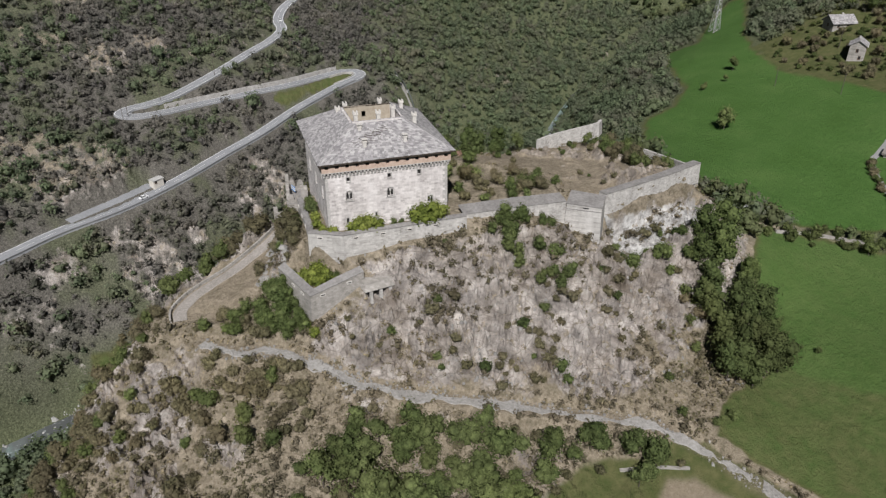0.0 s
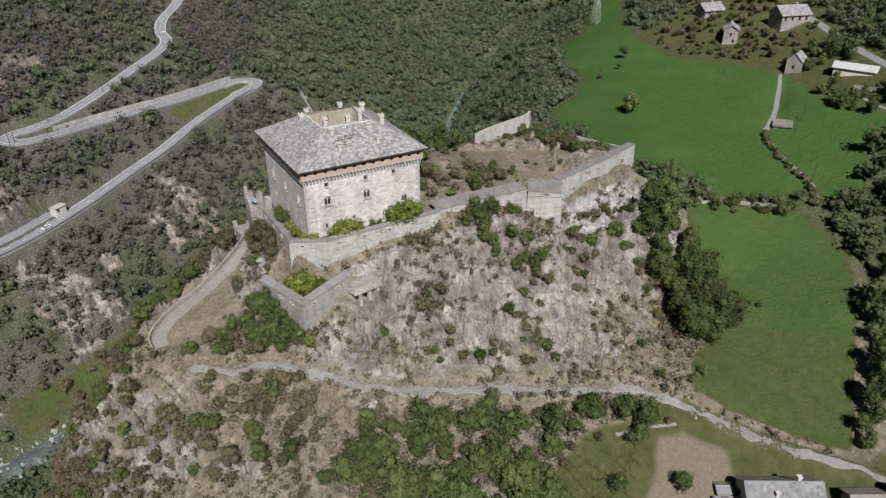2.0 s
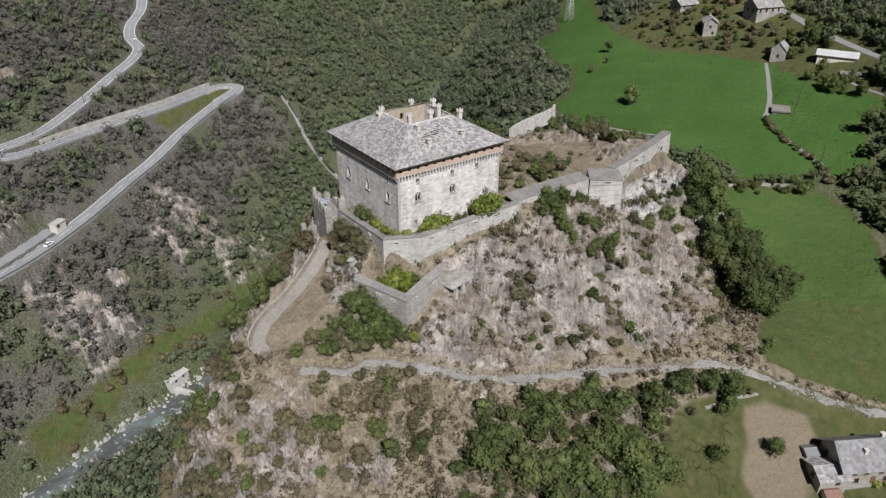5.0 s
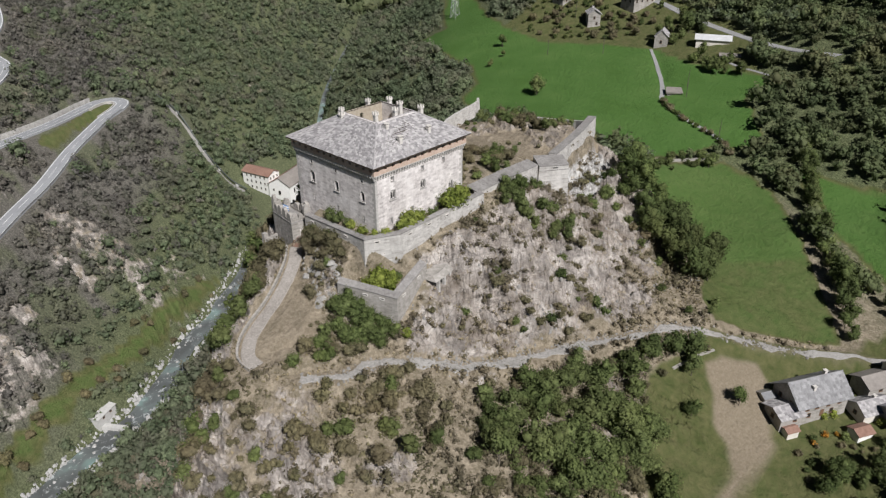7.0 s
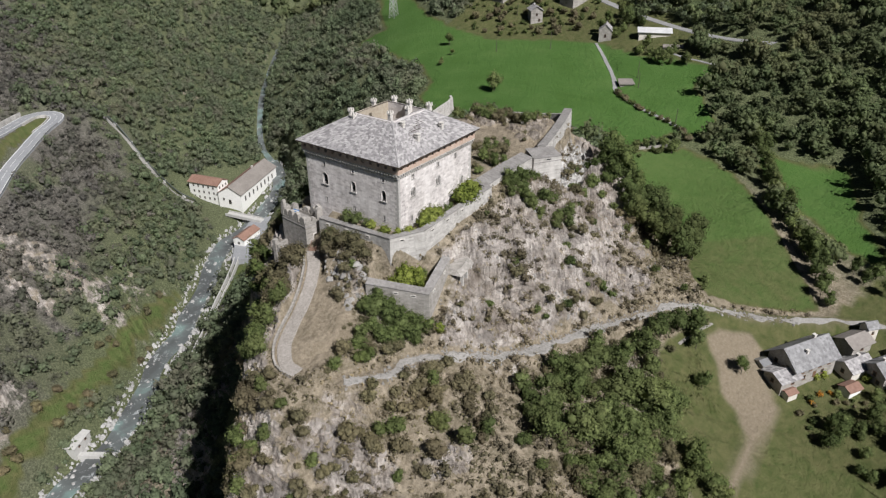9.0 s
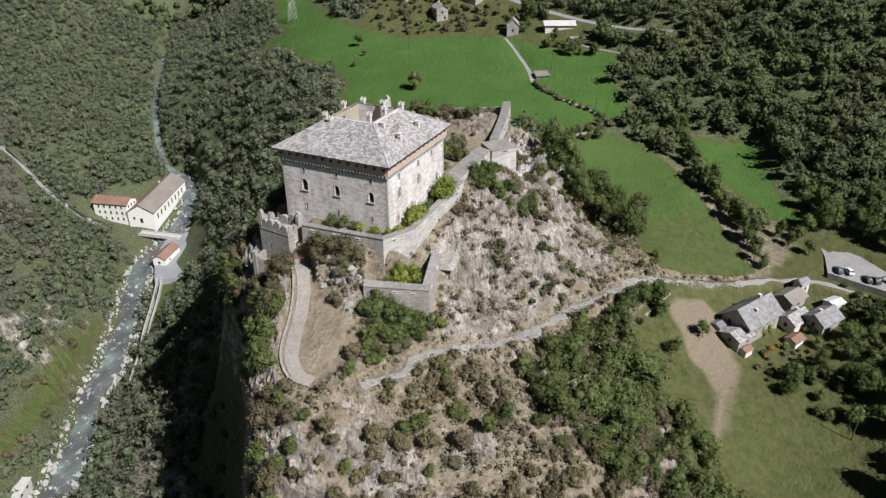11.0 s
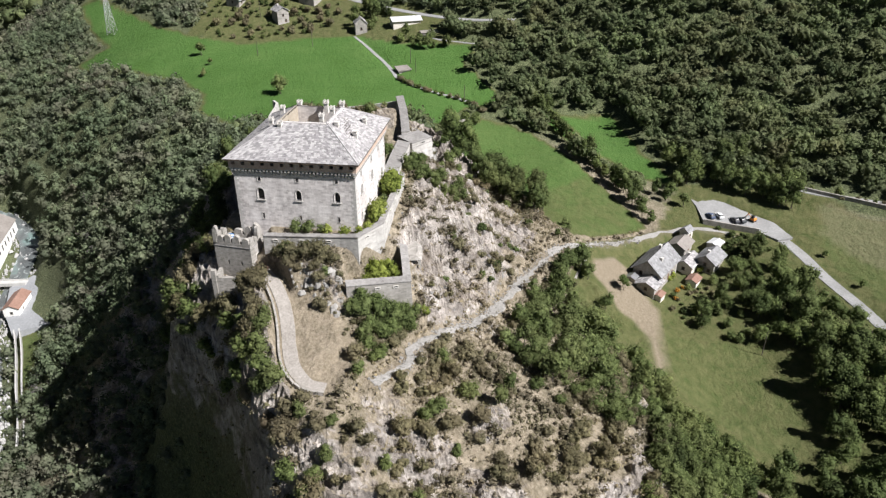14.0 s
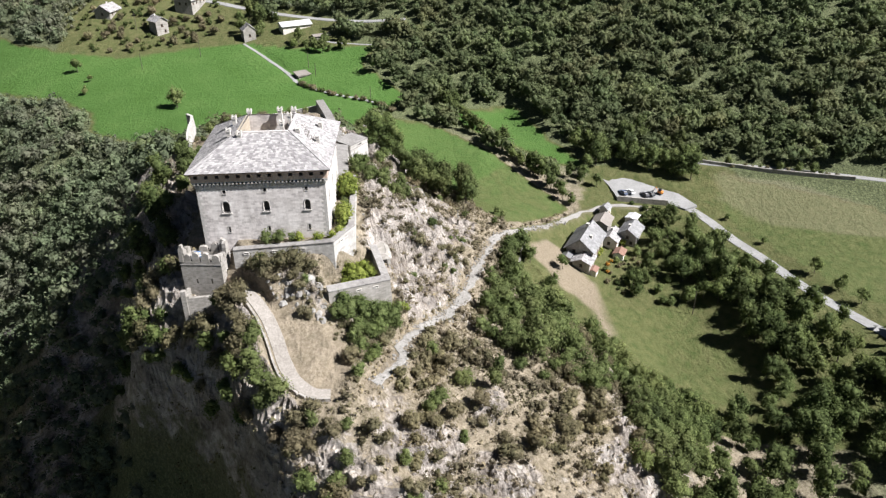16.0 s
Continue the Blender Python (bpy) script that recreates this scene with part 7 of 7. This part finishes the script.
scatter(OLIVE + OLIVE + SHRUBS[:1], [(12, 116), (35, 93), (38, 72), (10, 70), (-10, 75), (-20, 100), (-19, 117), (-7, 119.5)], 3.6, 348, 0.55, 1.05, 0.75, NEAR_WAYS, (13, -0.02))
scatter(TREES + DARK_TREES, [(276, 196), (288, 172), (310, 198), (345, 245), (338, 300), (300, 310), (288, 268), (299, 240), (286, 222)], 6.6, 349, 0.6, 1.0, 0.8, [(HIGH_ROAD, 4.5), ([(268, 224), (296, 214), (330, 226), (338, 250), (330, 302), (284, 306)], 0.5), ([(276, 176), (292, 170), (296, 190), (280, 196)], 2.0), ([(316, 238), (336, 238), (336, 256), (316, 256)], 1.0), ([(292, 252), (304, 252), (304, 266), (292, 266)], 1.0), (FARM_TRACK, 3.0)])
scatter(TREES + LOW_TREES, [(20, 78), (24, 60), (10, 50), (-10, 55), (-22, 70), (-12, 82), (4, 80)], 4.2, 350, 0.7, 1.1, 0.85, [(LAWN, 2.0)])
# farm, gardens and hedges
scatter(LOW_TREES + TREES, [(112, 44), (104, 50), (92, 48), (80, 58), (68, 58), (62, 44), (66, 34), (84, 24), (104, 30)], 5.6, 320, 0.5, 0.9, 0.45)
scatter(DARK_TREES + TREES, [(112, 34), (100, 17), (82, 9), (60, 4), (34, -6), (-6, -14), (-46, 10), (-44, 50), (-26, 74), (2, 74), (18, 62), (16, 36), (34, 26), (58, 26), (78, 36), (96, 40)], 6.2, 321, 0.6, 1.0, 0.95, [(LAWN, 2.0), (LANE, 9.0)])
for a, b in (((216, 114), (191, 99)), ((191, 99), (163, 88)), ((163, 88), (139, 71)), ((139, 71), (121, 62))):
    n = int(math.hypot(b[0] - a[0], b[1] - a[1]) / 3.5)
    for k in range(n):
        q = (k + 0.5) / n
        put((DARK_TREES + TREES)[(k * 5 + int(a[0])) % 6], a[0] + q * (b[0] - a[0]) + ((k * 37) % 5 - 2) * 0.5, a[1] + q * (b[1] - a[1]) + ((k * 53) % 5 - 2) * 0.6, 0.6 + 0.08 * ((k * 29) % 5), k * 1.3)
for x, y, s in ((203.5, 230.5, 1.3), (231, 281, 0.55), (244, 282, 0.45), (256, 292, 0.9), (140, 108, 0.3), (148, 50, 0.9), (143, 53, 0.8), (136, 49, 0.75), (70, -9, 0.75), (60, -12, 0.8), (52, -15, 0.7), (110, 4, 0.4), (92, -2, 0.4), (79, 77, 0.72), (99, 95, 0.45), (92, 99, 0.4), (104, 96, 0.45), (81, 95, 0.5), (66, 84, 0.8)):
    put(TREES[int(x) % 3], x, y, s, x)
scatter(LOW_TREES + TREES, [(262, 186), (272, 178), (266, 164), (256, 152), (252, 164)], 5.0, 322, 0.7, 1.0, 0.9, [(FARM_TRACK, 3.0)])
scatter(GREEN_SHRUBS + OLIVE[:1], [(282, 300), (320, 310), (340, 270), (330, 230), (292, 222), (278, 238), (276, 262), (272, 274)], 4.6, 323, 0.6, 1.1, 0.6, [(FARM_TRACK, 3.0), ([(289, 254), (300, 250), (306, 262), (296, 268)], 1.0), ([(312, 240), (334, 238), (336, 254), (316, 256)], 1.0), ([(310, 286), (326, 284), (326, 299), (311, 300)], 1.0)])
scatter(GREEN_SHRUBS + LOW_TREES, [(146, 158), (160, 150), (172, 150), (190, 136), (186, 130), (168, 142), (150, 150)], 3.4, 324, 0.6, 1.0, 0.9)
scatter(GREEN_SHRUBS, [(112, 18), (132, 40), (130, 46), (112, 30)], 3.2, 325, 0.6, 1.0, 0.7, [(CAR_PARK, 1.5), (LANE, 3.5)])

for k in range(26):
    q = spline(FARM_TRACK[4:], 12)[2 + k * 2 if 2 + k * 2 < 46 else 46]
    put((GREEN_SHRUBS + SHRUBS)[k % 4], q.x - 2.0 - 0.4 * (k % 3), q.y - 1.6 + 0.3 * (k % 2), 0.8 + 0.12 * (k % 4), k * 2.1)
ORANGE = [plant_kind("garden_shrub", "flowering garden shrub with orange leaves", "shrub", "garden shrubs at the farm", foliage("orange garden leaves", (0.22, 0.09, 0.02), (0.36, 0.17, 0.03), (0.5, 0.3, 0.06)), 220, 1.6, 1.0, 160, 0.17, 0.0, 5, 1.0, 0.05)]
GARDEN = [(72, 60), (84, 61), (95, 50), (90, 42), (76, 44)]
scatter(GREEN_SHRUBS + SHRUBS + LOW_TREES, GARDEN, 3.0, 330, 0.4, 0.8, 0.75)
for x, y, s in ((88.5, 57.6, 1.0), (91.0, 55.4, 0.8), (84.2, 58.8, 0.9)):
    put(ORANGE[0], x, y, s, x)
for x, y, s in ((96, 58.5, 0.8), (93.5, 60, 0.7), (101, 48, 0.7)):
    put(BRIGHT[int(x) % 2], x, y, s, x)
scatter(DARK_TREES + TREES, [(150, 47), (158, 56), (170, 52), (165, 30), (156, 8), (142, 4), (130, 8), (136, 15.5), (146, 29), (150, 40)], 5.2, 331, 0.7, 1.05, 0.95, [(CAR_PARK, 1.5), (LANE, 4.0)])
scatter(DARK_TREES, [(150, 58), (143, 55), (134, 47), (139, 60)], 5.2, 332, 0.5, 0.8, 0.9)
scatter(GREEN_SHRUBS, [(120, 24), (110, 30), (106, 36), (112, 40), (121, 34)], 2.4, 333, 0.7, 1.1, 0.95, [(LANE, 3.4)])
scatter(LOW_TREES + SHRUBS, [(146, 4), (134, -18), (122, -46), (126, -48), (140, -18), (150, 4)], 3.6, 334, 0.5, 0.9, 0.8)

# ---- the far woods ----
def wood(name, label, material, seed, step, bounds, allow, height, radius, leaves, leaf, spread_h=0.3, clumps=4, core=0.8):
    rs = np.random.RandomState(seed)
    x0, x1, y0, y1 = bounds
    gx, gy = np.meshgrid(np.arange(x0, x1, step), np.arange(y0, y1, step))
    gx, gy = (gx + rs.uniform(-0.5, 0.5, gx.shape) * step).ravel(), (gy + rs.uniform(-0.5, 0.5, gy.shape) * step).ravel()
    ok = allow(gx, gy, rs)
    gx, gy = gx[ok], gy[ok]
    gz = H(gx, gy)
    kinds = [crown_arrays(seed + k, height, radius, leaves, leaf, 0.08, clumps, 1.0, core) for k in range(5)]
    pick = rs.randint(5, size=len(gx))
    allv, allf, n = [], [], 0
    for k, (v, f) in enumerate(kinds):
        w = np.nonzero(pick == k)[0]
        if not len(w):
            continue
        a, s = rs.uniform(0, 6.28, len(w)), 1 - spread_h + 2 * spread_h * rs.rand(len(w)) ** 1.6
        tall = s * rs.uniform(0.75, 1.2, len(w))
        c, si = np.cos(a) * s, np.sin(a) * s
        out = np.stack([gx[w, None] + c[:, None] * v[:, 0] - si[:, None] * v[:, 1], gy[w, None] + si[:, None] * v[:, 0] + c[:, None] * v[:, 1], gz[w, None] - 0.3 + tall[:, None] * v[:, 2]], -1)
        allv.append(out.reshape(-1, 3))
        allf.append((f[None] + (n + np.arange(len(w)) * len(v))[:, None, None]).reshape(-1, 3))
        n += out.shape[0] * out.shape[1]
    me = tri_mesh(name, np.concatenate(allv), np.concatenate(allf), material)
    tagged(new(name, me), label, "woodland", kind="stuff")


BARE = [MILL_GREEN, BANK_GREEN, HAIRPIN, FIELD_NORTH, FIELD_MID, FIELD_RIGHT, FIELD_EAST, LAWN, YARD, CAR_PARK, ROUGH_GRASS]
MILL = [(110, 333), (123, 319), (132, 316), (158, 339), (163, 352), (204, 380), (206, 404), (168, 416), (140, 412), (138, 386), (126, 352)]
HAMLET = [(262, 150), (292, 168), (300, 200), (345, 240), (330, 305), (280, 310), (270, 270), (268, 200)]
HILL = [(-40, 165), (-20, 176), (0, 190), (14, 200), (30, 216), (62, 216), (92, 208), (132, 208), (146, 190), (148, 168), (140, 150), (142, 126), (130, 104), (112, 98), (120, 62), (150, 46), (134, 14), (112, 4), (60, -10), (-10, -20), (-60, 10), (-60, 120)]


def open_ground(x, y):
    ok = np.ones(x.shape, bool)
    for poly in BARE:
        ok &= edge_distance(x, y, poly) > (5.0 if poly is FIELD_RIGHT else 2.5)
    ok &= edge_distance(x, y, MILL) > 2
    ok &= edge_distance(x, y, HAMLET) > 0
    ok &= edge_distance(x, y, HILL) > 0
    for line, off in ((ROAD, 6.5), (ROAD_TOP, 6.5), (RIVER[:14], 8.0), (RIVER[13:], 3.5), (LANE, 5), (LANE_UPPER, 4.5), (FARM_TRACK, 4), (LAYBY, 5.5), (HIGH_ROAD, 6), (BARN_TRACK, 3.5), (PENSTOCK, 3.6)):
        ok &= line_distance(x, y, line)[0] > off
    return ok


def scrub_ok(x, y, rs):
    d = open_ground(x, y) & (rs.rand(len(x)) < brownness(x, y))
    return d & (lay(x, y)[1] < 0.35 + 0.4 * rs.rand(len(x)))


def green_ok(x, y, rs):
    d = open_ground(x, y) & (rs.rand(len(x)) > brownness(x, y) * 0.96)
    return d & (y > 150) & ((edge_distance(x, y, CLIFF) > -3 - 12 * rs.rand(len(x))))


def slope_ok(x, y, rs):
    return open_ground(x, y) & ((x > 146) | (x > 150 + 0.4 * y)) & (y <= 240) & (edge_distance(x, y, VALE_GREEN) > 1)


wood("scrub_wood", "dry brown and grey scrub on the far slope", M_WOOD_BROWN, 401, 3.1, (-160, 180, 275, 600), scrub_ok, 2.6, 2.5, 50, 0.48, 0.62, 1, 0.62)
wood("valley_wood", "mixed green woodland in the gorge and on slopes", M_WOOD_VALE, 402, 4.1, (-140, 400, 150, 640), green_ok, 5.0, 3.2, 70, 0.6, 0.5, 1, 0.66)
wood("slope_wood", "dense green deciduous wood on the mountainside", M_WOOD_GREEN, 403, 5.2, (70, 400, -150, 240), slope_ok, 7.8, 4.3, 112, 0.64, 0.42, 3, 0.68)


def tuft_ok(x, y, rs):
    z, rock, meadow, earth, dry = lay(x, y)
    d = (edge_distance(x, y, HILL) < -1) & (meadow < 0.2) & (earth < 0.35) & (y > 56 + 20 * rs.rand(len(x))) & (rs.rand(len(x)) > rock * 0.94)
    for line, off in ((RAMP, 2.6), (TRAIL, 1.6)):
        d &= line_distance(x, y, line)[0] > off
    return d & (edge_distance(x, y, PLATEAU) > -1) & (edge_distance(x, y, UPPER_WARD) > 0.5) & (edge_distance(x, y, YARD) > 1) & (fbm(x, y, 7, 3, 71) > -0.25)


wood("dry_undergrowth", "dry grass tufts and low scrub on the hill", M_TUFT, 404, 1.25, (-60, 140, 60, 205), tuft_ok, 0.8, 0.65, 10, 0.3, 0.55, 1, 0)


def hill_ok(x, y, rs):
    z, rock, meadow, earth, dry = lay(x, y)
    d = (edge_distance(x, y, HILL) < -1) & (meadow < 0.2) & (earth < 0.3) & (y > 62 + 22 * rs.rand(len(x))) & (y < 160)
    for line, off in ((RAMP, 3.4), (TRAIL, 1.9)):
        d &= line_distance(x, y, line)[0] > off
    for line in WALL_FEET:
        d &= line_distance(x, y, line)[0] > 1.5
    for poly in (UPPER_WARD, LOWER_WARD, YARD, CLEARING, PLATEAU):
        d &= edge_distance(x, y, poly) > 1
    on_face = edge_distance(x, y, FACE) < 0
    return d & (fbm(x, y, 12, 4, 73) + 0.25 * rs.uniform(-1, 1, len(x)) > np.where(on_face, 0.22, 0.02))


wood("hill_scrub", "brown and olive scrub among the rocks of the hill", M_SCRUB, 405, 1.75, (-60, 130, 60, 160), hill_ok, 1.7, 1.15, 34, 0.26, 0.5, 1, 0.55)


def far_ok(x, y, rs):
    near = ((x > -150) & (x < 400) & (y > 150) & (y < 635)) | ((x > 68) & (x < 400) & (y > -150) & (y < 240))
    return ~near & open_ground(x, y) & (edge_distance(x, y, HILL) > 8) & (np.hypot(x - 150, y - 250) < 620)


wood("distant_wood", "distant green and brown woodland on the mountainside", M_WOOD_GREEN, 406, 12.0, (-200, 720, -200, 900), far_ok, 11.0, 7.0, 30, 1.6, 0.4, 1, 0.85)
